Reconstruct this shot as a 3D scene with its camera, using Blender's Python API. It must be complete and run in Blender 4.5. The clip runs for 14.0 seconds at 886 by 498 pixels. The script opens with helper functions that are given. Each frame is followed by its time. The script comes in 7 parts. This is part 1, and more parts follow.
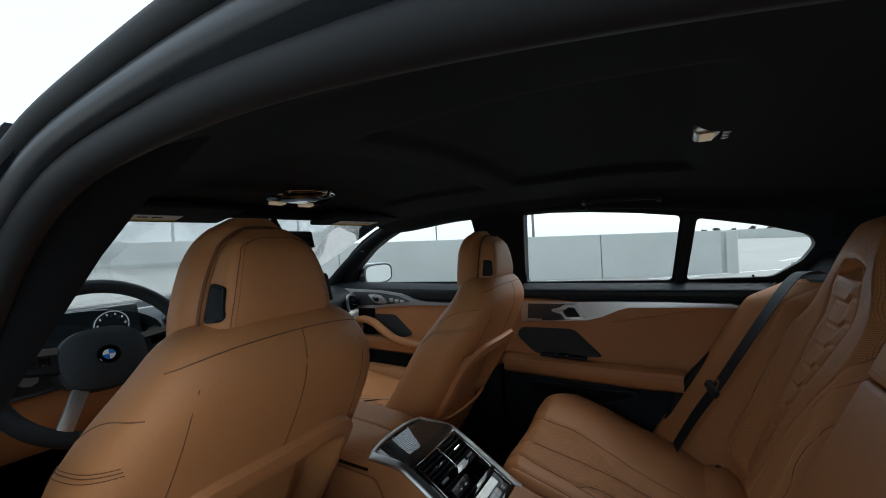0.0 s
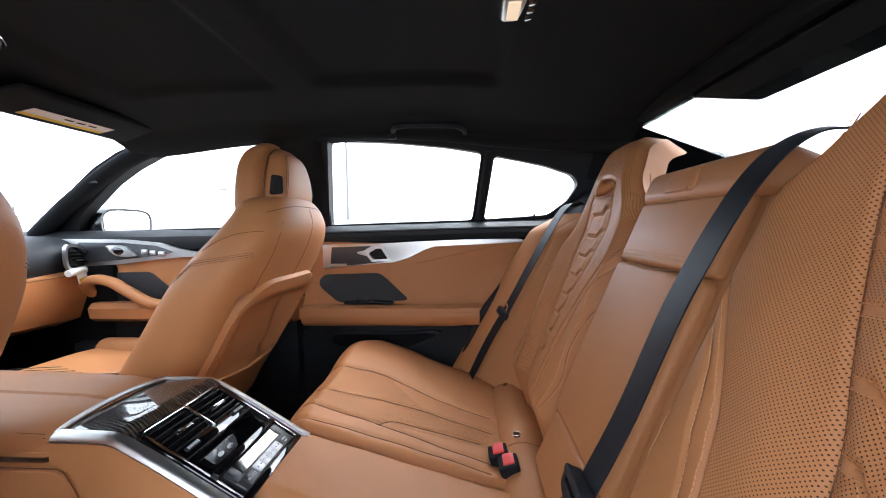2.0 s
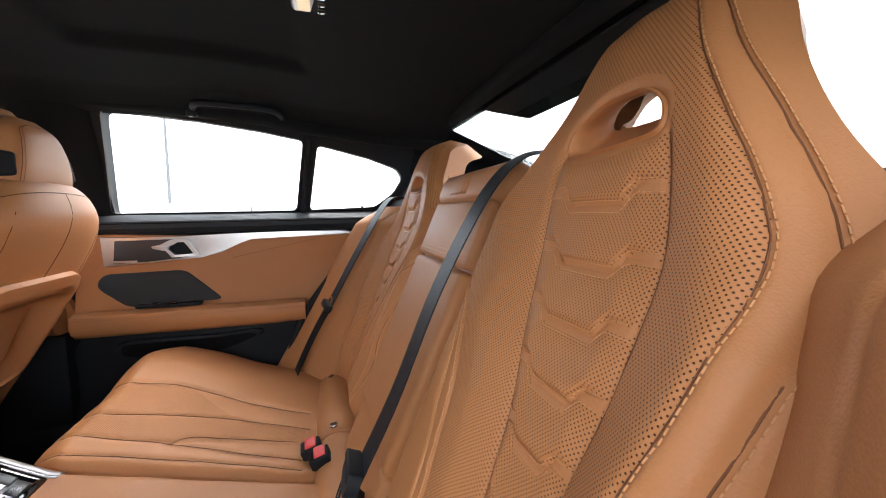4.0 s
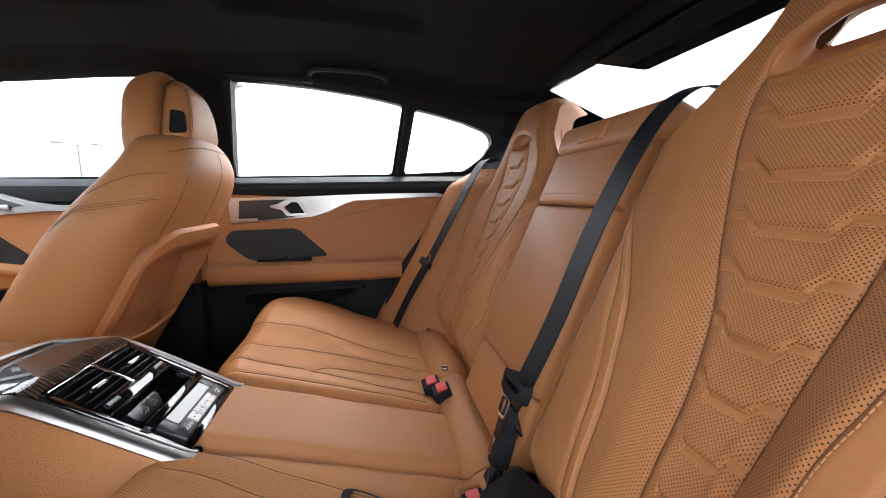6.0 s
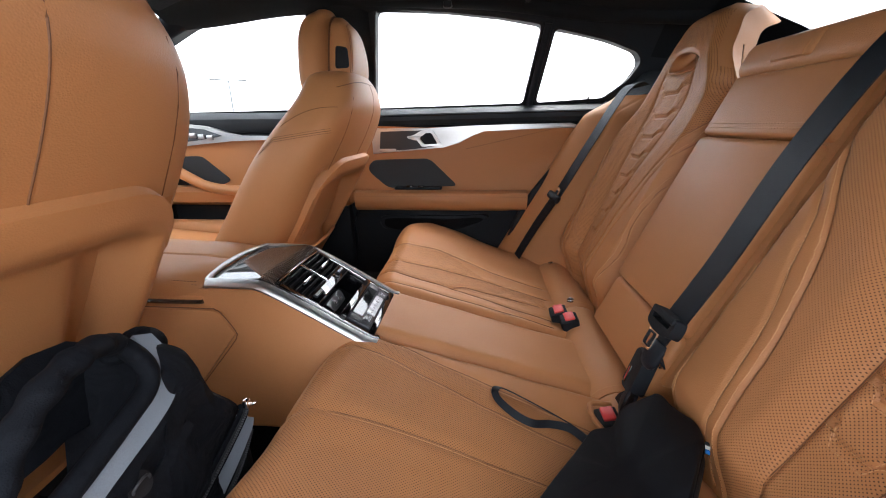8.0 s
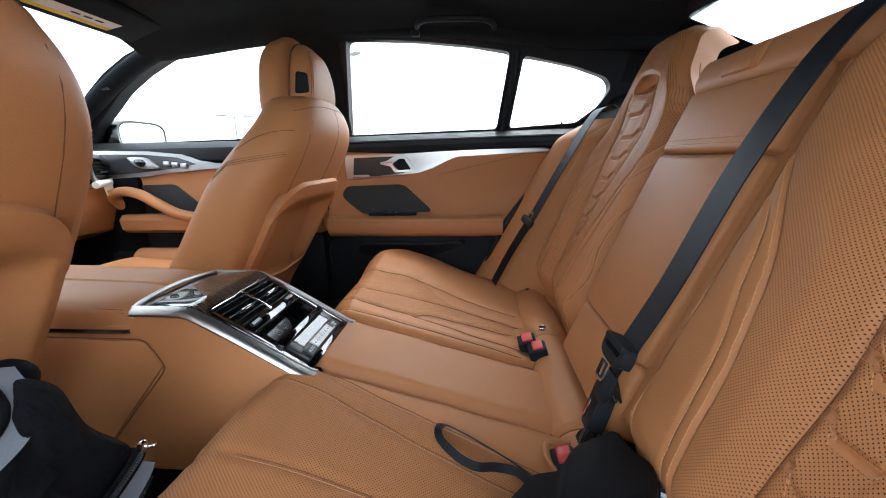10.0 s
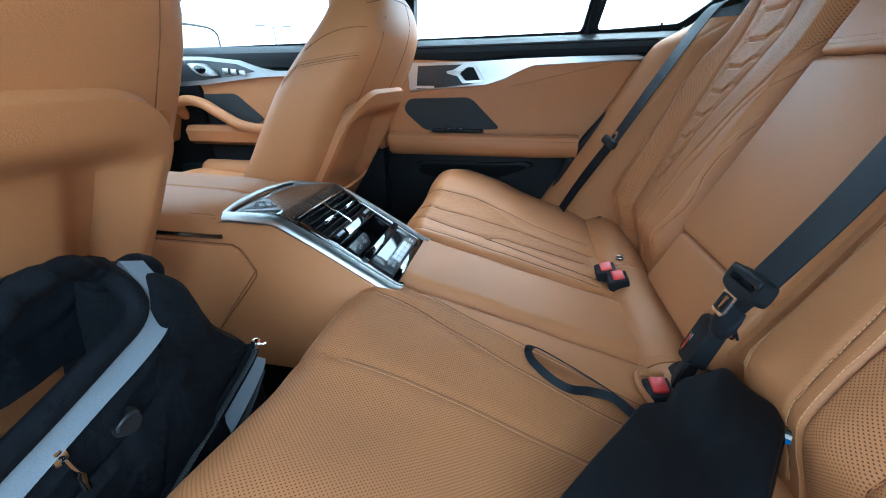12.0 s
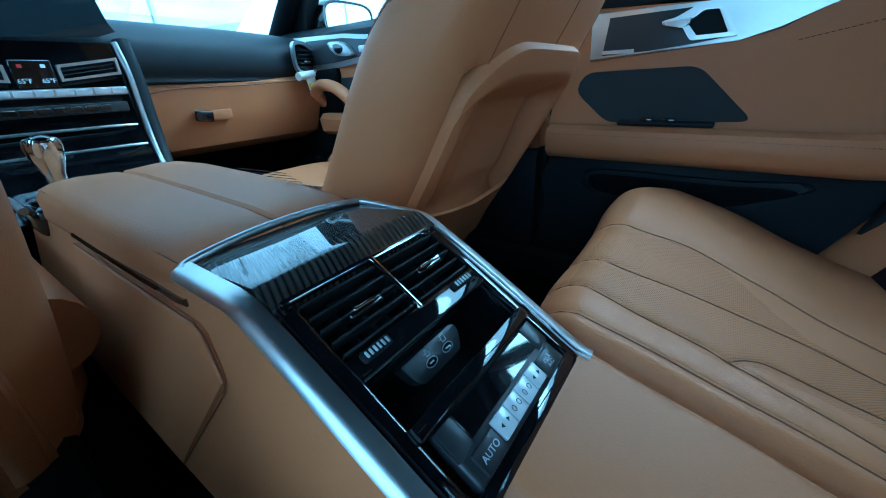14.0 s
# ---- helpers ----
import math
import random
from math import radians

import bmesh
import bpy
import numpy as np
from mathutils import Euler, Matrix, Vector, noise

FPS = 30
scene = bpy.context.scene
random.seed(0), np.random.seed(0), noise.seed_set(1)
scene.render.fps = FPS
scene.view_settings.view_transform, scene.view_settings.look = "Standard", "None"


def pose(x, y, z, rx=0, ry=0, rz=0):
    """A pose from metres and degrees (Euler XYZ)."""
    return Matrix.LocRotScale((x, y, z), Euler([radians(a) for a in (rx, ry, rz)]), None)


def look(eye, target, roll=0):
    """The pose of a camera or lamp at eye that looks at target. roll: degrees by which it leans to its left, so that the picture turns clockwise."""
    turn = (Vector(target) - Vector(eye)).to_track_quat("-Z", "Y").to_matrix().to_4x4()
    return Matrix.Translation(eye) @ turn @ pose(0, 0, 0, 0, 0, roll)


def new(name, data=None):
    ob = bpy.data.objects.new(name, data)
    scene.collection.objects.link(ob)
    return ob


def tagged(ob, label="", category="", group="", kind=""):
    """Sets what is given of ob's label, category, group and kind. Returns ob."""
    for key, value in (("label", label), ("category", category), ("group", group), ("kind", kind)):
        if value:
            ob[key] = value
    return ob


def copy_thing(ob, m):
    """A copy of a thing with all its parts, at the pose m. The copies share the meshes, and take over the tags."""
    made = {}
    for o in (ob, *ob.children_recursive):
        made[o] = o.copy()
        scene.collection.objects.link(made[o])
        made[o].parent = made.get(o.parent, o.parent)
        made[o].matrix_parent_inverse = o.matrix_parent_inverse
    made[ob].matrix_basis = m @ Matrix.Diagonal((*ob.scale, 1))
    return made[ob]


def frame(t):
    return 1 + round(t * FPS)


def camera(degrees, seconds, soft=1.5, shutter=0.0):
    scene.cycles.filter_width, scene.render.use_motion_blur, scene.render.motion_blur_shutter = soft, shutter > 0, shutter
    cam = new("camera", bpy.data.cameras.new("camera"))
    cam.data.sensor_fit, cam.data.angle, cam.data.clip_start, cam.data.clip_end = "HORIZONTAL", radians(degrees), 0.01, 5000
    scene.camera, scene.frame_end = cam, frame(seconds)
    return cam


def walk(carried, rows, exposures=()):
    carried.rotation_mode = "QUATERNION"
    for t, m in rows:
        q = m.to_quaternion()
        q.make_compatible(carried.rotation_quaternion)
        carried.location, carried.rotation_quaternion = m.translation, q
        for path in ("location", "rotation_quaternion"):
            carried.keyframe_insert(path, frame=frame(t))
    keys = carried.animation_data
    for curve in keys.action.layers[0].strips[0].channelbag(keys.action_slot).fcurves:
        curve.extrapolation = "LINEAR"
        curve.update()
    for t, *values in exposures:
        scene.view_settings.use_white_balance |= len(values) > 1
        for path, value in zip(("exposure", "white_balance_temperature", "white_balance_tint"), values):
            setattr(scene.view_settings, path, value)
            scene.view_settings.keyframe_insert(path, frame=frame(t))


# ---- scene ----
cam = camera(99.0, 14.0, soft=1.0)
PATH = [
    (0, (-0.747, -0.343, 1.113), (0.960, 0.700, 1.086), -3.06),
    (0.5, (-0.629, -0.295, 1.056), (1.023, 0.777, 0.706), -2.78),
    (1, (-0.591, -0.268, 0.881), (1.208, 0.549, 0.570), -2.29),
    (1.5, (-0.599, -0.254, 0.875), (1.309, 0.320, 0.698), -1.33),
    (2, (-0.592, -0.321, 0.921), (1.400, -0.182, 0.811), -0.88),
    (2.5, (-0.595, -0.365, 0.922), (1.390, -0.585, 0.817), -0.36),
    (3, (-0.612, -0.435, 0.939), (1.332, -0.889, 0.819), -0.54),
    (5.5, (-0.622, -0.302, 0.923), (1.263, -0.937, 0.716), -0.01),
    (6, (-0.621, -0.251, 0.876), (1.323, -0.624, 0.593), -0.21),
    (6.5, (-0.644, -0.243, 0.871), (1.264, -0.505, 0.332), -0.92),
    (7, (-0.644, -0.189, 0.883), (1.274, -0.269, 0.322), -0.43),
    (7.5, (-0.643, -0.187, 0.880), (1.246, -0.096, 0.230), -0.60),
    (8, (-0.655, -0.171, 0.879), (1.239, -0.010, 0.258), -0.54),
    (10.5, (-0.610, -0.270, 0.852), (1.329, -0.107, 0.391), -1.06),
    (11, (-0.610, -0.221, 0.850), (1.313, -0.077, 0.319), -0.80),
    (11.5, (-0.608, -0.145, 0.853), (1.264, 0.146, 0.211), -0.23),
    (12, (-0.592, -0.174, 0.832), (1.192, 0.179, -0.001), -0.40),
    (12.5, (-0.601, -0.214, 0.788), (1.223, 0.179, 0.070), -0.92),
    (13, (-0.441, -0.188, 0.814), (1.348, 0.332, 0.088), -1.64),
    (13.5, (-0.245, -0.158, 0.828), (1.492, 0.618, 0.211), -2.69),
    (14, (-0.206, -0.063, 0.769), (1.270, 1.001, -0.061), -2.43),
]
EXPOSURES = [(0, 0.5, 5700, 0), (0.5, 1.7, 6300, 10), (1, 2.45, 6100, 10), (2, 2.5, 5850, 10), (3, 2.6, 6050, 10), (5.3, 2.5, 6250, 10), (8.2, 2.4, 6100, 10), (10.4, 2.35, 5600, 2), (11.5, 2.25, 4800, -10), (12.5, 3.05, 4600, -9), (13.0, 2.5, 4350, -12), (14, 1.8, 3500, -23)]
walk(cam, [(t, look(eye, target, roll)) for t, eye, target, roll in PATH], EXPOSURES)

# ---- daylight: an overcast afternoon ----
world = bpy.data.worlds.new("overcast_sky")
scene.world = world
world.use_nodes = True
wn = world.node_tree
sky = wn.nodes.new("ShaderNodeTexSky")
sky.sky_type, sky.sun_disc = "NISHITA", False
sky.sun_elevation, sky.sun_rotation = radians(48), radians(120)
sky.air_density, sky.dust_density, sky.ozone_density = 1.0, 4.0, 1.0
tint = wn.nodes.new("ShaderNodeMix")
tint.data_type = "RGBA"
tint.inputs[0].default_value = 0.8
tint.inputs[7].default_value = (9.5, 9.7, 10.0, 1)
wn.links.new(sky.outputs[0], tint.inputs[6])
wn.links.new(tint.outputs[2], wn.nodes["Background"].inputs[0])
wn.nodes["Background"].inputs[1].default_value = 0.1
sun_data = bpy.data.lights.new("sun", "SUN")
sun_data.energy, sun_data.angle, sun_data.color = 0.7, radians(40), (1.0, 0.96, 0.9)
sun = new("sun", sun_data)
sun.matrix_world = look((0, 0, 0), (-0.55, 0.35, -0.8))


# ---- materials ----
def nodes_of(name):
    m = bpy.data.materials.new(name)
    m.use_nodes = True
    return m, m.node_tree, m.node_tree.nodes["Principled BSDF"]


def add(tree, kind, operation="", data_type="", **sets):
    n = tree.nodes.new(kind)
    if operation:
        n.operation = operation
    if data_type:
        n.data_type = data_type
    for k, v in sets.items():
        n.inputs[k].default_value = v
    return n


def surface(name, color, rough=0.5, metal=0.0, grain=300.0, bump=0.1, spread=0.12, big=3.0, big_spread=0.1, coat=0.0, bump_size=0.001, cells=False, shine=0.5, folds=0.0):
    """A plain surface with variation at two scales, grain relief and uneven gloss."""
    m, t, b = nodes_of(name)
    co = add(t, "ShaderNodeTexCoord")
    fine = add(t, "ShaderNodeTexNoise", Scale=grain, Detail=4.0)
    wide = add(t, "ShaderNodeTexNoise", Scale=big, Detail=3.0)
    for n in (fine, wide):
        t.links.new(co.outputs["Object"], n.inputs["Vector"])
    mix = add(t, "ShaderNodeMix", data_type="RGBA")
    lo = tuple(c * (1 - spread) for c in color)
    hi = tuple(min(1, c * (1 + spread)) for c in color)
    mix.inputs[6].default_value, mix.inputs[7].default_value = (*lo, 1), (*hi, 1)
    t.links.new(fine.outputs[0], mix.inputs[0])
    hsv = add(t, "ShaderNodeHueSaturation")
    mul = add(t, "ShaderNodeMapRange")
    mul.inputs[3].default_value, mul.inputs[4].default_value = 1 - big_spread, 1 + big_spread
    t.links.new(wide.outputs[0], mul.inputs[0])
    t.links.new(mul.outputs[0], hsv.inputs["Value"])
    t.links.new(mix.outputs[2], hsv.inputs["Color"])
    t.links.new(hsv.outputs[0], b.inputs["Base Color"])
    rr = add(t, "ShaderNodeMapRange")
    rr.inputs[3].default_value, rr.inputs[4].default_value = max(0.02, rough - 0.08), min(1, rough + 0.08)
    t.links.new(wide.outputs[0], rr.inputs[0])
    t.links.new(rr.outputs[0], b.inputs["Roughness"])
    b.inputs["Specular IOR Level"].default_value = shine
    b.inputs["Metallic"].default_value = metal
    b.inputs["Coat Weight"].default_value = coat
    b.inputs["Coat Roughness"].default_value = 0.03
    if bump:
        bp = add(t, "ShaderNodeBump", Strength=bump, Distance=bump_size)
        if folds:
            crease = add(t, "ShaderNodeTexNoise", Scale=folds, Detail=2.0, Distortion=1.2)
            t.links.new(co.outputs["Object"], crease.inputs["Vector"])
            fold = add(t, "ShaderNodeBump", Strength=0.7, Distance=0.012)
            t.links.new(crease.outputs[0], fold.inputs["Height"])
            t.links.new(fold.outputs[0], bp.inputs["Normal"])
        if cells:
            vor = add(t, "ShaderNodeTexVoronoi", Scale=grain * 1.3)
            t.links.new(co.outputs["Object"], vor.inputs["Vector"])
            t.links.new(vor.outputs[0], bp.inputs["Height"])
        else:
            t.links.new(fine.outputs[0], bp.inputs["Height"])
        t.links.new(bp.outputs[0], b.inputs["Normal"])
    return m


TAN = (0.440, 0.188, 0.069)
leather = surface("tan_leather", TAN, 0.52, grain=420, bump=0.22, spread=0.05, big=5, big_spread=0.05, cells=True, shine=0.38)
stitched = surface("tan_thread", (0.55, 0.27, 0.11), 0.7, grain=900, bump=0)
# Darkened tan: the shade inside seams and gaps as colour; also dark thread.
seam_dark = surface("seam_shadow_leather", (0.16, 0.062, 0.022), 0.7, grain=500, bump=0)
black_plastic = surface("black_soft_plastic", (0.0075, 0.0095, 0.0125), 0.62, grain=700, bump=0.25, cells=True, shine=0.28)
black_leather = surface("black_grained_leather", (0.022, 0.025, 0.029), 0.6, grain=500, bump=0.3, cells=True, shine=0.28)
gloss_black = surface("piano_black", (0.004, 0.004, 0.005), 0.04, bump=0, spread=0, coat=1.0)
headliner_cloth = surface("anthracite_headliner_cloth", (0.0090, 0.0102, 0.0120), 0.95, grain=900, bump=0.3, spread=0.25, big=2.5, big_spread=0.15, shine=0.2)
carpet_mat = surface("black_carpet", (0.006, 0.006, 0.007), 0.95, grain=600, bump=0.8, spread=0.4, bump_size=0.004, shine=0.12)
rubber = surface("black_rubber", (0.010, 0.010, 0.011), 0.6, grain=300, bump=0.1, shine=0.3)
silver = surface("brushed_aluminium_trim", (0.58, 0.575, 0.57), 0.34, 1.0, grain=120, bump=0.03, spread=0.05)
chrome = surface("chrome", (0.8, 0.8, 0.8), 0.08, 1.0, bump=0, spread=0.02)
dark_metal = surface("dark_grey_trim", (0.045, 0.046, 0.05), 0.35, 0.4, grain=250, bump=0.05)
grille_mat = surface("speaker_cloth", (0.028, 0.029, 0.031), 0.6, 0.2, grain=1500, bump=0.6, spread=0.4)
webbing = surface("black_belt_webbing", (0.008, 0.010, 0.014), 0.5, grain=900, bump=0.5, spread=0.3, shine=0.22)
red_plastic = surface("red_button_plastic", (0.62, 0.035, 0.03), 0.35, grain=300, bump=0.02)
bag_black = surface("black_nylon", (0.0055, 0.0065, 0.0090), 0.8, grain=900, bump=0.6, spread=0.4, big=14, big_spread=0.35, shine=0.12, folds=22.0)
bag_grey = surface("blue_grey_nylon", (0.19, 0.215, 0.25), 0.8, grain=900, bump=0.5, spread=0.15)
neoprene = surface("black_neoprene", (0.006, 0.0065, 0.008), 0.6, grain=1100, bump=0.3, spread=0.3, big=10, big_spread=0.2, shine=0.12)
concrete = surface("wall_concrete", (0.47, 0.48, 0.46), 0.9, grain=30, bump=0.3, spread=0.12, big=0.7, big_spread=0.18, bump_size=0.01)
deck = surface("deck_concrete", (0.40, 0.385, 0.36), 0.9, grain=20, bump=0.3, spread=0.1, big=0.35, big_spread=0.15, bump_size=0.01)
line_paint = surface("white_line_paint", (0.75, 0.75, 0.73), 0.7, grain=40, bump=0.1, spread=0.12)
white_paper = surface("white_paper", (0.78, 0.77, 0.74), 0.8, grain=200, bump=0.02, spread=0.03)
yellow_paper = surface("yellow_label", (0.75, 0.55, 0.04), 0.7, grain=200, bump=0, spread=0.04)
ink = surface("black_ink", (0.02, 0.02, 0.02), 0.7, bump=0)
pale_print = surface("pale_print", (0.55, 0.57, 0.6), 0.5, bump=0)
key_white = surface("silver_key_plastic", (0.72, 0.74, 0.76), 0.25, 0.1, bump=0, spread=0.02)
car_paint = surface("dark_grey_car_paint", (0.05, 0.052, 0.056), 0.25, 0.5, grain=900, bump=0, coat=1.0)
blue_enamel = surface("blue_enamel", (0.03, 0.2, 0.62), 0.25, bump=0)
trunk_bark = surface("bark", (0.09, 0.07, 0.055), 0.9, grain=40, bump=0.5, bump_size=0.02)
foliage = surface("foliage", (0.075, 0.065, 0.04), 0.8, grain=6, bump=0.2, spread=0.5)
pole_paint = surface("galvanised_pole", (0.16, 0.165, 0.17), 0.6, 0.2, grain=40, bump=0.05)
facade_blue = surface("blue_glass_facade", (0.12, 0.24, 0.34), 0.15, 0.3, grain=2, bump=0, spread=0.3)
facade_white = surface("facade_spandrel", (0.55, 0.6, 0.63), 0.5, grain=4, bump=0)

# Glass that lets daylight in.
glass, gt, gb = nodes_of("clear_window_glass")
gb.inputs["Base Color"].default_value = (0.97, 0.99, 0.98, 1)
gb.inputs["Roughness"].default_value = 0.0
gb.inputs["IOR"].default_value = 1.02
gb.inputs["Transmission Weight"].default_value = 1.0
mirror_glass, mt, mb = nodes_of("mirror_glass")
mb.inputs["Base Color"].default_value = (0.85, 0.88, 0.9, 1)
mb.inputs["Metallic"].default_value, mb.inputs["Roughness"].default_value = 1.0, 0.02
led_panel, lt, lb = nodes_of("screen_glow")
lb.inputs["Base Color"].default_value = (0.01, 0.012, 0.014, 1)
lb.inputs["Roughness"].default_value = 0.12
lb.inputs["Emission Color"].default_value = (0.5, 0.6, 0.7, 1)
lb.inputs["Emission Strength"].default_value = 0.004
print_glow, pt, pb = nodes_of("lit_display_print")
pb.inputs["Base Color"].default_value = (0.5, 0.5, 0.5, 1)
pb.inputs["Emission Color"].default_value = (0.8, 0.85, 0.9, 1)
pb.inputs["Emission Strength"].default_value = 0.12
lamp_lit, ll, lbb = nodes_of("lit_reading_lamp")
lbb.inputs["Base Color"].default_value = (0.8, 0.7, 0.55, 1)
lbb.inputs["Emission Color"].default_value = (1.0, 0.72, 0.42, 1)
lbb.inputs["Emission Strength"].default_value = 0.12


def perforated(name, color, pitch=0.0039, hole=0.172):
    """Leather punched with a staggered grid of small holes, laid out in metres by the UV map."""
    m, t, b = nodes_of(name)
    uv = add(t, "ShaderNodeUVMap")
    dots = []
    for shift in ((0, 0, 0), (0.5, 0.5, 0)):
        sc = add(t, "ShaderNodeVectorMath", operation="MULTIPLY")
        sc.inputs[1].default_value = (1 / pitch, 1 / (pitch * 1.15), 0)
        t.links.new(uv.outputs[0], sc.inputs[0])
        ad = add(t, "ShaderNodeVectorMath", operation="ADD")
        ad.inputs[1].default_value = shift
        t.links.new(sc.outputs[0], ad.inputs[0])
        fr = add(t, "ShaderNodeVectorMath", operation="FRACTION")
        t.links.new(ad.outputs[0], fr.inputs[0])
        su = add(t, "ShaderNodeVectorMath", operation="SUBTRACT")
        su.inputs[1].default_value = (0.5, 0.5, 0)
        t.links.new(fr.outputs[0], su.inputs[0])
        ln = add(t, "ShaderNodeVectorMath", operation="LENGTH")
        t.links.new(su.outputs[0], ln.inputs[0])
        dots.append(ln)
    mn = add(t, "ShaderNodeMath", operation="MINIMUM")
    t.links.new(dots[0].outputs["Value"], mn.inputs[0])
    t.links.new(dots[1].outputs["Value"], mn.inputs[1])
    mr = add(t, "ShaderNodeMapRange")
    mr.inputs[1].default_value, mr.inputs[2].default_value = hole * 0.62, hole
    t.links.new(mn.outputs[0], mr.inputs[0])
    wide = add(t, "ShaderNodeTexNoise", Scale=6.0, Detail=3.0)
    lo = add(t, "ShaderNodeMix", data_type="RGBA")
    lo.inputs[6].default_value = (*(c * 0.95 for c in color), 1)
    lo.inputs[7].default_value = (*(c * 1.05 for c in color), 1)
    t.links.new(wide.outputs[0], lo.inputs[0])
    mix = add(t, "ShaderNodeMix", data_type="RGBA")
    mix.inputs[6].default_value = (0.060, 0.024, 0.010, 1)
    t.links.new(mr.outputs[0], mix.inputs[0])
    t.links.new(lo.outputs[2], mix.inputs[7])
    t.links.new(mix.outputs[2], b.inputs["Base Color"])
    bp = add(t, "ShaderNodeBump", Strength=0.6, Distance=0.0008)
    t.links.new(mr.outputs[0], bp.inputs["Height"])
    t.links.new(bp.outputs[0], b.inputs["Normal"])
    b.inputs["Roughness"].default_value, b.inputs["Specular IOR Level"].default_value = 0.58, 0.28
    return m


perf = perforated("perforated_tan_leather", TAN)


def carbon_weave():
    m, t, b = nodes_of("carbon_fibre_twill")
    co = add(t, "ShaderNodeTexCoord")
    rot = add(t, "ShaderNodeMapping")
    rot.inputs["Rotation"].default_value = (0, 0, radians(20))
    t.links.new(co.outputs["Object"], rot.inputs[0])
    w = add(t, "ShaderNodeTexWave", Scale=55.0, Distortion=0.4, Detail=1.0)
    t.links.new(rot.outputs[0], w.inputs["Vector"])
    f = add(t, "ShaderNodeTexNoise", Scale=900.0)
    t.links.new(co.outputs["Object"], f.inputs["Vector"])
    mx = add(t, "ShaderNodeMix", data_type="RGBA")
    mx.inputs[6].default_value, mx.inputs[7].default_value = (0.008, 0.007, 0.006, 1), (0.055, 0.047, 0.04, 1)
    t.links.new(w.outputs[0], mx.inputs[0])
    t.links.new(mx.outputs[2], b.inputs["Base Color"])
    b.inputs["Roughness"].default_value = 0.5
    b.inputs["Specular IOR Level"].default_value = 0.04
    b.inputs["Coat Weight"].default_value, b.inputs["Coat Roughness"].default_value = 1.0, 0.01
    return m


carbon = carbon_weave()


# ---- building helpers ----
def thing(name, label, category, at=(0, 0, 0), group="", kind=""):
    ob = new(name)
    ob.empty_display_size = 0.05
    ob.location = at
    return tagged(ob, label, category, group, kind)


def offset_of(ob):
    """Where a thing or part stands in the world before anything is updated."""
    return Matrix.Translation(ob.location) if ob.parent is None else offset_of(ob.parent) @ ob.matrix_parent_inverse


def part(name, bm, material, parent, label="", smooth=True):
    """Links a bmesh, made in world places, as one mesh under a thing or under a part."""
    if isinstance(bm, bpy.types.Mesh):
        me = bm
    else:
        me = bpy.data.meshes.new(name)
        bmesh.ops.recalc_face_normals(bm, faces=bm.faces[:])
        bm.to_mesh(me)
        bm.free()
    for poly in me.polygons:
        poly.use_smooth = smooth
    if smooth:
        me.set_sharp_from_angle(angle=radians(40))
    if not me.materials:
        me.materials.append(material)
    ob = new(name, me)
    if parent is not None:
        ob.parent = parent
        if parent.type == "EMPTY":
            ob.matrix_parent_inverse = Matrix.Translation(parent.location).inverted()
    return tagged(ob, label)


def solid(name, bm, material, label, category, kind="", group="", smooth=True):
    return tagged(part(name, bm, material, None, smooth=smooth), label, category, group, kind)


def rbox(center, size, r=0.01, seg=3, m=None, taper=None):
    """A box with rounded edges; m turns it about its centre; taper (kx, ky) scales the top."""
    bm = bmesh.new()
    bmesh.ops.create_cube(bm, size=1)
    for v in bm.verts:
        if taper and v.co.z > 0:
            v.co.x *= taper[0]
            v.co.y *= taper[1]
        v.co = Vector((v.co.x * size[0], v.co.y * size[1], v.co.z * size[2]))
    if r:
        bmesh.ops.bevel(bm, geom=bm.edges[:], offset=min(r, 0.49 * min(size)), segments=seg, profile=0.5, affect="EDGES")
    bm.transform(Matrix.Translation(center) @ (m or Matrix()))
    return bm


def joined(*bms):
    out = bmesh.new()
    for b in bms:
        me = bpy.data.meshes.new("join")
        b.to_mesh(me)
        b.free()
        out.from_mesh(me)
        bpy.data.meshes.remove(me)
    return out


def smooth_line(pts, n=8, closed=False):
    """A Catmull-Rom line through the points."""
    p = [Vector(q) for q in pts]
    k = len(p)
    out = []
    for i in range(k if closed else k - 1):
        a = p[(i - 1) % k] if closed or i else p[0] * 2 - p[1]
        b, c = p[i], p[(i + 1) % k]
        d = p[(i + 2) % k] if closed or i < k - 2 else p[-1] * 2 - p[-2]
        for j in range(n):
            s = j / n
            out.append(0.5 * (2 * b + (c - a) * s + (2 * a - 5 * b + 4 * c - d) * s * s + (3 * b - a - 3 * c + d) * s ** 3))
    if not closed:
        out.append(p[-1].copy())
    return out


def loft(rings, cap=True, close=True):
    bm = bmesh.new()
    vs = [[bm.verts.new(q) for q in ring] for ring in rings]
    n = len(rings[0])
    for a, b in zip(vs, vs[1:]):
        for i in range(n if close else n - 1):
            j = (i + 1) % n
            bm.faces.new((a[i], a[j], b[j], b[i]))
    if cap and close:
        bm.faces.new(vs[0][::-1])
        bm.faces.new(vs[-1])
    return bm


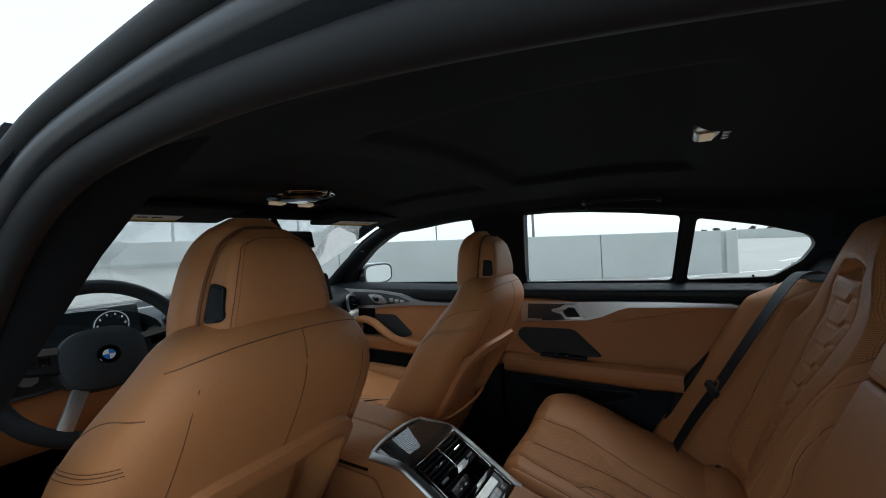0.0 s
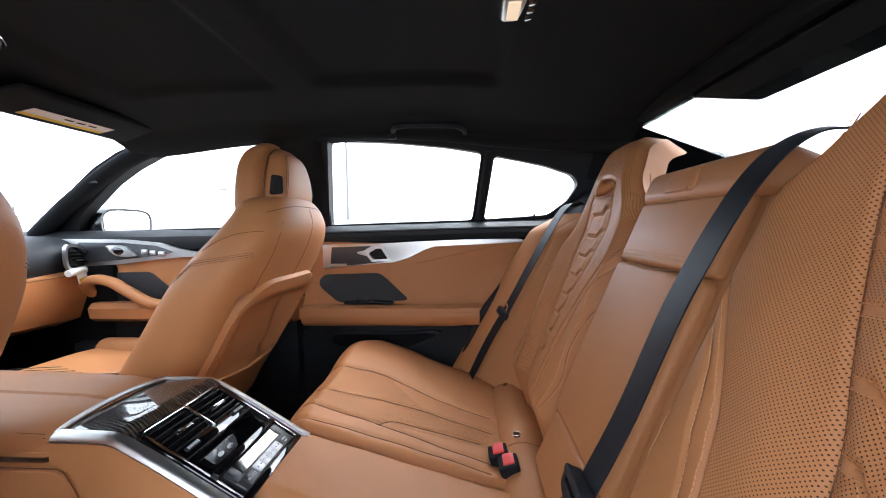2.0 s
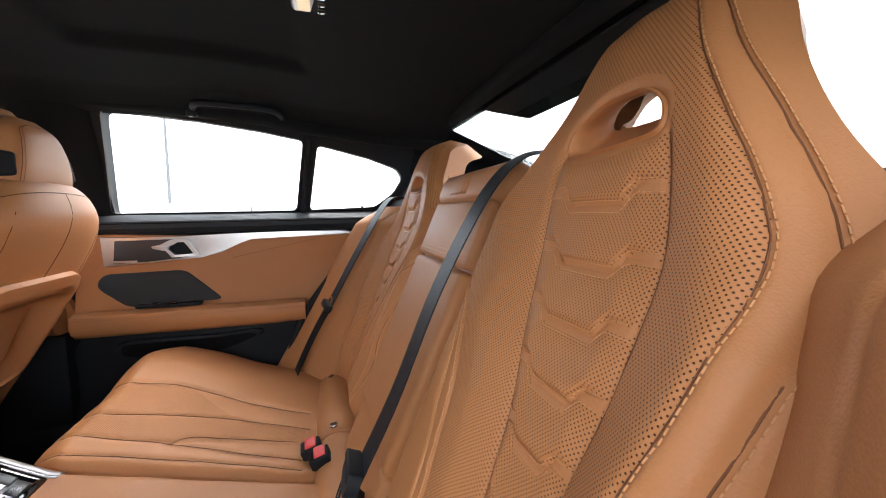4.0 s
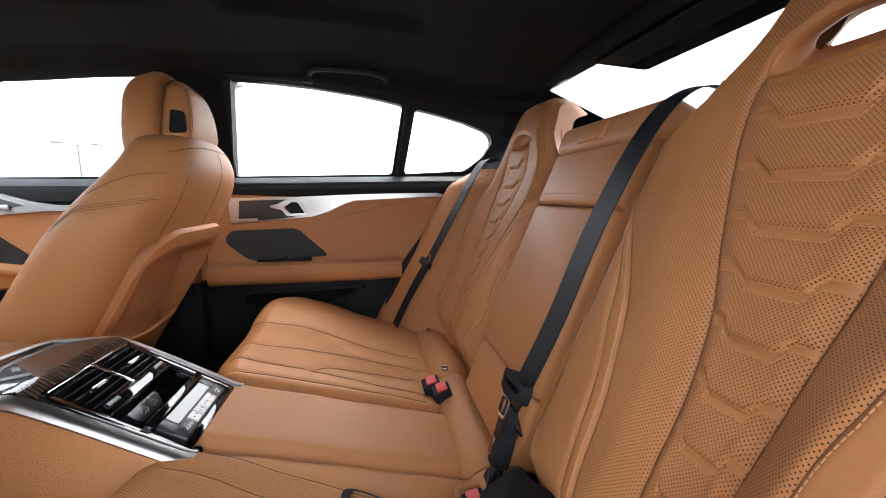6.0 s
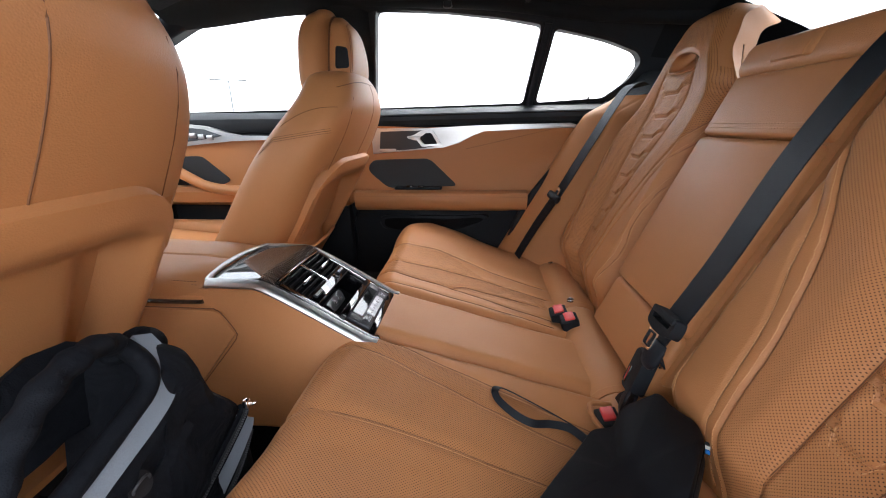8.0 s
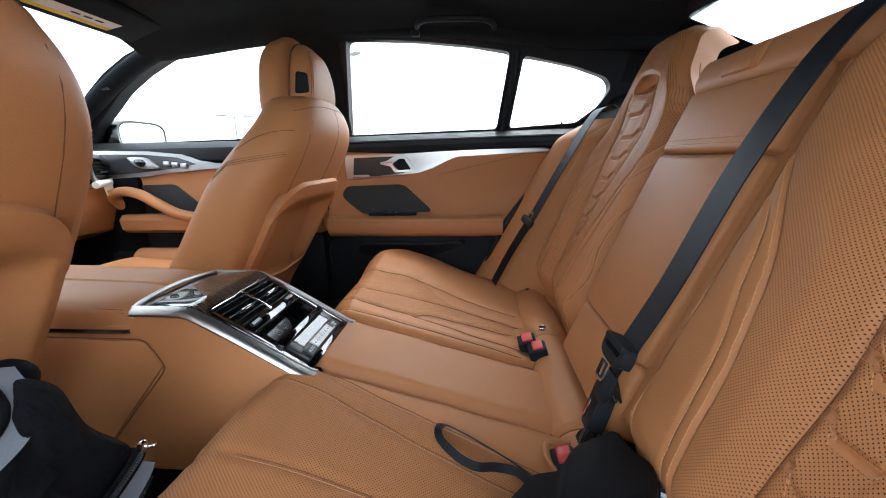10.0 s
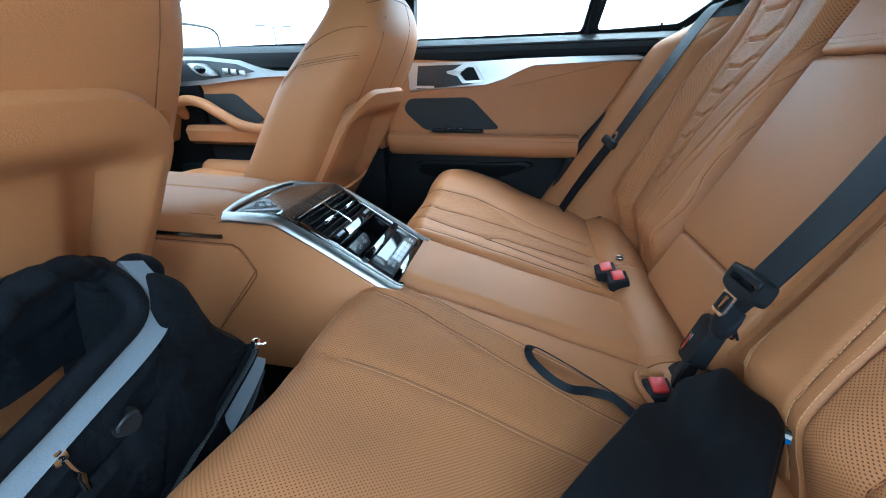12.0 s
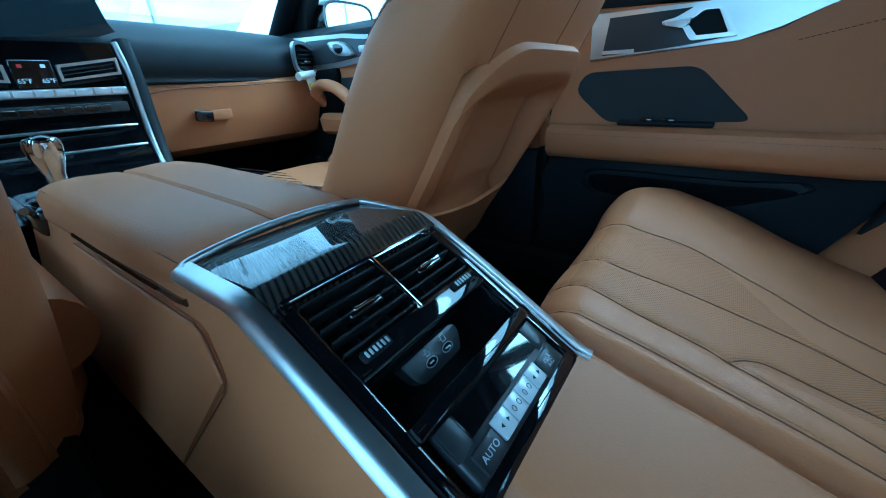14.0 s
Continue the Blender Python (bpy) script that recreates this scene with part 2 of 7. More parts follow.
def tube(pts, r, n=8, cap=True, flat=1.0, up=(0, 0, 1)):
    """A round or flattened tube along a line."""
    pts = [Vector(q) for q in pts]
    rings = []
    for i, q in enumerate(pts):
        d = (pts[min(i + 1, len(pts) - 1)] - pts[max(i - 1, 0)]).normalized()
        side = d.cross(Vector(up))
        side = side.normalized() if side.length > 1e-4 else Vector((1, 0, 0))
        top = side.cross(d)
        rad = r(i / (len(pts) - 1)) if callable(r) else r
        rings.append([q + rad * (math.cos(a) * side + flat * math.sin(a) * top) for a in [2 * math.pi * k / n for k in range(n)]])
    return loft(rings, cap)


def ribbon(pts, normals, width, thick):
    """A strap along a line, lying square to the given normals."""
    pts = [Vector(q) for q in pts]
    rings = []
    for i, q in enumerate(pts):
        d = (pts[min(i + 1, len(pts) - 1)] - pts[max(i - 1, 0)]).normalized()
        nn = Vector(normals[i] if isinstance(normals, list) else normals).normalized()
        s = d.cross(nn).normalized() * width / 2
        nn = s.cross(d).normalized() * thick / 2
        rings.append([q - s - nn, q + s - nn, q + s + nn, q - s + nn])
    return loft(rings)


def prism(outline, place, h0, h1, r=0.0, seg=2):
    """An outline of (a, b) pairs made solid between the heights h0 and h1; place(a, b, h) gives the point."""
    bm = bmesh.new()
    lo = [bm.verts.new(place(a, b, h0)) for a, b in outline]
    hi = [bm.verts.new(place(a, b, h1)) for a, b in outline]
    n = len(outline)
    bm.faces.new(lo[::-1])
    top = bm.faces.new(hi)
    for i in range(n):
        bm.faces.new((lo[i], lo[(i + 1) % n], hi[(i + 1) % n], hi[i]))
    if r:
        bmesh.ops.bevel(bm, geom=list(top.edges), offset=r, segments=seg, profile=0.5, affect="EDGES")
    return bm


def frame_prism(outer, inner, place, h0, h1):
    """A flat ring between two outlines of equal length."""
    bm = bmesh.new()
    n = len(outer)
    sets = [[bm.verts.new(place(a, b, h)) for a, b in ring] for ring, h in ((outer, h0), (outer, h1), (inner, h1), (inner, h0))]
    for s, t in zip(sets, sets[1:] + sets[:1]):
        for i in range(n):
            j = (i + 1) % n
            bm.faces.new((s[i], s[j], t[j], t[i]))
    return bm


def rounded(pts, r, n=5):
    """An outline with straight sides and each corner rounded."""
    out = []
    k = len(pts)
    for i in range(k):
        p, q, t = Vector(pts[i - 1]), Vector(pts[i]), Vector(pts[(i + 1) % k])
        ra = min(r, 0.48 * (q - p).length)
        rb = min(r, 0.48 * (t - q).length)
        a, b = q + (p - q).normalized() * ra, q + (t - q).normalized() * rb
        for j in range(n + 1):
            s = j / n
            v = a * (1 - s) ** 2 + q * 2 * s * (1 - s) + b * s * s
            out.append((v.x, v.y))
    return out


def outline(pts, n=6, closed=True):
    return [(v.x, v.y) for v in smooth_line([(a, b, 0) for a, b in pts], n, closed)]


def sheet(X, UV=None, off=None, mask=None, back_mask=None):
    """A mesh from a grid of points (nu, nv, 3); off closes it with a back sheet, mask picks the front faces."""
    nu, nv = X.shape[:2]
    idx = np.arange(nu * nv).reshape(nu, nv)
    quads = np.stack([idx[:-1, :-1], idx[1:, :-1], idx[1:, 1:], idx[:-1, 1:]], -1)
    front = quads[mask] if mask is not None else quads.reshape(-1, 4)
    verts, faces = X.reshape(-1, 3), front.tolist()
    if off is not None:
        verts = np.concatenate([verts, verts + np.array(off)])
        k = nu * nv
        rear = quads[back_mask] if back_mask is not None else quads.reshape(-1, 4)
        faces += (rear[:, ::-1] + k).tolist()
        rim = np.concatenate([idx[:, 0], idx[-1, 1:], idx[-2::-1, -1], idx[0, -2:0:-1]])
        for a, b in zip(rim, np.roll(rim, -1)):
            faces.append([int(a), int(a) + k, int(b) + k, int(b)])
    me = bpy.data.meshes.new("sheet")
    me.from_pydata(verts.tolist(), [], faces)
    if UV is not None:
        layer = me.uv_layers.new()
        flat = UV.reshape(-1, 2)
        vi = np.empty(len(me.loops), int)
        me.loops.foreach_get("vertex_index", vi)
        layer.data.foreach_set("uv", flat[vi % len(flat)].astype(np.float32).ravel())
    bm = bmesh.new()
    bm.from_mesh(me)
    bpy.data.meshes.remove(me)
    loose = [v for v in bm.verts if not v.link_faces]
    bmesh.ops.delete(bm, geom=loose, context="VERTS")
    return bm


def sm(x, a, b):
    """A smooth step from 0 at a to 1 at b."""
    t = np.clip((x - a) / (b - a), 0, 1)
    return t * t * (3 - 2 * t)


def far(px, py, line):
    """The distance of grid points from a line of (a, b) pairs."""
    best = np.full(px.shape, 9.0)
    for (ax, ay), (bx, by) in zip(line, line[1:]):
        dx, dy = bx - ax, by - ay
        t = np.clip(((px - ax) * dx + (py - ay) * dy) / (dx * dx + dy * dy + 1e-12), 0, 1)
        best = np.minimum(best, np.hypot(px - ax - t * dx, py - ay - t * dy))
    return best


def groove(px, py, line, depth=0.004, width=0.004):
    return -depth * np.exp(-((far(px, py, line) / width) ** 2))


def stitches(pts, normal, step=0.0075, length=0.005, r=0.0007):
    """A row of thread stitches along a line, joined into one mesh."""
    pts = [Vector(q) for q in pts]
    verts, faces = [], []
    nn = Vector(normal).normalized()
    run, due = 0.0, 0.0
    for a, b in zip(pts, pts[1:]):
        d = b - a
        ln = d.length
        if ln < 1e-9:
            continue
        d /= ln
        while due < run + ln:
            q = a + d * (due - run)
            s = d.cross(nn).normalized() * r
            up = nn * r * 1.6
            k = len(verts)
            for e in (q, q + d * length):
                verts += [e - s, e + up * 0.9, e + s, e - up * 0.5]
            faces += [(k, k + 1, k + 5, k + 4), (k + 1, k + 2, k + 6, k + 5), (k + 2, k + 3, k + 7, k + 6), (k + 3, k, k + 4, k + 7), (k, k + 3, k + 2, k + 1), (k + 4, k + 5, k + 6, k + 7)]
            due += step
        run += ln
    me = bpy.data.meshes.new("stitches")
    me.from_pydata([tuple(v) for v in verts], [], faces)
    return me


def disc(center, r, depth, axis=(0, 0, 1), n=24, r2=None):
    bm = bmesh.new()
    bmesh.ops.create_cone(bm, cap_ends=True, segments=n, radius1=r, radius2=r if r2 is None else r2, depth=depth)
    bm.transform(Matrix.Translation(center) @ Vector(axis).to_track_quat("Z", "Y").to_matrix().to_4x4())
    return bm


def ball(center, size, seg=16):
    bm = bmesh.new()
    bmesh.ops.create_uvsphere(bm, u_segments=seg, v_segments=seg // 2, radius=0.5)
    bm.transform(Matrix.Translation(center) @ Matrix.Diagonal((*size, 1)))
    return bm


def words(name, body, size, m, material, parent, label=""):
    cu = bpy.data.curves.new(name, "FONT")
    cu.body, cu.size, cu.align_x, cu.align_y, cu.extrude = body, size, "CENTER", "CENTER", 0.0002
    tmp = bpy.data.objects.new(name, cu)
    me = bpy.data.meshes.new_from_object(tmp)
    bpy.data.objects.remove(tmp)
    me.transform(m)
    me.materials.clear()
    return part(name, me, material, parent, label, smooth=False)


# ---- the parking deck outside ----
WA, WB = Vector((10.95, -1.35)), Vector((0.5, 20.5))
bm = bmesh.new()
bmesh.ops.create_grid(bm, x_segments=60, y_segments=60, size=400)
solid("ground", bm, deck, "pale concrete parking deck with painted bays", "ground", "structure", smooth=False)


def wall_run(name, a, b, z0, z1, thick, material, label):
    """A wall from a to b whose top runs from z0 to z1."""
    a, b = Vector(a), Vector(b)
    n = Vector((-(b - a).y, (b - a).x)).normalized() * thick
    bm = bmesh.new()
    ring = []
    for q, z in ((a, z0), (b, z1)):
        ring.append([(q.x, q.y, -0.05), (q.x, q.y, z), (q.x - n.x, q.y - n.y, z), (q.x - n.x, q.y - n.y, -0.05)])
    bm.free()
    bm = loft(ring)
    bmesh.ops.bevel(bm, geom=bm.edges[:], offset=0.02, segments=2, profile=0.5, affect="EDGES")
    return solid(name, bm, material, label, "wall", "structure", smooth=False)


# The parapet stands panel by panel, with open joints between them.
along = (WB - WA).normalized()
span = (WB - WA).length
edges = [0.0, 2.9, 6.4, 9.9, 13.4, 16.9, 20.4, span]
parapet = thing("parapet_wall", "grey concrete parapet wall in long panels", "wall", (WA.x, WA.y, 0), kind="structure")
for s0, s1 in zip(edges, edges[1:]):
    a, b = WA + along * (s0 + 0.008), WA + along * (s1 - 0.008)
    za, zb = (1.08 + 0.48 * s / span for s in (s0, s1))
    n = Vector((-along.y, along.x)) * 0.22
    bm = loft([[(q.x, q.y, -0.05), (q.x, q.y, z), (q.x - n.x, q.y - n.y, z), (q.x - n.x, q.y - n.y, -0.05)] for q, z in ((a, za), (b, zb))])
    bmesh.ops.bevel(bm, geom=bm.edges[:], offset=0.015, segments=2, profile=0.5, affect="EDGES")
    part("wall_panel", bm, concrete, parapet, smooth=False)
wall_run("wall_end", (11.0, -1.45), (13.2, -1.0), 1.06, 1.06, 0.25, concrete, "end of the concrete parapet where it turns away")
wall_run("wall_far", (26, -30), (60, 4), 0.95, 0.95, 0.3, concrete, "low far parapet of the parking deck")
wall_run("wall_left", (0.5, 20.5), (-18, 21), 1.56, 1.5, 0.25, concrete, "grey concrete parapet wall ahead of the car")

painted = thing("bay_lines", "worn white parking bay lines", "road marking", (8, 0, 0), kind="structure")
for a, b in (((7.6, 3.6), (9.4, 2.2)), ((8.2, 1.2), (10.2, -0.8)), ((9.6, 0.2), (12.8, -3.6)), ((13.5, -4.5), (17, -7)), ((15, -3.2), (19, -5.2)), ((5.0, 8.0), (7.0, 6.2))):
    a, b = Vector(a), Vector(b)
    n = Vector((-(b - a).y, (b - a).x)).normalized() * 0.06
    part("painted_line", loft([[(*(q - n), 0.001), (*(q + n), 0.001), (*(q + n), 0.004), (*(q - n), 0.004)] for q in (a, b)]), line_paint, painted, smooth=False)
stop = rbox((13.6, -3.6, 0.07), (1.8, 0.18, 0.14), 0.04, 2, Matrix.Rotation(radians(-35), 4, "Z"))
stop_ob = solid("wheel_stop", stop, concrete, "pale concrete wheel stop on the deck", "wheel stop", group="wheel stops")
copy_thing(stop_ob, pose(5.5, -4.2, 0))
copy_thing(stop_ob, pose(2.4, -2.4, 0))


def light_pole(x, y, h, arm, turn):
    """A tall car-park lamp with two flat heads."""
    t = thing("street_lamp", "tall grey car-park lamp pole with twin flat heads", "street lamp", (x, y, 0), group="car-park lamps")
    part("pole", tube([(x, y, 0), (x, y, h)], lambda s: 0.09 - 0.035 * s, 10), pole_paint, t)
    part("base_block", disc((x, y, 0.35), 0.3, 0.7), concrete, t)
    c, s = math.cos(turn), math.sin(turn)
    for k in (-1, 1):
        part("arm", tube([(x, y, h - 0.1), (x + k * c * arm * 0.5, y + k * s * arm * 0.5, h + 0.05), (x + k * c * arm, y + k * s * arm, h + 0.08)], 0.04, 8), pole_paint, t)
        part("lamp_head", rbox((x + k * c * (arm + 0.35), y + k * s * (arm + 0.35), h + 0.06), (0.75, 0.34, 0.12), 0.03, 2, Matrix.Rotation(turn, 4, "Z")), pole_paint, t)
    return t


for x, y, h in ((22.3, 7.1, 6.4), (33, 21, 4.7), (15, 20, 5.4), (10.1, 25, 8.2), (30, -30, 8)):
    light_pole(x, y, h, 0.7, 0.5 + x)

shelter = thing("pavilion", "small flat-roofed stair shelter beyond the parapet", "building", (4.5, 32, 0))
part("roof", rbox((4.5, 32, 3.0), (5.5, 3.5, 0.22), 0.05, 2), dark_metal, shelter)
for dx in (-2.2, 2.2):
    part("post", tube([(4.5 + dx, 32, 0), (4.5 + dx, 32, 3)], 0.12, 8), dark_metal, shelter)

tower = thing("office_tower", "tall blue glass office tower in the distance", "building", (-18, 62, 0))
part("core", rbox((-18, 62, 11), (17.4, 13.4, 22), 0.1, 1), facade_white, tower, smooth=False)
for k in range(8):
    for j in range(7):
        part("window", rbox((-18 + (j - 3) * 2.45, 55.2, 1.9 + k * 2.65), (2.25, 0.12, 2.1), 0.03, 1), facade_blue, tower, smooth=False)


def tree(x, y, h, seed):
    """A bare-crowned far tree: a trunk with limbs and many small leaf clumps."""
    rnd = random.Random(seed)
    t = thing("tree", "distant brownish tree beyond the parking deck", "tree", (x, y, 0), group="far trees")
    limbs = [tube([(x, y, 0), (x + 0.1, y, h * 0.4), (x, y + 0.1, h * 0.85)], lambda s: 0.2 - 0.15 * s, 7)]
    tips = []
    for k in range(9):
        a, z = rnd.uniform(0, 6.28), h * rnd.uniform(0.3, 0.75)
        r = h * rnd.uniform(0.18, 0.36)
        tip = Vector((x + r * math.cos(a), y + r * math.sin(a), z + h * rnd.uniform(0.1, 0.22)))
        limbs.append(tube([(x, y, z), ((x + tip.x) / 2, (y + tip.y) / 2, z + 0.3), tip], lambda s: 0.08 - 0.06 * s, 5))
        tips.append(tip)
    part("trunk", joined(*limbs), trunk_bark, t)
    verts, faces = [], []
    for tip in tips + [Vector((x, y, h * 0.9))]:
        for _ in range(60):
            c = tip + Vector((rnd.gauss(0, 1), rnd.gauss(0, 1), rnd.gauss(0, 0.8))) * h * 0.085
            u = Vector((rnd.uniform(-1, 1), rnd.uniform(-1, 1), rnd.uniform(-1, 1))) * 0.22
            v = Vector((rnd.uniform(-1, 1), rnd.uniform(-1, 1), rnd.uniform(-1, 1))) * 0.16
            k = len(verts)
            verts += [tuple(c - u), tuple(c - v), tuple(c + u), tuple(c + v)]
            faces.append((k, k + 1, k + 2, k + 3))
    me = bpy.data.meshes.new("crown")
    me.from_pydata(verts, [], faces)
    part("crown", me, foliage, t, smooth=False)
    return t


first_tree = tree(150, -48, 2.3, 3)
second_tree = tree(158, -40, 1.9, 5)
for k in range(16):
    src = (first_tree, second_tree)[k % 2]
    copy_thing(src, pose(150 + 5 * (k % 3), -62 + 3.4 * k + 0.7 * (k % 4), -0.9, 0, 0, 37 * k))
first_tree.location.z = second_tree.location.z = -0.9


# ---- the car's shell ----
def gx(z):
    """How far out the side glass stands at a height."""
    return 0.76 - 0.5 * (z - 0.935)


def side(sign):
    return lambda y, z, h: Vector((sign * (gx(z) + h), y, z))


REAR_WIN = [(0.188, 0.935), (0.136, 1.214), (0.03, 1.210), (-0.086, 1.203), (-0.244, 1.186), (-0.368, 1.165), (-0.335, 0.944)]
QUARTER = [(-0.369, 0.946), (-0.402, 1.156), (-0.48, 1.142), (-0.569, 1.123), (-0.665, 1.092), (-0.688, 1.06), (-0.660, 1.006), (-0.595, 0.956)]
FRONT_WIN = [(1.175, 0.925), (1.115, 1.000), (0.954, 1.098), (0.85, 1.146), (0.741, 1.186), (0.64, 1.208), (0.535, 1.221), (0.348, 1.221), (0.345, 0.935)]


def grown(pts, d):
    """An outline pushed outwards from its middle."""
    c = Vector((sum(a for a, _ in pts) / len(pts), sum(b for _, b in pts) / len(pts)))
    out = []
    for i, (a, b) in enumerate(pts):
        p, q, r = Vector(pts[i - 1]), Vector((a, b)), Vector(pts[(i + 1) % len(pts)])
        n = ((q - p).normalized() + (r - q).normalized())
        n = Vector((n.y, -n.x)).normalized()
        if n.dot(q - c) < 0:
            n = -n
        out.append((a + n.x * d, b + n.y * d))
    return out


car = thing("car", "dark grey four-door saloon car with a tan leather interior", "car", (0, 0, 0))


def side_skin(sign, holes, y0, y1, name, parent, material, label=""):
    """The side of the cabin above the belt: a panel with its window openings cut through."""
    bm = bmesh.new()
    top = lambda y: 1.252 - 0.09 * max(0, (y - 0.55) / 0.6) ** 2 * 2.2 - 0.05 * max(0, (-y - 0.15) / 0.6) ** 2
    rim = [(y0, 0.90), (y1, 0.90)] + [(y1 + (y0 - y1) * k / 24, top(y1 + (y0 - y1) * k / 24)) for k in range(25)]
    loops = [rim] + holes
    edges_all = []
    for lp in loops:
        vs = [bm.verts.new((a, b, 0)) for a, b in lp]
        edges_all += [bm.edges.new((vs[i], vs[(i + 1) % len(vs)])) for i in range(len(vs))]
    bmesh.ops.triangle_fill(bm, use_beauty=True, use_dissolve=False, edges=edges_all)
    faces = bm.faces[:]
    ext = bmesh.ops.extrude_face_region(bm, geom=faces)
    for g in ext["geom"]:
        if isinstance(g, bmesh.types.BMVert):
            g.co.z = 0.05
    place = side(sign)
    for v in bm.verts:
        v.co = place(v.co.x, v.co.y, v.co.z)
    return part(name, bm, material, parent, label, smooth=False)


rw, qw, fw = (rounded(w, 0.018, 3) for w in (REAR_WIN, QUARTER, FRONT_WIN))
side_skin(1, [rw, qw, fw], -1.25, 1.30, "side_frame", car, black_plastic, "black window surround and pillars")
side_skin(-1, [fw], 0.20, 1.30, "side_frame", car, black_plastic, "black window surround and pillars")
for pts in (REAR_WIN, QUARTER, FRONT_WIN):
    a, b = rounded(grown(pts, 0.0035), 0.018, 3), rounded(grown(pts, -0.006), 0.014, 3)
    part("window_seal", frame_prism(a, b, side(1), -0.006, 0.02), rubber, car)
    if pts is FRONT_WIN:
        part("window_seal", frame_prism(a, b, side(-1), -0.006, 0.02), rubber, car)
for pts, sg in ((REAR_WIN, 1), (QUARTER, 1), (FRONT_WIN, 1), (FRONT_WIN, -1)):
    ob = part("side_glass", prism(rounded(grown(pts, 0.001), 0.018, 3), side(sg), 0.022, 0.026), glass, car, smooth=False)
    ob.visible_shadow = False
# Rear pillar between door glass and quarter light, with its rounded inner cover.
part("pillar_cover", tube([(gx(0.94) - 0.004, -0.351, 0.94), (gx(1.05) - 0.004, -0.368, 1.05), (gx(1.165) - 0.004, -0.383, 1.165)], 0.011, 10), black_plastic, car)
part("pillar_cover", loft([[(sx * (gx(z) - 0.012 + dx), y + dy, z) for dx, dy in ((0.012, -0.085), (-0.012, -0.06), (-0.02, 0), (-0.012, 0.06), (0.012, 0.085))] for z, y, sx in ((0.90, 0.265, 1), (1.0, 0.258, 1), (1.1, 0.25, 1), (1.19, 0.244, 1), (1.25, 0.235, 1))], cap=False, close=False), headliner_cloth, car, "cloth-covered middle pillar")
part("pillar_cover", loft([[(-(gx(z) - 0.02 + dx), y + dy, z) for dx, dy in ((0.06, -0.065), (-0.035, -0.062), (-0.062, -0.045), (-0.066, 0.0), (-0.05, 0.05), (0.06, 0.085))] for z, y in ((0.25, 0.32), (0.5, 0.315), (0.7, 0.31), (0.85, 0.295), (0.95, 0.28), (1.05, 0.262), (1.12, 0.245), (1.17, 0.215), (1.205, 0.17), (1.24, 0.12))]), headliner_cloth, car, "cloth-covered middle pillar")


# Headliner: a shallow vault with the two recesses of the sunroof blind.
def vault(x, y):
    z = 1.292 - 0.062 * (x / 0.6) ** 2 - 0.03 * sm(y, 0.35, 0.76) - 0.055 * sm(-y, 0.15, 0.80) - 0.02 * sm(np.abs(x), 0.5, 0.62)
    rec = 1 - sm(np.abs(x), 0.31, 0.345)
    z = z + 0.016 * rec * (sm(y, -0.40, -0.37) * (1 - sm(y, 0.03, 0.06)))
    z = z + 0.012 * rec * (sm(y, 0.14, 0.17) * (1 - sm(y, 0.50, 0.56)))
    return z


gxx, gyy = np.meshgrid(np.linspace(-0.63, 0.63, 110), np.linspace(-0.80, 0.78, 140), indexing="ij")
X = np.stack([gxx, gyy, vault(gxx, gyy)], -1)
part("headliner", sheet(X, off=(0, 0, 0.03)), headliner_cloth, car, "charcoal cloth headliner with a closed sunroof blind")
for sgn in (1, -1):
    part("roof_rail", tube(smooth_line([(sgn * 0.60, -0.80, 1.165), (sgn * 0.615, -0.5, 1.187), (sgn * 0.612, -0.2, 1.222), (sgn * 0.607, 0.1, 1.235), (sgn * 0.605, 0.4, 1.240), (sgn * 0.615, 0.65, 1.222), (sgn * 0.64, 0.85, 1.165), (sgn * 0.69, 1.1, 1.045), (sgn * 0.745, 1.32, 0.92)], 8), 0.034, 14, flat=0.75), headliner_cloth, car, "cloth-covered roof rail and windscreen pillar")
part("roof_skin", sheet(np.stack([gxx * 1.0, gyy * 1.05, vault(gxx * 0.95, gyy) + 0.045], -1), off=(0, 0, 0.012)), car_paint, car, "dark grey painted roof")
# Door opening beside the rear seat: rounded weather strips one inside the other.
arc = [(-0.645, -0.78, 1.03), (-0.640, -0.62, 1.105), (-0.63, -0.42, 1.168), (-0.625, -0.20, 1.202), (-0.628, -0.02, 1.203), (-0.640, 0.10, 1.180), (-0.66, 0.17, 1.12), (-0.69, 0.215, 1.0), (-0.725, 0.235, 0.88), (-0.745, 0.24, 0.7), (-0.75, 0.24, 0.45)]
for k, (dx, dz, r) in enumerate(((0.0, 0.0, 0.014), (-0.012, 0.020, 0.011), (-0.018, 0.037, 0.010))):
    pts = [(x + dx, y + (0.02 * k if z < 1.1 and y > 0 else 0), z + dz * (1 if z > 1.0 else 0.3)) for x, y, z in arc]
    part("weather_strip", tube(smooth_line(pts, 8), r, 12), (rubber, dark_metal, car_paint)[k] if k < 2 else rubber, car, "black rubber door seal")
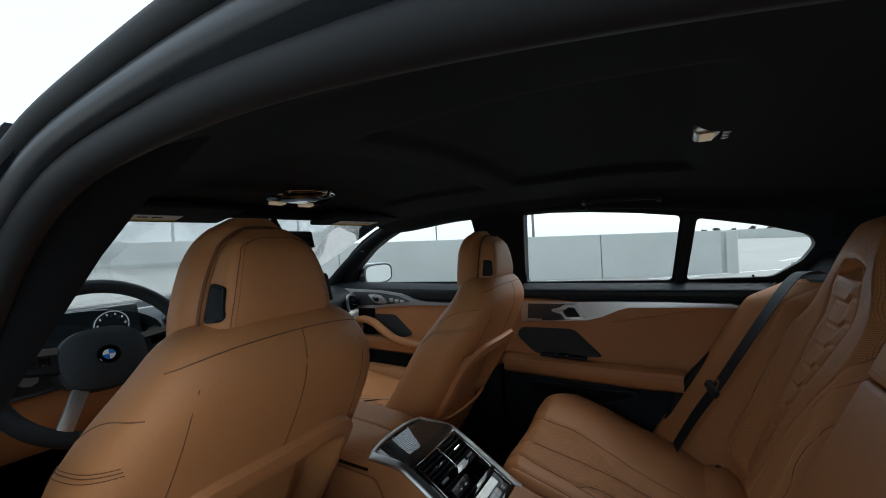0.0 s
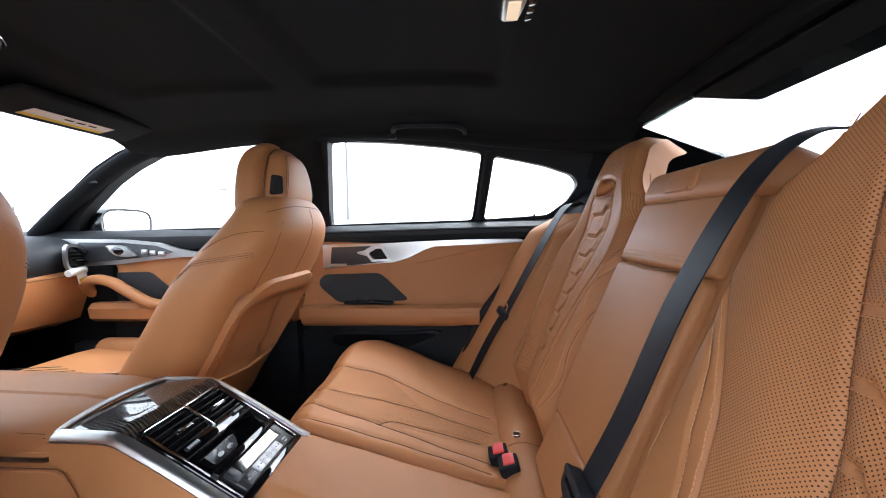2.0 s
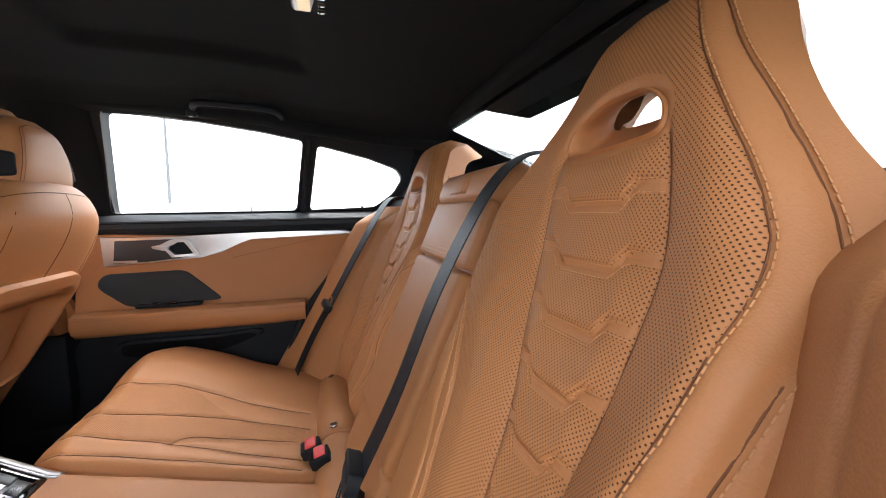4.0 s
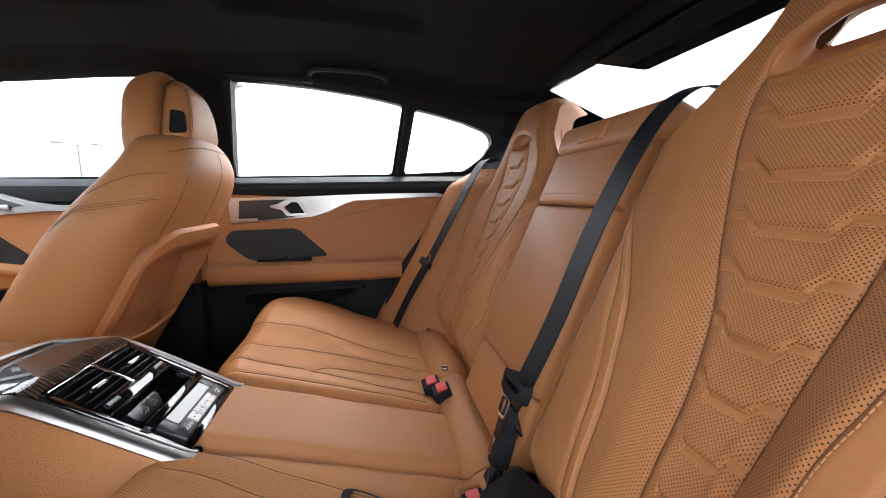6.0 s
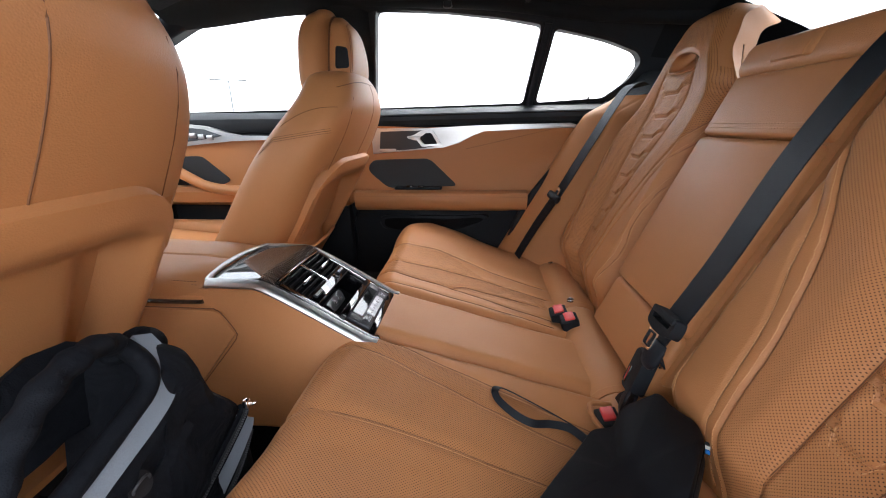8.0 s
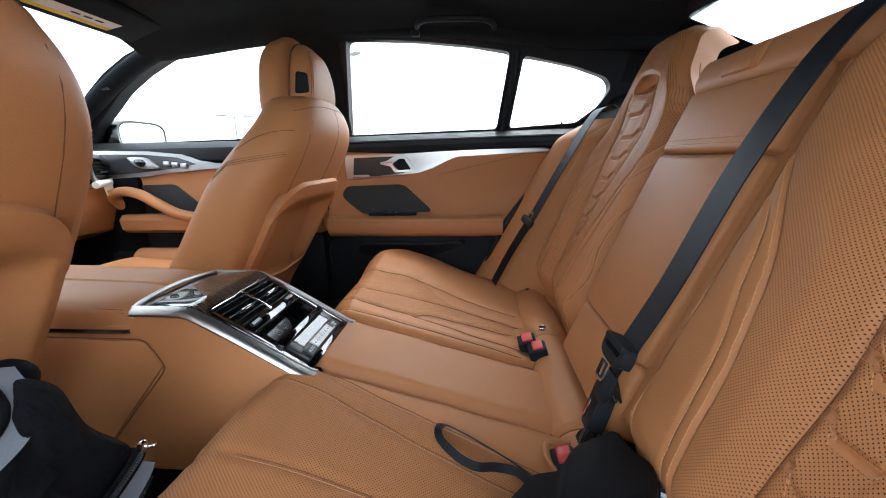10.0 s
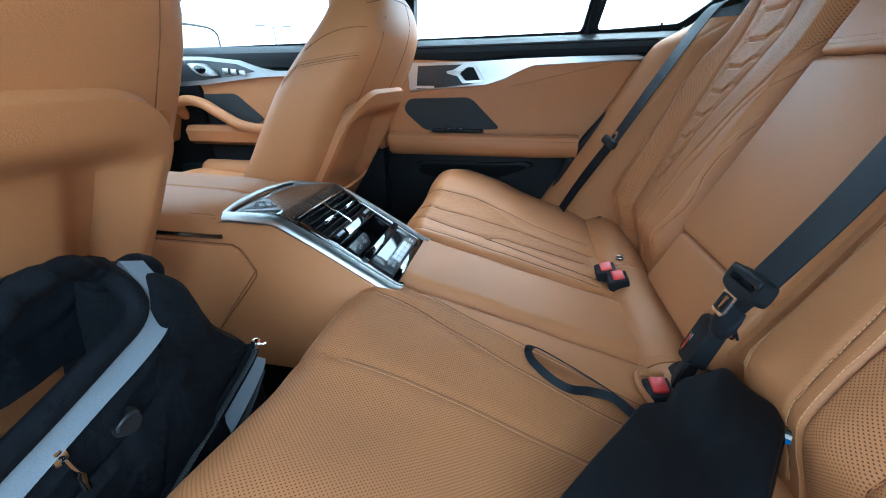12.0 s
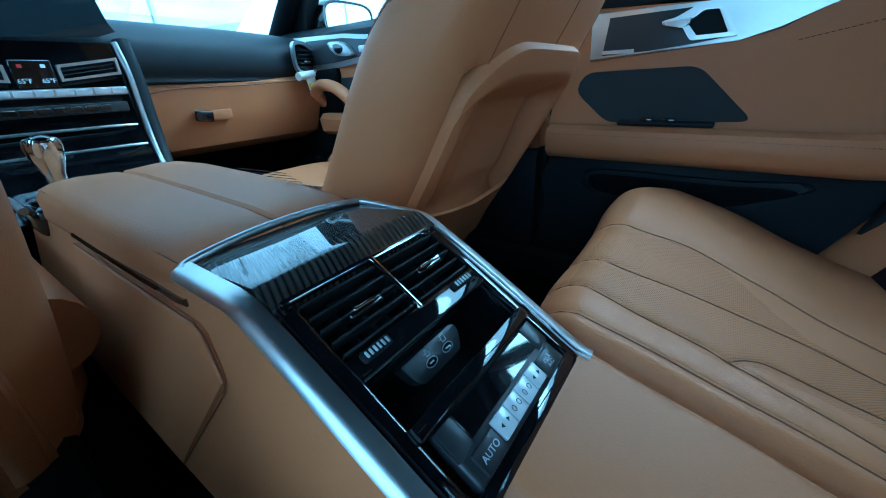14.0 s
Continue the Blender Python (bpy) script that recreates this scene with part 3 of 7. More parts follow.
# Windscreen, its header, the rear window and its surround.
ws = [[(sx * w, y, z) for sx in (-1, -0.5, 0, 0.5, 1)] for y, z, w in ((0.745, 1.232, 0.56), (1.1, 1.10, 0.63), (1.45, 0.975, 0.69), (1.62, 0.91, 0.72))]
bm = loft(ws, cap=False, close=False)
bmesh.ops.solidify(bm, geom=bm.faces[:], thickness=0.005)
part("windscreen", bm, glass, car).visible_shadow = False
part("header_rail", rbox((0, 0.765, 1.245), (1.22, 0.07, 0.045), 0.018, 3), headliner_cloth, car)
rwin = [[(sx * w, y, z) for sx in (-1, -0.5, 0, 0.5, 1)] for y, z, w in ((-0.79, 1.196, 0.525), (-1.05, 1.095, 0.53), (-1.38, 0.975, 0.54))]
bm = loft(rwin, cap=False, close=False)
bmesh.ops.solidify(bm, geom=bm.faces[:], thickness=0.005)
part("rear_window", bm, glass, car).visible_shadow = False
part("rear_header", rbox((0, -0.80, 1.215), (1.2, 0.07, 0.035), 0.015, 3), headliner_cloth, car)
part("brake_light_housing", prism([(-0.26, 0), (0.26, 0), (0.20, -0.10), (-0.20, -0.10)], lambda a, b, h: Vector((a, -0.80 + b * 0.9, 1.20 + b * 0.28 + h)), -0.012, 0.012, 0.004), black_plastic, car, "black brake-light housing at the rear window's top")
for sgn in (1, -1):
    part("rear_pillar", loft([[(sgn * 0.52, -0.79, 1.20), (sgn * 0.63, -0.72, 1.185), (sgn * 0.72, -0.70, 1.02), (sgn * 0.76, -0.70, 0.90)], [(sgn * 0.53, -1.05, 1.10), (sgn * 0.66, -1.05, 1.08), (sgn * 0.74, -1.05, 0.98), (sgn * 0.80, -1.05, 0.88)], [(sgn * 0.54, -1.38, 0.98), (sgn * 0.70, -1.38, 0.96), (sgn * 0.78, -1.38, 0.93), (sgn * 0.82, -1.38, 0.88)]], cap=False, close=False), headliner_cloth, car, "cloth-covered rear roof pillar")
    part("rear_pillar_trim", loft([[(sgn * x, y, z + dz) for x, y, z in ((0.50, -0.70, 0.955), (0.62, -0.68, 0.965), (0.74, -0.64, 0.955))] for dz in (-0.4, 0.0)] + [[(sgn * 0.50, -0.78, 0.985), (sgn * 0.64, -0.76, 1.03), (sgn * 0.73, -0.70, 1.04)]], cap=False, close=False), black_plastic, car)
part("parcel_shelf", rbox((0, -1.06, 0.945), (1.5, 0.66, 0.04), 0.012, 2), headliner_cloth, car, "black rear parcel shelf")
part("rear_bulkhead", rbox((0, -0.86, 0.62), (1.5, 0.03, 0.66), 0.008, 1), carpet_mat, car)
part("tail_panel", rbox((0, -1.40, 0.66), (1.62, 0.06, 0.66), 0.02, 2), car_paint, car)
part("floor_pan", rbox((0, 0.32, 0.235), (1.46, 2.5, 0.03), 0.01, 1), carpet_mat, car, "black carpeted floor")
part("transmission_tunnel", rbox((0, 0.45, 0.32), (0.24, 2.1, 0.18), 0.05, 3), carpet_mat, car)
for sgn in (1, -1):
    part("door_sill", rbox((sgn * 0.735, 0.1, 0.28), (0.10, 2.3, 0.12), 0.025, 3), black_plastic, car)
    part("rear_wheel_arch", rbox((sgn * 0.74, -0.93, 0.6), (0.14, 0.62, 0.6), 0.05, 2), carpet_mat, car)
    part("outer_skin", rbox((sgn * 0.88, -1.0 if sgn < 0 else 0.12, 0.58), (0.03, 0.72 if sgn < 0 else 2.9, 0.66), 0.012, 2), car_paint, car)
part("outer_skin", rbox((-0.88, 0.92, 0.58), (0.03, 1.3, 0.66), 0.012, 2), car_paint, car)
part("firewall", rbox((0, 1.58, 0.56), (1.5, 0.05, 0.66), 0.01, 1), carpet_mat, car)
part("scuttle", rbox((0, 1.60, 0.885), (1.5, 0.16, 0.03), 0.01, 1), black_plastic, car)
part("bonnet", rbox((0, 2.1, 0.735), (1.6, 1.3, 0.05), 0.02, 2, Matrix.Rotation(radians(-6), 4, "X")), car_paint, car)
for sgn in (1, -1):
    part("underbody_rail", rbox((sgn * 0.6, 0.3, 0.11), (0.3, 2.6, 0.22), 0.03, 1), black_plastic, car)


# ---- rear bench ----
SL = Vector((0, -0.387, 0.922))
DN = Vector((0, 0.922, 0.387))


def back(x, z, d=0.0):
    """A point of the leaning backrest: across, up, and proud of it by d."""
    return Vector((x, -0.445 - 0.42 * (z - 0.45) + 0.922 * d, z + 0.387 * d))


LEAN_M = Matrix(((1, 0, 0, 0), (0, DN.y, SL.y, 0), (0, DN.z, SL.z, 0), (0, 0, 0, 1)))

INNER_SEAM = [(0.19, 1.03), (0.16, 0.97), (0.146, 0.90), (0.172, 0.83), (0.206, 0.77), (0.228, 0.72), (0.248, 0.65), (0.257, 0.57), (0.270, 0.50), (0.275, 0.44)]
MID_STITCH = [(0.135, 0.90), (0.152, 0.83), (0.186, 0.77), (0.203, 0.71), (0.226, 0.64), (0.237, 0.56), (0.246, 0.50), (0.25, 0.45)]
INNER_STITCH = [(0.150, 0.97), (0.122, 0.916), (0.130, 0.82), (0.150, 0.756), (0.160, 0.68), (0.156, 0.59), (0.172, 0.50), (0.176, 0.46)]
OUTER_STITCH = [(0.372, 1.105), (0.388, 1.087), (0.408, 1.045), (0.436, 0.998), (0.469, 0.945), (0.484, 0.90), (0.480, 0.83), (0.462, 0.75), (0.446, 0.68), (0.438, 0.58), (0.43, 0.45)]
OUTER_SEAM = [(0.395, 1.10), (0.408, 1.08), (0.43, 1.04), (0.46, 0.995), (0.497, 0.93), (0.508, 0.87), (0.497, 0.78), (0.478, 0.69), (0.465, 0.58), (0.455, 0.45)]
QUILT_IN = [(0.274, 0.99), (0.266, 0.96), (0.266, 0.91), (0.290, 0.83), (0.312, 0.765), (0.324, 0.70), (0.326, 0.64), (0.324, 0.55), (0.322, 0.46)]
QUILT_OUT = [(0.400, 0.99), (0.408, 0.96), (0.418, 0.90), (0.418, 0.83), (0.410, 0.763), (0.402, 0.69), (0.394, 0.60), (0.384, 0.50), (0.376, 0.44)]
HOLE = rounded([(0.277, 0.988), (0.283, 1.012), (0.322, 1.025), (0.370, 1.026), (0.391, 1.010), (0.393, 0.990), (0.335, 0.986)], 0.014, 6)


def at_height(line, z):
    zs = np.array([b for _, b in line][::-1])
    xs = np.array([a for a, _ in line][::-1])
    return np.interp(z, zs, xs)


def soft_line(line, n=6):
    """The same line drawn as a smooth curve."""
    return [(q.x, q.y) for q in smooth_line([(a, b, 0) for a, b in line], n)]


INNER_SEAM, MID_STITCH, INNER_STITCH, OUTER_STITCH, OUTER_SEAM, QUILT_IN, QUILT_OUT = (soft_line(ln) for ln in (INNER_SEAM, MID_STITCH, INNER_STITCH, OUTER_STITCH, OUTER_SEAM, QUILT_IN, QUILT_OUT))
EDGE_IN = soft_line([(0.41, 0.128), (0.70, 0.128), (0.90, 0.128), (0.945, 0.140), (0.985, 0.180), (1.03, 0.220), (1.08, 0.242), (1.115, 0.262), (1.140, 0.295)])
EDGE_OUT = soft_line([(0.41, 0.570), (0.80, 0.570), (0.88, 0.552), (0.94, 0.520), (0.99, 0.482), (1.04, 0.455), (1.08, 0.438), (1.115, 0.415), (1.140, 0.380)])
STEP, DIP, BAND = 0.0490, 0.014, 0.0042


def lean_back(sign, parent, shift):
    """One outer backrest: bolsters, a quilted middle, seams sunk into the hide, and the headrest with its opening."""
    nu, nv = 210, 320
    u, v = np.meshgrid(np.linspace(0, 1, nu), np.linspace(0, 1, nv), indexing="ij")
    z = 0.41 + v * 0.730
    xi = np.interp(z, *zip(*EDGE_IN))
    xo = np.interp(z, *zip(*EDGE_OUT))
    x = xi + (xo - xi) * u
    q_in, q_out = at_height(QUILT_IN, z), at_height(QUILT_OUT, z)
    mid, half = (q_in + q_out) / 2, (q_out - q_in) / 2
    a = (x - mid) / half
    body = np.where(a > 0, 0.034, 0.017) * sm(np.abs(a), 0.7, 2.2)
    crown = sm(z, 0.89, 1.04)
    d = body * (1 - crown) + np.where(a > 0, 0.030, 0.024 + 0.006 * sm(a, -1.0, 0.0)) * crown
    d -= 0.080 * (1 - 0.60 * crown) * sm(x, xo - 0.10 + 0.05 * crown, xo + 0.01) ** 1.3 + 0.06 * (1 - 0.45 * crown) * (1 - sm(x, xi - 0.004, xi + 0.040))
    d -= 0.075 * (1 - sm(z, 0.425, 0.530)) + 0.050 * sm(z, 1.080, 1.150) ** 1.6
    trap = 1 - sm(np.abs(a), 0.40, 0.66)
    s = (z + DIP * trap - 0.610) / STEP
    fr = s - np.floor(s)
    inside = sm(1 - np.abs(a), 0.02, 0.34) * sm(z, 0.575, 0.61) * (1 - sm(z, 0.965, 0.985))
    pad = 0.0078 * sm(fr, 0.03, 0.20) * (1 - 0.8 * fr) * inside
    d = d + pad
    base = d.copy()
    for line, dp, w in ((INNER_SEAM, 0.0056, 0.003), (OUTER_STITCH, 0.003, 0.003), (OUTER_SEAM, 0.004, 0.003), (QUILT_IN, 0.0045, 0.0035), (QUILT_OUT, 0.0045, 0.0035), (INNER_STITCH, 0.0042, 0.003), (MID_STITCH, 0.0035, 0.003)):
        d = d + groove(x, z, line, dp, w)
    d = d + 0.0010 * np.sin(x * 61 + z * 17) * np.sin(z * 43 - x * 9)
    # The hide turns in round the opening.
    rim = far(x, z, HOLE + HOLE[:1])
    d = d - 0.005 * np.exp(-((rim / 0.006) ** 2))
    Y, Z = -0.445 - 0.42 * (z - 0.45) + 0.922 * d, z + 0.387 * d
    X = np.stack([sign * (x + shift), Y, Z], -1)
    low = -0.075 * (1 - sm(z, 0.425, 0.530))
    run = np.cumsum(np.hypot(np.diff(low, axis=1, prepend=low[:, :1]), np.diff(z, axis=1, prepend=z[:, :1]) * 1.085), axis=1)
    UV = np.stack([x, run], -1)
    zc, xc, ac = (z[:-1, :-1] + z[1:, 1:]) / 2, (x[:-1, :-1] + x[1:, 1:]) / 2, (a[:-1, :-1] + a[1:, 1:]) / 2
    hx = [p for p, _ in HOLE]
    hz = [q for _, q in HOLE]
    crossings = np.zeros(xc.shape, int)
    for k in range(len(HOLE)):
        x1, z1, x2, z2 = hx[k - 1], hz[k - 1], hx[k], hz[k]
        if z1 != z2:
            crossings += ((z1 > zc) != (z2 > zc)) & (xc < (x2 - x1) * (zc - z1) / (z2 - z1) + x1)
    in_hole = crossings % 2 == 1
    gap_out = ((xc - 0.335) / 0.080) ** 2 + ((zc - 1.070) / 0.034) ** 2 < 1
    sc = (s[:-1, :-1] + s[1:, 1:]) / 2
    plain_band = (np.abs(sc - np.round(sc)) * STEP < BAND) & (np.abs(ac) < 0.97) & (zc > 0.60) & (zc < 0.965)
    dots = (xc > np.where(zc < 0.99, at_height(INNER_SEAM, zc), np.interp(zc, *zip(*EDGE_IN)) + 0.02)) & (xc < at_height(OUTER_STITCH, zc)) & (zc > 0.46) & (zc < 1.11) & ((rim[:-1, :-1] > 0.010) | (zc < 0.975)) & ~plain_band & ~in_hole
    thick = np.stack([-sign * (x - 0.335) * 0.16 * crown, -0.10 + 0.052 * sm(z, 0.85, 1.0), -0.03 + 0 * x], -1).reshape(-1, 3)
    b = part("backrest", sheet(X, UV, off=thick, mask=~dots & ~in_hole, back_mask=~gap_out), leather, parent, "smooth tan leather backrest edge and headrest")
    part("perforated_cover", sheet(X, UV, mask=dots), perf, b, "perforated tan leather with chevron quilting")

    def depth(x0, z0):
        i = np.argmin(np.hypot(x - x0, z - z0))
        return d.flat[i]

    def spot(a0, b0, lift=0.0):
        return back(sign * (a0 + shift), b0, depth(a0, b0) + lift)

    # The tunnel of the opening, rolled over at its edge.
    cx0, cz0 = 0.335, 1.006
    rings = []
    for grow, sink, rise, rear in ((1.09, -0.005, 0, 0), (1.05, 0.0002, 0, 0), (1.01, 0.0002, 0, 0), (0.98, -0.003, 0, 0), (0.96, -0.010, 0.003, 0.004), (0.97, -0.012, 0.012, 0.020), (1.02, -0.012, 0.024, 0.036), (1.12, -0.012, 0.036, 0.050)):
        ring = []
        for a0, b0 in HOLE:
            q = back(sign * (cx0 + (a0 - cx0) * grow + shift), cz0 + (b0 - cz0) * grow, depth(a0, b0) + 0.004 + sink)
            ring.append(q + Vector((0, -rear, rise)))
        rings.append(ring)
    part("headrest_opening", loft(rings, cap=False), leather, b, "open slot through the headrest")

    def on(line, lift=0.0012):
        return [spot(a0, b0, lift) for a0, b0 in line]

    for line, side in ((INNER_STITCH, 0.004), (INNER_STITCH, -0.004), (OUTER_STITCH, 0.0035), (OUTER_SEAM, 0.004), (MID_STITCH, 0.003), (INNER_SEAM, -0.004)):
        part("stitching", stitches(on([(a0 + side, b0) for a0, b0 in line]), DN, 0.0058, 0.0042, 0.0006), stitched, b)
    # Dark tubes in the grooves; the crease shade is put into their colour.
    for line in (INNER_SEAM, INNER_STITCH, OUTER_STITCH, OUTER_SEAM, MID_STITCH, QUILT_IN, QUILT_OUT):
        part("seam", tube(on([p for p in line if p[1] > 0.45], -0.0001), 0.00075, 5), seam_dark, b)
    # Two rows of thread along each chevron.
    for k in range(0, 8):
        for side in (-1, 1):
            z0 = 0.610 + STEP * k + side * (BAND + 0.0004)
            qi, qo = float(at_height(QUILT_IN, z0)), float(at_height(QUILT_OUT, z0))
            line = []
            for j in range(33):
                aa = -0.96 + 1.92 * j / 32
                tr = 1 - float(sm(np.array(abs(aa)), 0.40, 0.66))
                line.append(((qi + qo) / 2 + aa * (qo - qi) / 2, z0 - DIP * tr))
            part("stitching", stitches(on(line, 0.0010), DN, 0.0050, 0.0034, 0.0005), stitched, b)
    return b


bench = thing("rear_bench", "tan leather rear bench seat with perforated quilted backrests", "car seat", (0, -0.25, 0.25))
lean_back(1, bench, 0.018)
lean_back(-1, bench, 0.027)
# The middle backrest: fold-down armrest, band with a double seam, top roll with its latch.
MX = -0.013
part("centre_armrest", rbox(back(MX, 0.709, -0.028), (0.268, 0.085, 0.310), 0.012, 4, LEAN_M), leather, bench, "folded-up tan leather centre armrest")
part("centre_band", rbox(back(MX, 0.905, -0.030), (0.270, 0.085, 0.109), 0.008, 4, LEAN_M), leather, bench)
for dz in (0.0, 0.007):
    part("stitching", stitches([back(MX - 0.125, 0.866 + dz, 0.0126), back(MX + 0.125, 0.866 + dz, 0.0126)], DN, 0.0058, 0.0042, 0.0005), stitched, bench)
part("centre_top_roll", rbox(back(MX, 0.984, -0.036), (0.31, 0.10, 0.066), 0.022, 5, LEAN_M), leather, bench)
part("latch", rbox(back(0.01, 0.985, 0.0105), (0.085, 0.014, 0.040), 0.006, 3, LEAN_M), leather, bench, "padded pull tab")
part("latch_recess", rbox(back(0.01, 0.977, 0.0172), (0.060, 0.003, 0.022), 0.0014, 2, LEAN_M), leather, bench)
part("centre_base", rbox(back(MX, 0.512, -0.034), (0.268, 0.085, 0.116), 0.012, 4, LEAN_M), leather, bench)
part("centre_backing", rbox(back(MX, 0.73, -0.045), (0.29, 0.08, 0.52), 0.006, 2, LEAN_M), leather, bench)

# Ledges with the child-seat anchor studs.
for x0, x1 in ((0.560, 0.70), (0.2235, 0.557), (-0.1055, 0.2205), (-0.2415, -0.1085), (-0.60, -0.2445), (-0.70, -0.603)):
    roll = []
    n = 10
    for k in range(n + 1):
        f = k / n
        edge = min(f, 1 - f) * (x1 - x0)
        r = 1 - 0.14 * max(0.0, 1 - edge / 0.010) ** 2
        roll.append([(x0 + (x1 - x0) * f, -0.436 + 0.062 * r * math.cos(g) * (1 if math.cos(g) < 0 else 0.92), 0.392 + 0.052 * r * abs(math.sin(g)) ** 0.85 * (1 if math.sin(g) > 0 else -1)) for g in [2 * math.pi * j / 36 for j in range(36)]])
    ledge = part("rear_ledge", loft(roll), leather, bench)
    if x0 > -0.5 and x1 < 0.6:
        part("stitching", stitches([(x0 + 0.007, -0.436 + 0.058 * math.cos(g), 0.3925 + 0.052 * math.sin(g) ** 0.85) for g in [0.35 + 2.4 * j / 14 for j in range(15)]], (0, 0.1, 1), 0.0058, 0.0042, 0.0005), stitched, ledge)
for sgn in (1, -1):
    for x in (0.245, 0.522):
        if sgn < 0:
            x += 0.04
        part("anchor_stud", disc((sgn * x, -0.425, 0.4415), 0.0085, 0.006, (0, 0.15, 0.98), 20), gloss_black, bench, "round anchor stud with a chrome rim")
        part("stud_rim", tube([(sgn * x + 0.0085 * math.cos(k * 0.2618), -0.425 + 0.0085 * math.sin(k * 0.2618), 0.4442 - 0.0013 * math.sin(k * 0.2618)) for k in range(25)], 0.0012, 6), chrome, bench)
# Side bolsters between backrest and door.
for sgn in (1, -1):
    u, v = np.meshgrid(np.linspace(0, 1, 60), np.linspace(0, 1, 80), indexing="ij")
    z = 0.36 + v * 0.60
    x = 0.485 + u * (0.225 - 0.04 * sm(z, 0.8, 0.96))
    yi = -0.445 - 0.42 * (z - 0.45) - 0.03
    yo = -0.285 - 0.56 * (z - 0.478)
    y = yi + (yo - yi) * (sm(u, 0.0, 0.85)) + 0.012 * np.sin(u * math.pi) - 0.04 * sm(u, 0.9, 1.0)
    y = y - 0.06 * sm(z, 0.90, 0.965) - 0.004 * np.exp(-((far(x, z, [(0.60, 0.36), (0.585, 0.7), (0.565, 0.96)]) / 0.004) ** 2))
    part("side_bolster", sheet(np.stack([sgn * x, y, z], -1), off=(0, -0.12, -0.02)), leather, bench, "plain tan leather side bolster")


def cushion(x0, x1, name, seams, perf_zone, parent):
    """A seat cushion, rolled over at its front, with seams sunk into the hide."""
    nu, nv = int(abs(x1 - x0) / 0.0036) + 2, 170
    u, v = np.meshgrid(np.linspace(0, 1, nu), np.linspace(0, 1, nv), indexing="ij")
    x = x0 + (x1 - x0) * u
    ax = np.abs(x)
    y_front = 0.015 - 0.10 * sm(ax, 0.53, 0.70) + 0.01 * sm(ax, 0.1, 0.2)
    top = v / 0.66
    y = -0.46 + (y_front + 0.46) * np.clip(top, 0, 1)
    zt = 0.533 + 0.275 * (y) + 0.026 * sm(ax, 0.33, 0.50) * sm(y, -0.30, -0.05) - 0.045 * sm(ax, 0.60, 0.70)
    zt = zt - 0.006 * np.exp(-(((ax - 0.33) / 0.14) ** 2)) * sm(-y, 0.05, 0.25)
    w = np.clip((v - 0.66) / 0.34, 0, 1)
    ang = np.clip(w / 0.45, 0, 1) * math.pi / 2
    R = 0.055
    y2 = y + R * np.sin(ang) * (v > 0.66) - 0.05 * np.clip((w - 0.45) / 0.55, 0, 1)
    z2 = zt - R * (1 - np.cos(ang)) - 0.20 * np.clip((w - 0.45) / 0.55, 0, 1)
    rolled = y + 0.055 * ang + 0.2 * np.clip((w - 0.45) / 0.55, 0, 1)
    gd = np.zeros_like(x)
    curves = [[(q.x, q.y) for q in smooth_line([(a, b, 0) for a, b in line], 8)] for line in seams]
    for line in curves:
        gd = gd + groove(x, rolled, line, 0.0034 if x1 > 0 else 0.0026, 0.0075)
    gd = gd - 0.018 * (np.exp(-((u * abs(x1 - x0)) / 0.012) ** 2) + np.exp(-(((1 - u) * abs(x1 - x0)) / 0.012) ** 2))
    gd = gd + 0.0012 * np.sin(x * 47 + rolled * 13) * np.sin(rolled * 39)
    gy, gz = np.sin(ang), np.cos(ang)
    X = np.stack([x, y2 + gd * gy, z2 + gd * gz], -1)
    UV = np.stack([x, rolled], -1)
    mask = perf_zone((x[:-1, :-1] + x[1:, 1:]) / 2, (rolled[:-1, :-1] + rolled[1:, 1:]) / 2)
    c = part(name, sheet(X, UV, off=(0, -0.02, -0.12), mask=~mask), leather, parent, "smooth tan leather seat cushion")
    if mask.any():
        part("perforated_cover", sheet(X, UV, mask=mask), perf, c, "perforated tan leather")
    flat_x, flat_r, flat_p = x.ravel(), rolled.ravel(), X.reshape(-1, 3)

    def on(line, side, lift):
        out = []
        for a, b in line:
            near = np.argsort((flat_x - a - side) ** 2 + (flat_r - b) ** 2)[:4]
            wgt = 1 / (1e-5 + np.hypot(flat_x[near] - a - side, flat_r[near] - b))
            p = (flat_p[near] * wgt[:, None]).sum(0) / wgt.sum()
            out.append(Vector((a + side, p[1], p[2] + lift)))
        return out
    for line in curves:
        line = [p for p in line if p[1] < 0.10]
        # The seam's shade is laid in as a thin dark tube.
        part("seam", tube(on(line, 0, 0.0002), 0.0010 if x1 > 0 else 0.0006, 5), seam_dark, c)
        part("stitching", stitches(on(line, 0.0045 if x1 > 0 else -0.0045, 0.0003), (0, 0, 1), 0.0058, 0.0042, 0.0005), stitched, c)
    return c


S1 = [(0.40, 0.16), (0.392, 0.02), (0.400, -0.07), (0.385, -0.17), (0.362, -0.27), (0.350, -0.37)]
S2 = [(0.27, 0.16), (0.262, 0.015), (0.285, -0.129), (0.288, -0.24), (0.278, -0.37)]
S3 = [(0.19, 0.16), (0.181, 0.011), (0.176, -0.113), (0.160, -0.25), (0.150, -0.36)]
S4 = [(0.178, -0.120), (0.205, -0.155), (0.212, -0.235), (0.215, -0.34)]
S5 = [(0.128, 0.16), (0.125, 0.0), (0.128, -0.14), (0.118, -0.36)]


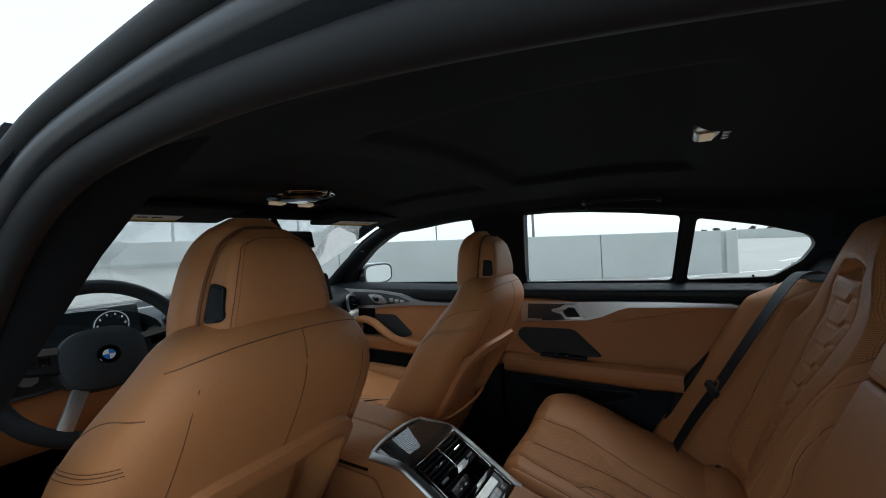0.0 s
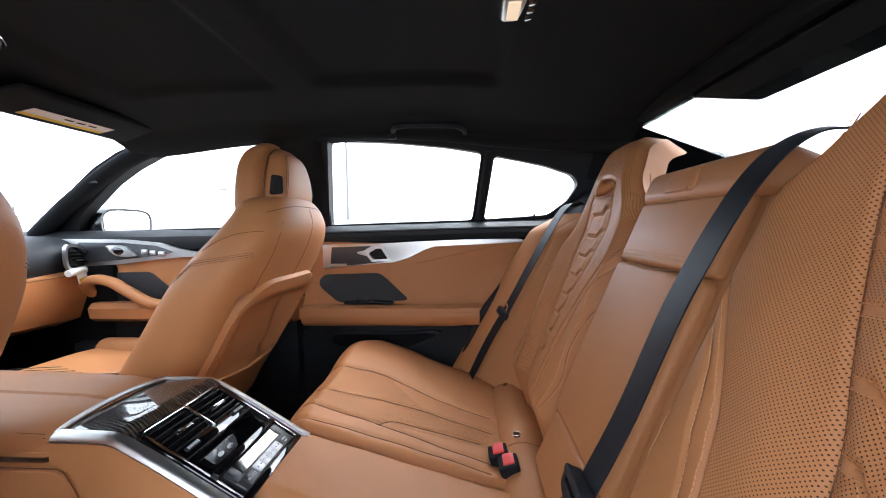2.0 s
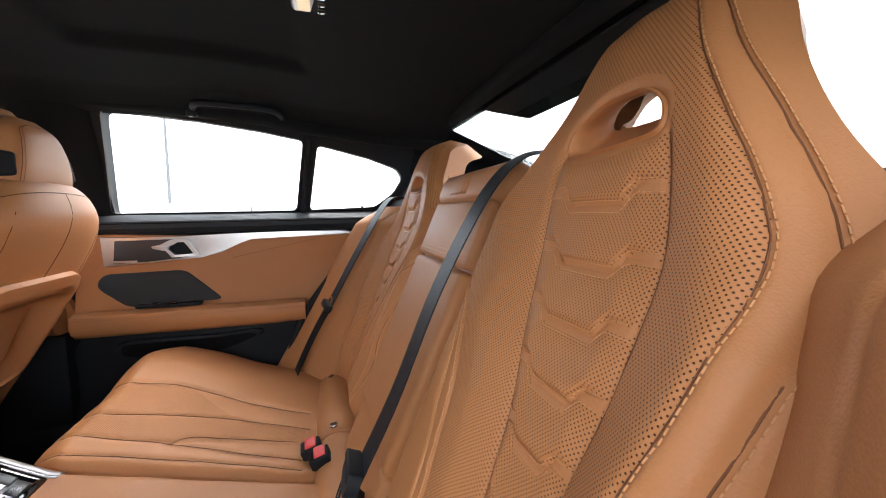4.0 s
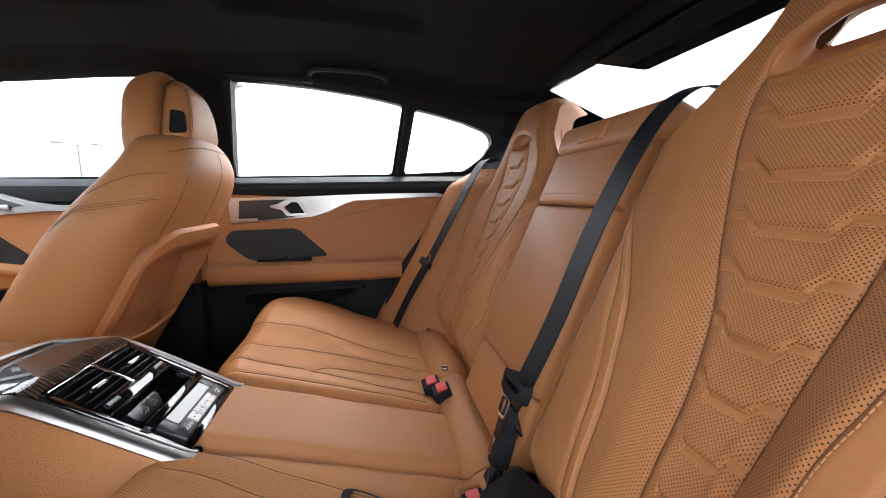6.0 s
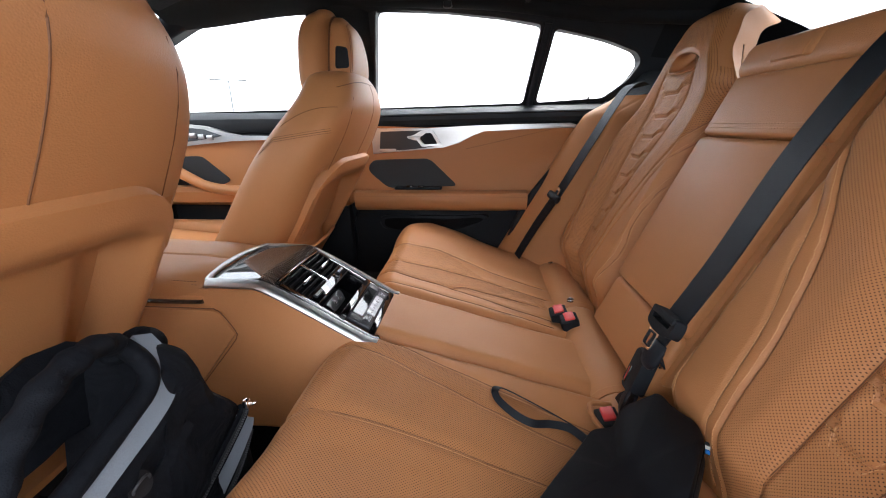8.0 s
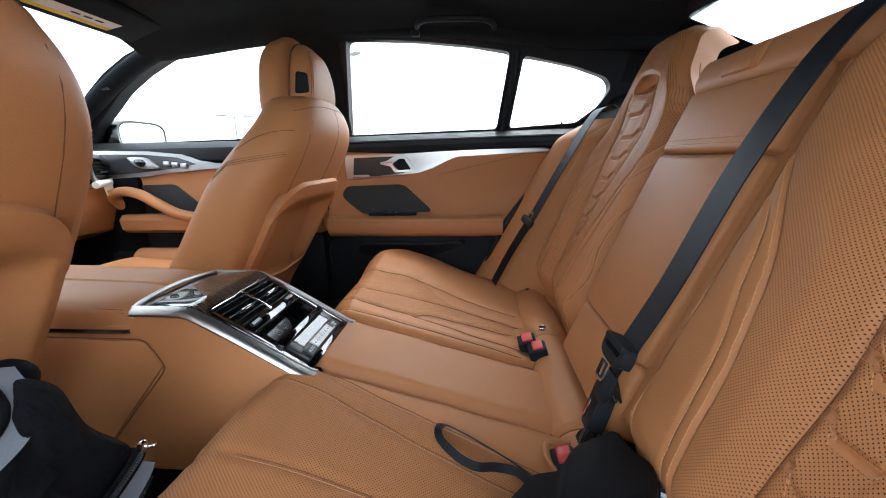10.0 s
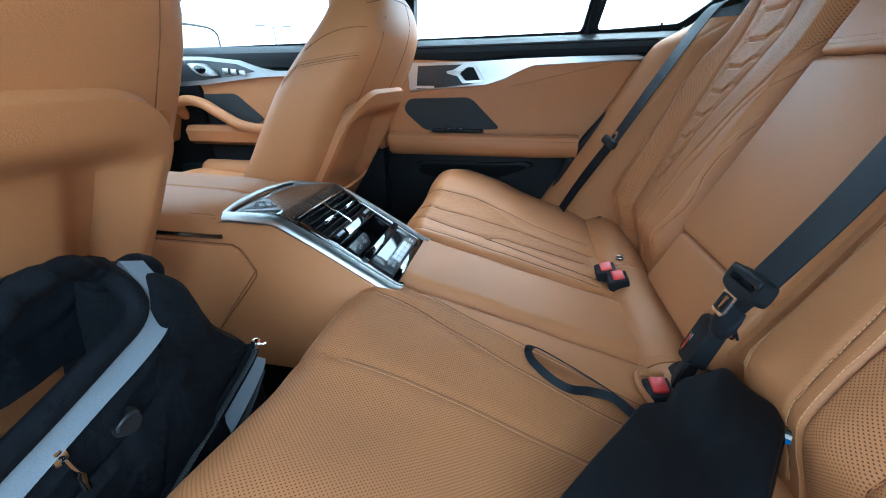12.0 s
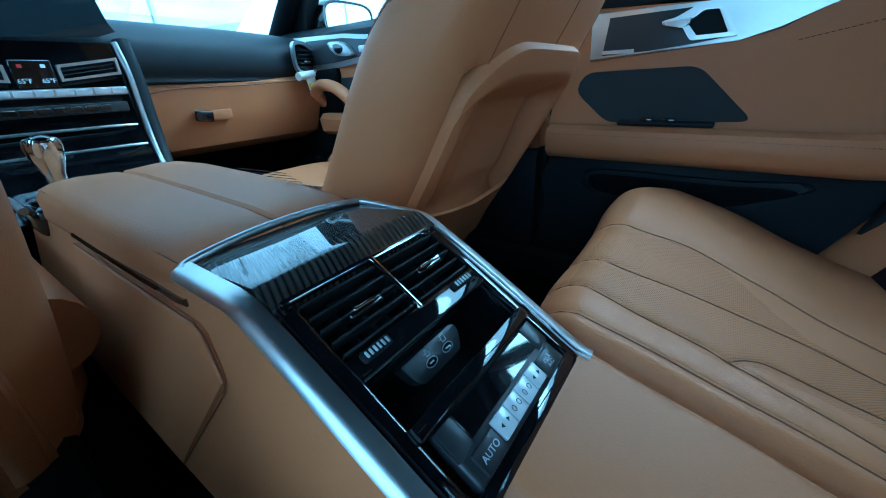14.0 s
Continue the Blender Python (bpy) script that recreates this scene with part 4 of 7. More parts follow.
def seat_zone(x, y):
    ax = np.abs(x)
    lo = np.interp(-y, [-0.05, 0.11, 0.36], [0.183, 0.180, 0.20])
    hi = np.interp(-y, [-0.05, 0.015, 0.10, 0.20, 0.34], [0.388, 0.392, 0.396, 0.300, 0.272])
    return (ax > lo) & (ax < hi) & (y < 0.05) & (y > -0.36)


none = lambda x, y: np.zeros(x.shape, bool)
cushion(0.094, 0.70, "seat_cushion", [S1, S2, S3, S4, S5], seat_zone, bench)
left_zone = lambda x, y: (x < -0.205 + 0.10 * (y + 0.36) / 0.36) & (x > -0.56) & (y < 0.06) & (y > -0.40)
LEFT_SEAMS = [[(-0.108, 0.16), (-0.105, 0.0), (-0.135, -0.12), (-0.165, -0.24), (-0.20, -0.36), (-0.21, -0.42)], [(-0.15, 0.16), (-0.150, 0.0), (-0.185, -0.12), (-0.22, -0.24), (-0.255, -0.38)], [(-0.30, 0.16), (-0.295, -0.1), (-0.33, -0.40)]]
cushion(-0.70, -0.094, "seat_cushion", LEFT_SEAMS, left_zone, bench)
cushion(-0.0925, 0.0925, "centre_cushion", [], none, bench)
part("bench_base", rbox((0, -0.26, 0.31), (1.36, 0.36, 0.14), 0.02, 2), carpet_mat, bench)

bench.location.x += 0.022


# ---- seat belts and buckles ----
def belt_line(pts, n=10):
    return smooth_line(pts, n)


def seat_belt(pts, normal, tongue_at, tongue_dir, label):
    t = thing("seat_belt", label, "seat belt", pts[-1], group="rear seat belts")
    part("webbing", ribbon(belt_line(pts), normal, 0.047, 0.0016), webbing, t)
    q, d = Vector(tongue_at), Vector(tongue_dir).normalized()
    nn = Vector(normal).normalized()
    s = d.cross(nn).normalized()
    nn = s.cross(d)
    m = Matrix((( s.x, d.x, nn.x, 0), (s.y, d.y, nn.y, 0), (s.z, d.z, nn.z, 0), (0, 0, 0, 1)))
    part("tongue", rbox(q + nn * 0.007, (0.070, 0.024, 0.018), 0.007, 3, m), black_plastic, t, "moulded black belt guide")
    pl = prism(outline([(-0.013, 0), (0.013, 0), (0.012, -0.030), (-0.012, -0.030)], 2), lambda a, b, h: q + s * a - d * (b * -1) + nn * (0.004 + h), 0, 0.003)
    part("tongue_plate", pl, chrome, t, "bright metal tongue plate")
    part("tongue_slot", rbox(q + nn * 0.0076 - d * 0.018, (0.012, 0.012, 0.0012), 0.0004, 1, m), black_plastic, t)
    return t


seat_belt([(0.60, -0.665, 0.985), (0.582, -0.608, 0.975), (0.556, -0.512, 0.82), (0.545, -0.440, 0.69), (0.572, -0.372, 0.56), (0.606, -0.318, 0.435), (0.618, -0.312, 0.395)], (-0.25, 0.9, 0.38), (0.5475, -0.424, 0.660), (0.06, 0.46, -0.88), "black seat belt hanging down the outer backrest")
seat_belt([(-0.610, -0.690, 0.985), (-0.602, -0.630, 0.975), (-0.592, -0.535, 0.850), (-0.592, -0.465, 0.72), (-0.600, -0.390, 0.56), (-0.612, -0.322, 0.435), (-0.62, -0.314, 0.395)], (0.25, 0.9, 0.38), (-0.595, -0.416, 0.63), (0.1, 0.42, -0.9), "black seat belt hanging down the outer backrest")
near_belt = thing("seat_belt", "black seat belt stretched down to a buckle at the middle", "seat belt", (-0.16, -0.70, 1.0), group="rear seat belts")
part("webbing", ribbon(belt_line([(-0.172, -0.775, 0.990), (-0.168, -0.725, 1.016), (-0.160, -0.672, 1.012), (-0.155, -0.622, 0.962), (-0.154, -0.556, 0.842), (-0.156, -0.498, 0.706), (-0.160, -0.450, 0.612)]), (0.05, 0.922, 0.39), 0.048, 0.0018), webbing, near_belt)
part("webbing_return", ribbon(belt_line([(-0.160, -0.446, 0.612), (-0.152, -0.440, 0.585), (-0.143, -0.446, 0.560), (-0.140, -0.455, 0.545)]), (0.05, 0.922, 0.39), 0.046, 0.003), webbing, near_belt)


def slanted(side, along):
    """A frame whose x runs along side and whose y runs along the strap."""
    side, along = Vector(side).normalized(), Vector(along).normalized()
    nn = side.cross(along).normalized()
    along = nn.cross(side)
    return Matrix(((side.x, along.x, nn.x, 0), (side.y, along.y, nn.y, 0), (side.z, along.z, nn.z, 0), (0, 0, 0, 1)))


TM = slanted((-1, 0.05, 0.10), (0.30, 0.30, -0.90))
gq = Vector((-0.160, -0.446, 0.612))
GT = Matrix.Translation(gq) @ TM


def gp(a, b, c):
    return GT @ Vector((a, b, c))


face_side = 1 if (TM @ Vector((0, 0, 1))).y > 0 else -1
guide_out = rounded([(-0.036, -0.004), (-0.033, -0.015), (0.033, -0.015), (0.036, -0.004), (0.034, 0.012), (0.014, 0.017), (-0.014, 0.017), (-0.034, 0.012)], 0.007, 4)
guide_in = rounded([(-0.026, -0.001), (-0.026, -0.006), (0.026, -0.006), (0.026, -0.001), (0.025, 0.003), (0.01, 0.003), (-0.01, 0.003), (-0.025, 0.003)], 0.002, 4)
part("tongue", frame_prism(guide_out, guide_in, lambda a, b, h: gp(a, b, h * face_side), -0.003, 0.013), black_plastic, near_belt, "moulded black belt guide")
part("tongue_bar", rbox(gp(0, -0.010, 0.013 * face_side), (0.064, 0.010, 0.006), 0.0028, 3, TM), black_plastic, near_belt)
plate_out = rounded([(-0.013, 0.012), (0.013, 0.012), (0.013, 0.046), (-0.013, 0.046)], 0.004, 4)
plate_in = rounded([(-0.0075, 0.022), (0.0075, 0.022), (0.0075, 0.040), (-0.0075, 0.040)], 0.002, 4)
part("tongue_plate", frame_prism(plate_out, plate_in, lambda a, b, h: gp(a - 0.006, b, h * face_side), 0.009, 0.0115), chrome, near_belt, "bright metal tongue plate")
part("plate_cover", frame_prism(rounded([(-0.010, 0.020), (0.010, 0.020), (0.010, 0.042), (-0.010, 0.042)], 0.003, 4), plate_in, lambda a, b, h: gp(a - 0.006, b, h * face_side), 0.0115, 0.0128), black_plastic, near_belt)
part("webbing_fold", loft([[gp(0.002 + w * math.cos(g), y, (0.001 + t * math.sin(g)) * face_side) for g in [2 * math.pi * k / 24 for k in range(24)]] for y, w, t in ((0.028, 0.022, 0.003), (0.040, 0.023, 0.007), (0.056, 0.021, 0.009), (0.066, 0.017, 0.007), (0.071, 0.009, 0.003))]), webbing, near_belt, "folded webbing below the tongue")

buck = thing("belt_buckle", "black belt buckle with a narrow red slot on its strap", "buckle", (-0.11, -0.44, 0.45))
BM = slanted((-1, 0.10, 0.22), (0.33, 0.25, -0.90))
bq = Vector((-0.116, -0.440, 0.500))
BT = Matrix.Translation(bq) @ BM
bs = 1 if (BM @ Vector((0, 0, 1))).y > 0 else -1
body_o = rounded([(-0.020, -0.034), (0.020, -0.034), (0.022, 0.028), (0.014, 0.034), (-0.014, 0.034), (-0.022, 0.028)], 0.004, 4)
part("buckle_body", prism(body_o, lambda a, b, h: BT @ Vector((a, b, h * bs)), -0.011, 0.011, 0.003, 3), black_plastic, buck)
part("buckle_mouth", rbox(BT @ Vector((0, -0.0335, 0)), (0.036, 0.006, 0.018), 0.0025, 3, BM), rubber, buck)
part("release_slot_rim", rbox(BT @ Vector((-0.012, 0.012, 0.0105 * bs)), (0.0085, 0.030, 0.003), 0.0012, 2, BM), gloss_black, buck)
part("release_slot", rbox(BT @ Vector((-0.012, 0.012, 0.0118 * bs)), (0.0042, 0.023, 0.0015), 0.0006, 1, BM), red_plastic, buck, "narrow red release slot")
part("ring", tube([(-0.150 + 0.010 * math.cos(k * 0.35), -0.446 + 0.003 * math.sin(k * 0.35), 0.546 + 0.012 * math.sin(k * 0.35)) for k in range(19)], 0.0014, 6), chrome, buck)
part("strap", ribbon(smooth_line([BT @ Vector((0, 0.026, 0)), BT @ Vector((-0.001, 0.045, 0.004)), BT @ Vector((-0.006, 0.062, -0.003)), BT @ Vector((-0.004, 0.085, 0.0))], 5), (0, 0.9, 0.4), 0.030, 0.005), webbing, buck)
part("strap_fold", ribbon(smooth_line([BT @ Vector((0.006, 0.030, 0.005 * bs)), BT @ Vector((0.010, 0.048, 0.009 * bs)), BT @ Vector((0.006, 0.075, 0.004 * bs))], 5), (0.3, 0.9, 0.3), 0.022, 0.004), webbing, buck)

double_buckle = thing("belt_buckle", "double red-topped black seat belt buckles in the seat joint", "buckle", (0.168, -0.40, 0.42))
for dx, dy, dz in ((-0.015, -0.012, 0.0), (0.018, 0.006, 0.002)):
    mm = Matrix.Rotation(radians(-16), 4, "X") @ Matrix.Rotation(radians(-10), 4, "Y")
    part("buckle_body", rbox((0.168 + dx, -0.388 + dy, 0.428 + dz), (0.0345, 0.040, 0.056), 0.004, 3, mm), black_plastic, double_buckle)
    part("release_button", rbox((0.168 + dx - 0.002, -0.382 + dy, 0.4555 + dz), (0.029, 0.023, 0.006), 0.0025, 3, mm), red_plastic, double_buckle, "red release button")
sunk_buckle = thing("belt_buckle", "red-topped black seat belt buckle sunk in a leather pocket", "buckle", (-0.155, -0.385, 0.42))
mm = Matrix.Rotation(radians(-14), 4, "X")
part("buckle_body", rbox((-0.155, -0.388, 0.428), (0.036, 0.034, 0.04), 0.004, 3, mm), black_plastic, sunk_buckle)
part("release_button", rbox((-0.155, -0.384, 0.4495), (0.028, 0.020, 0.006), 0.0025, 3, mm), red_plastic, sunk_buckle, "red release button")
part("pocket_edge", tube(smooth_line([(-0.180, -0.372, 0.437), (-0.156, -0.360, 0.446), (-0.130, -0.366, 0.446), (-0.122, -0.40, 0.440)], 6), 0.0042, 8), leather, sunk_buckle)


# ---- front seats ----
FX = 0.392
PROF = [(0.40, 0.385, 0.215, 0.26), (0.48, 0.345, 0.222, 0.25), (0.57, 0.288, 0.227, 0.24), (0.66, 0.234, 0.230, 0.23), (0.75, 0.184, 0.231, 0.22), (0.80, 0.157, 0.229, 0.212), (0.84, 0.134, 0.222, 0.203), (0.88, 0.114, 0.207, 0.190), (0.91, 0.103, 0.191, 0.176), (0.935, 0.099, 0.174, 0.162), (0.955, 0.101, 0.159, 0.150), (0.975, 0.107, 0.144, 0.136), (0.992, 0.116, 0.124, 0.120), (1.005, 0.127, 0.092, 0.098), (1.012, 0.140, 0.04, 0.07)]
PZ = [p[0] for p in PROF]
HP = [(0.945, 0.140, 0.106, 0.115), (0.98, 0.128, 0.110, 0.135), (1.01, 0.124, 0.108, 0.140), (1.045, 0.124, 0.100, 0.140), (1.08, 0.129, 0.088, 0.134), (1.105, 0.137, 0.075, 0.120)]


SHELL_HP = [(z, y + 0.048, hw + 0.001, th - 0.048) for z, y, hw, th in HP] + [(1.125, 0.178, 0.061, 0.070), (1.138, 0.182, 0.044, 0.050), (1.146, 0.190, 0.022, 0.024)]
PAD_HP = [(0.945, 0.150, 0.086, 0.040), (0.965, 0.146, 0.089, 0.044), (0.985, 0.131, 0.093, 0.058), (1.00, 0.123, 0.093, 0.064), (1.03, 0.120, 0.087, 0.066), (1.06, 0.122, 0.079, 0.064), (1.09, 0.128, 0.068, 0.058), (1.108, 0.136, 0.057, 0.048), (1.119, 0.146, 0.043, 0.034), (1.126, 0.158, 0.026, 0.016)]


def profile_at(table, z):
    """The profile's rear, half width and thickness at a height, smoothed."""
    zs = [p[0] for p in table]
    out = []
    for k in (1, 2, 3):
        vs = [p[k] for p in table]
        out.append(float(sum(np.interp(z + e, zs, vs) for e in (-0.008, -0.004, 0, 0.004, 0.008)) / 5))
    return out


def seat_prof(z):
    return profile_at(PROF, z)


def seat_rear(x, z, d=0.0):
    """A point on the rear of a front seat, x from its middle; d stands proud towards the back."""
    y, hw, th = seat_prof(z)
    a = min(1.0, abs(x) / hw)
    return Vector((x, y + th * 0.5 * (1 - (1 - a ** 3.2) ** (1 / 3.2)) - d, z))


def seat_flank(sx, y, z, d=0.0):
    """A point on the flank of a front seat at the place y."""
    y0, hw, th = seat_prof(z)
    a = min(0.999, abs((y - y0 - th / 2) / (th / 2)))
    return Vector((sx * (hw * (1 - a ** 3.2) ** (1 / 3.2) + d), y, z))


def front_seat(cx, dy, dz, label):
    t = thing("front_seat", label, "car seat", (cx, dy + 0.5, 0.25), group="front seats")
    put = lambda v: Vector((v.x + cx, v.y + dy, v.z + dz))

    def ring_at(table, z, n, p):
        y, hw, th = profile_at(table, z)
        ring = []
        for k in range(n):
            f = 2 * math.pi * k / n
            c, s0 = math.cos(f), math.sin(f)
            x = hw * abs(c) ** (2 / p) * (1 if c > 0 else -1)
            yy = y + th * 0.5 + th * 0.5 * abs(s0) ** (2 / p) * (1 if s0 > 0 else -1)
            if table is PROF and s0 < 0:
                yy += 0.11 * (1 - float(sm(np.array(abs(x) / hw), 0.70, 0.80))) * float(sm(np.array(z), 0.41, 0.44)) * (1 - float(sm(np.array(z), 0.752, 0.775)))
            ring.append(put(Vector((x, yy, z))))
        return ring

    zs = list(np.linspace(0.40, 0.90, 34)) + list(np.linspace(0.91, 1.012, 26))
    shell = part("backrest", loft([ring_at(PROF, z, 88, 3.2) for z in zs]), leather, t, "tan leather seat back")
    # Seams, crease shade put into their dark colour: the collar below the headrest, an upright one, the corners, a
    # double one over the flanks.
    collar = []
    for k in range(41):
        x = -0.150 + 0.300 * k / 40
        collar.append((x, 0.980 - 0.35 * x * x - 22.0 * abs(x) ** 4))
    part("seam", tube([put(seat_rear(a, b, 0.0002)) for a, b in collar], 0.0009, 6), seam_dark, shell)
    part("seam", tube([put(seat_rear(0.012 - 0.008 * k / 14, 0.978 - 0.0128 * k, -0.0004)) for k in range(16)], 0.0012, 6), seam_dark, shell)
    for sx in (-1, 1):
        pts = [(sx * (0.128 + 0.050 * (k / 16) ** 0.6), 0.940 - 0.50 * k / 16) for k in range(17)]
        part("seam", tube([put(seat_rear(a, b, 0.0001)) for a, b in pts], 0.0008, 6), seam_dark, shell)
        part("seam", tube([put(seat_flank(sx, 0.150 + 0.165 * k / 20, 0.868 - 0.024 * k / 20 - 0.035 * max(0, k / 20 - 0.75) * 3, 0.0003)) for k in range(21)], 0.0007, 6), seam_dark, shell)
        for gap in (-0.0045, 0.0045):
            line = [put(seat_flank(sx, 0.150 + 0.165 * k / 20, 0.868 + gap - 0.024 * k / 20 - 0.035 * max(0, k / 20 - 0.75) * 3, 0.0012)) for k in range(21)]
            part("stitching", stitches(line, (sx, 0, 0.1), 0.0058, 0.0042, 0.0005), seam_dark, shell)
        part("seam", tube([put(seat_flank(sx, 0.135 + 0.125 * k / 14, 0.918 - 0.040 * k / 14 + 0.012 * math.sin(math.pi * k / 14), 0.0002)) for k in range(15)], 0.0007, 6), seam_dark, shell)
    # Headrest: a front shell whose rim stands round a rear pad, with slots in the pad's sides.
    hz = list(np.linspace(0.945, 1.10, 30)) + list(np.linspace(1.104, 1.145, 18))
    head = part("headrest", loft([ring_at(SHELL_HP, z, 72, 2.7) for z in hz]), leather, t, "integrated tan leather headrest")
    pz = list(np.linspace(0.95, 1.09, 26)) + list(np.linspace(1.093, 1.126, 16))
    pad = part("rear_pad", loft([ring_at(PAD_HP, z, 72, 4.2) for z in pz]), leather, head, "tan leather pad set into the headrest's rim")

    def pad_at(x, z, d=0.0, p=4.2):
        y, hw, th = profile_at(PAD_HP, z)
        a = min(1.0, abs(x) / hw)
        return Vector((x, y + th * 0.5 * (1 - (1 - a ** p) ** (1 / p)) - d, z))

    for edge in (0.86, 0.80):
        half = [(edge * profile_at(PAD_HP, b)[1], b) for b in (0.985, 1.01, 1.035, 1.06, 1.085, 1.102)]
        line = [(-a, b) for a, b in half] + [(-0.028, 1.1120), (0.0, 1.1132), (0.028, 1.1120)] + half[::-1]
        pts = [put(pad_at(a, b, -0.0004)) for a, b in outline(line, 6, False)]
        if edge > 0.85:
            part("seam", tube(pts, 0.0008, 6), seam_dark, pad)
        else:
            part("stitching", stitches([q + Vector((0, -0.0006, 0)) for q in pts], (0, -1, 0.2), 0.0058, 0.0040, 0.0005), seam_dark, pad)
    # The gap is a solid dark tube that carries its shade as colour.
    part("rim_gap", tube([put(Vector((a, 0.1745, b))) for a, b in outline([(-(profile_at(SHELL_HP, b)[1] - 0.013), b) for b in (0.97, 1.0, 1.03, 1.06, 1.09, 1.108)] + [(-0.032, 1.1265), (0.0, 1.1300), (0.032, 1.1265)] + [(profile_at(SHELL_HP, b)[1] - 0.013, b) for b in (1.108, 1.09, 1.06, 1.03, 1.0, 0.97)], 6, False)], 0.0024, 8), seam_dark, head, "narrow gap behind the pad")
    for sx in (-1, 1):
        slot = rounded([(0.126, 1.010), (0.129, 1.050), (0.152, 1.054), (0.153, 1.008)], 0.005, 4)

        def side(y, z, h, sx=sx):
            y0, hw, th = profile_at(PAD_HP, z)
            a = min(0.995, abs((y + 0.004 - y0 - th / 2) / (th / 2)))
            return put(Vector((sx * (hw * (1 - a ** 4.2) ** (1 / 4.2) + h), y + 0.004, z)))
        part("headrest_slot", prism(slot, side, -0.004, 0.0050, 0.0008), rubber, pad, "black plastic slot insert")
        part("slot_rim", tube([side(a, b, 0.0040) for a, b in slot + slot[:1]], 0.0026, 6), black_plastic, pad)
    # Rear shell with its hollow for the knees, and the pocket below.
    nu, nv = 90, 100
    u, v = np.meshgrid(np.linspace(-1, 1, nu), np.linspace(0, 1, nv), indexing="ij")
    bow = np.clip((np.abs(u) - 0.45) / 0.55, 0, 1)
    z = 0.42 + (0.386 - 0.105 * (1 - (1 - bow ** 2.2) ** (1 / 2.2))) * v
    hw = np.interp(z, PZ, [p[2] for p in PROF]) * (0.84 - 0.03 * v)
    x = u * hw
    y0 = np.interp(z, PZ, [p[1] for p in PROF])
    th = np.interp(z, PZ, [p[3] for p in PROF])
    a = np.clip(np.abs(x) / np.interp(z, PZ, [p[2] for p in PROF]), 0, 0.999)
    base = y0 + th * 0.5 * (1 - (1 - a ** 3.2) ** (1 / 3.2))
    lip = 0.012 * np.maximum(sm(v, 0.84, 0.90), 0.8 * sm(np.abs(u), 0.78, 0.88))
    well = (1 - sm(np.abs(u), 0.70, 0.84)) * (1 - sm(v, 0.80, 0.87)) * sm(v, 0.18, 0.50)
    panel = (1 - sm(np.abs(u), 0.42, 0.62)) * sm(v, 0.30, 0.50) * (0.85 - 0.45 * sm(v, 0.45, 0.78))
    hollow = 0.052 * well - 0.034 * panel * well
    y = base - 0.003 - lip + hollow + 0.03 * (sm(np.abs(u), 0.95, 1.0) + sm(v, 0.965, 1.0)) * 0.6
    part("rear_shell", sheet(np.stack([x + cx, y + dy, z + dz], -1), off=(0, 0.03, 0)), leather, shell, "moulded tan leather seat-back shell with a knee hollow")
    v2 = np.linspace(0, 1, 30)
    u2, v2 = np.meshgrid(np.linspace(-1, 1, 50), v2, indexing="ij")
    z = 0.42 + (0.125 + 0.02 * np.abs(u2)) * v2
    x = u2 * 0.182
    y0 = np.interp(z, PZ, [p[1] for p in PROF])
    y = y0 + 0.004 + 0.014 * u2 ** 4 - 0.020 * (1 - u2 ** 4) * (0.3 + 0.7 * v2)
    part("seat_pocket", sheet(np.stack([x + cx, y + dy, z + dz], -1), off=(0, 0.012, 0)), leather, shell, "tan leather map pocket")
    # Seat cushion in front and the base below.
    cr = []
    for yy, zz, hh, ww in ((0.42, 0.50, 0.10, 0.21), (0.50, 0.51, 0.13, 0.235), (0.65, 0.52, 0.13, 0.245), (0.80, 0.535, 0.13, 0.245), (0.92, 0.545, 0.12, 0.235), (0.97, 0.53, 0.07, 0.22)):
        cr.append([put(Vector((ww * abs(math.cos(f)) ** 0.6 * (1 if math.cos(f) > 0 else -1), yy, zz - hh / 2 + hh / 2 * abs(math.sin(f)) ** 0.6 * (1 if math.sin(f) > 0 else -1)))) for f in [2 * math.pi * k / 40 for k in range(40)]])
    part("seat_cushion", loft(cr), leather, t, "tan leather seat cushion")
    for sx in (-1, 1):
        part("cushion_bolster", loft([[put(Vector((sx * (0.215 + 0.045 * math.cos(f)), yy, 0.515 + 0.045 * math.sin(f)))) for f in [2 * math.pi * k / 20 for k in range(20)]] for yy in (0.45, 0.55, 0.7, 0.85, 0.93)]), leather, t)
        part("seat_rail", rbox(put(Vector((sx * 0.17, 0.66, 0.305 - dz))), (0.05, 0.55, 0.13), 0.01, 2), black_plastic, t)
    part("seat_base", rbox(put(Vector((0, 0.66, 0.39))), (0.40, 0.52, 0.14), 0.03, 2), black_plastic, t)
    return t


front_seat(FX, 0.0, 0.002, "tan leather front passenger seat with an integrated headrest")
front_seat(-FX - 0.01, 0.012, 0.022, "tan leather driver's seat with an integrated headrest")
sheet_paper = thing("paper_sheet", "white printed paper lying on the front passenger seat", "paper", (0.28, 0.72, 0.53))
part("sheet", rbox((0.235, 0.66, 0.558), (0.15, 0.21, 0.002), 0.0005, 1, Matrix.Rotation(radians(18), 4, "Y") @ Matrix.Rotation(radians(-15), 4, "X")), white_paper, sheet_paper)
for k in range(9):
    part("print_line", rbox((0.235, 0.58 + 0.018 * k, 0.5365 + 0.0048 * k + 0.024), (0.11, 0.004, 0.0008), 0, 1, Matrix.Rotation(radians(18), 4, "Y") @ Matrix.Rotation(radians(-15), 4, "X")), ink, sheet_paper, smooth=False)


# ---- doors ----
def wall_at(x0, sign=1):
    return lambda y, z, h: Vector((sign * (x0 - h), y, z))


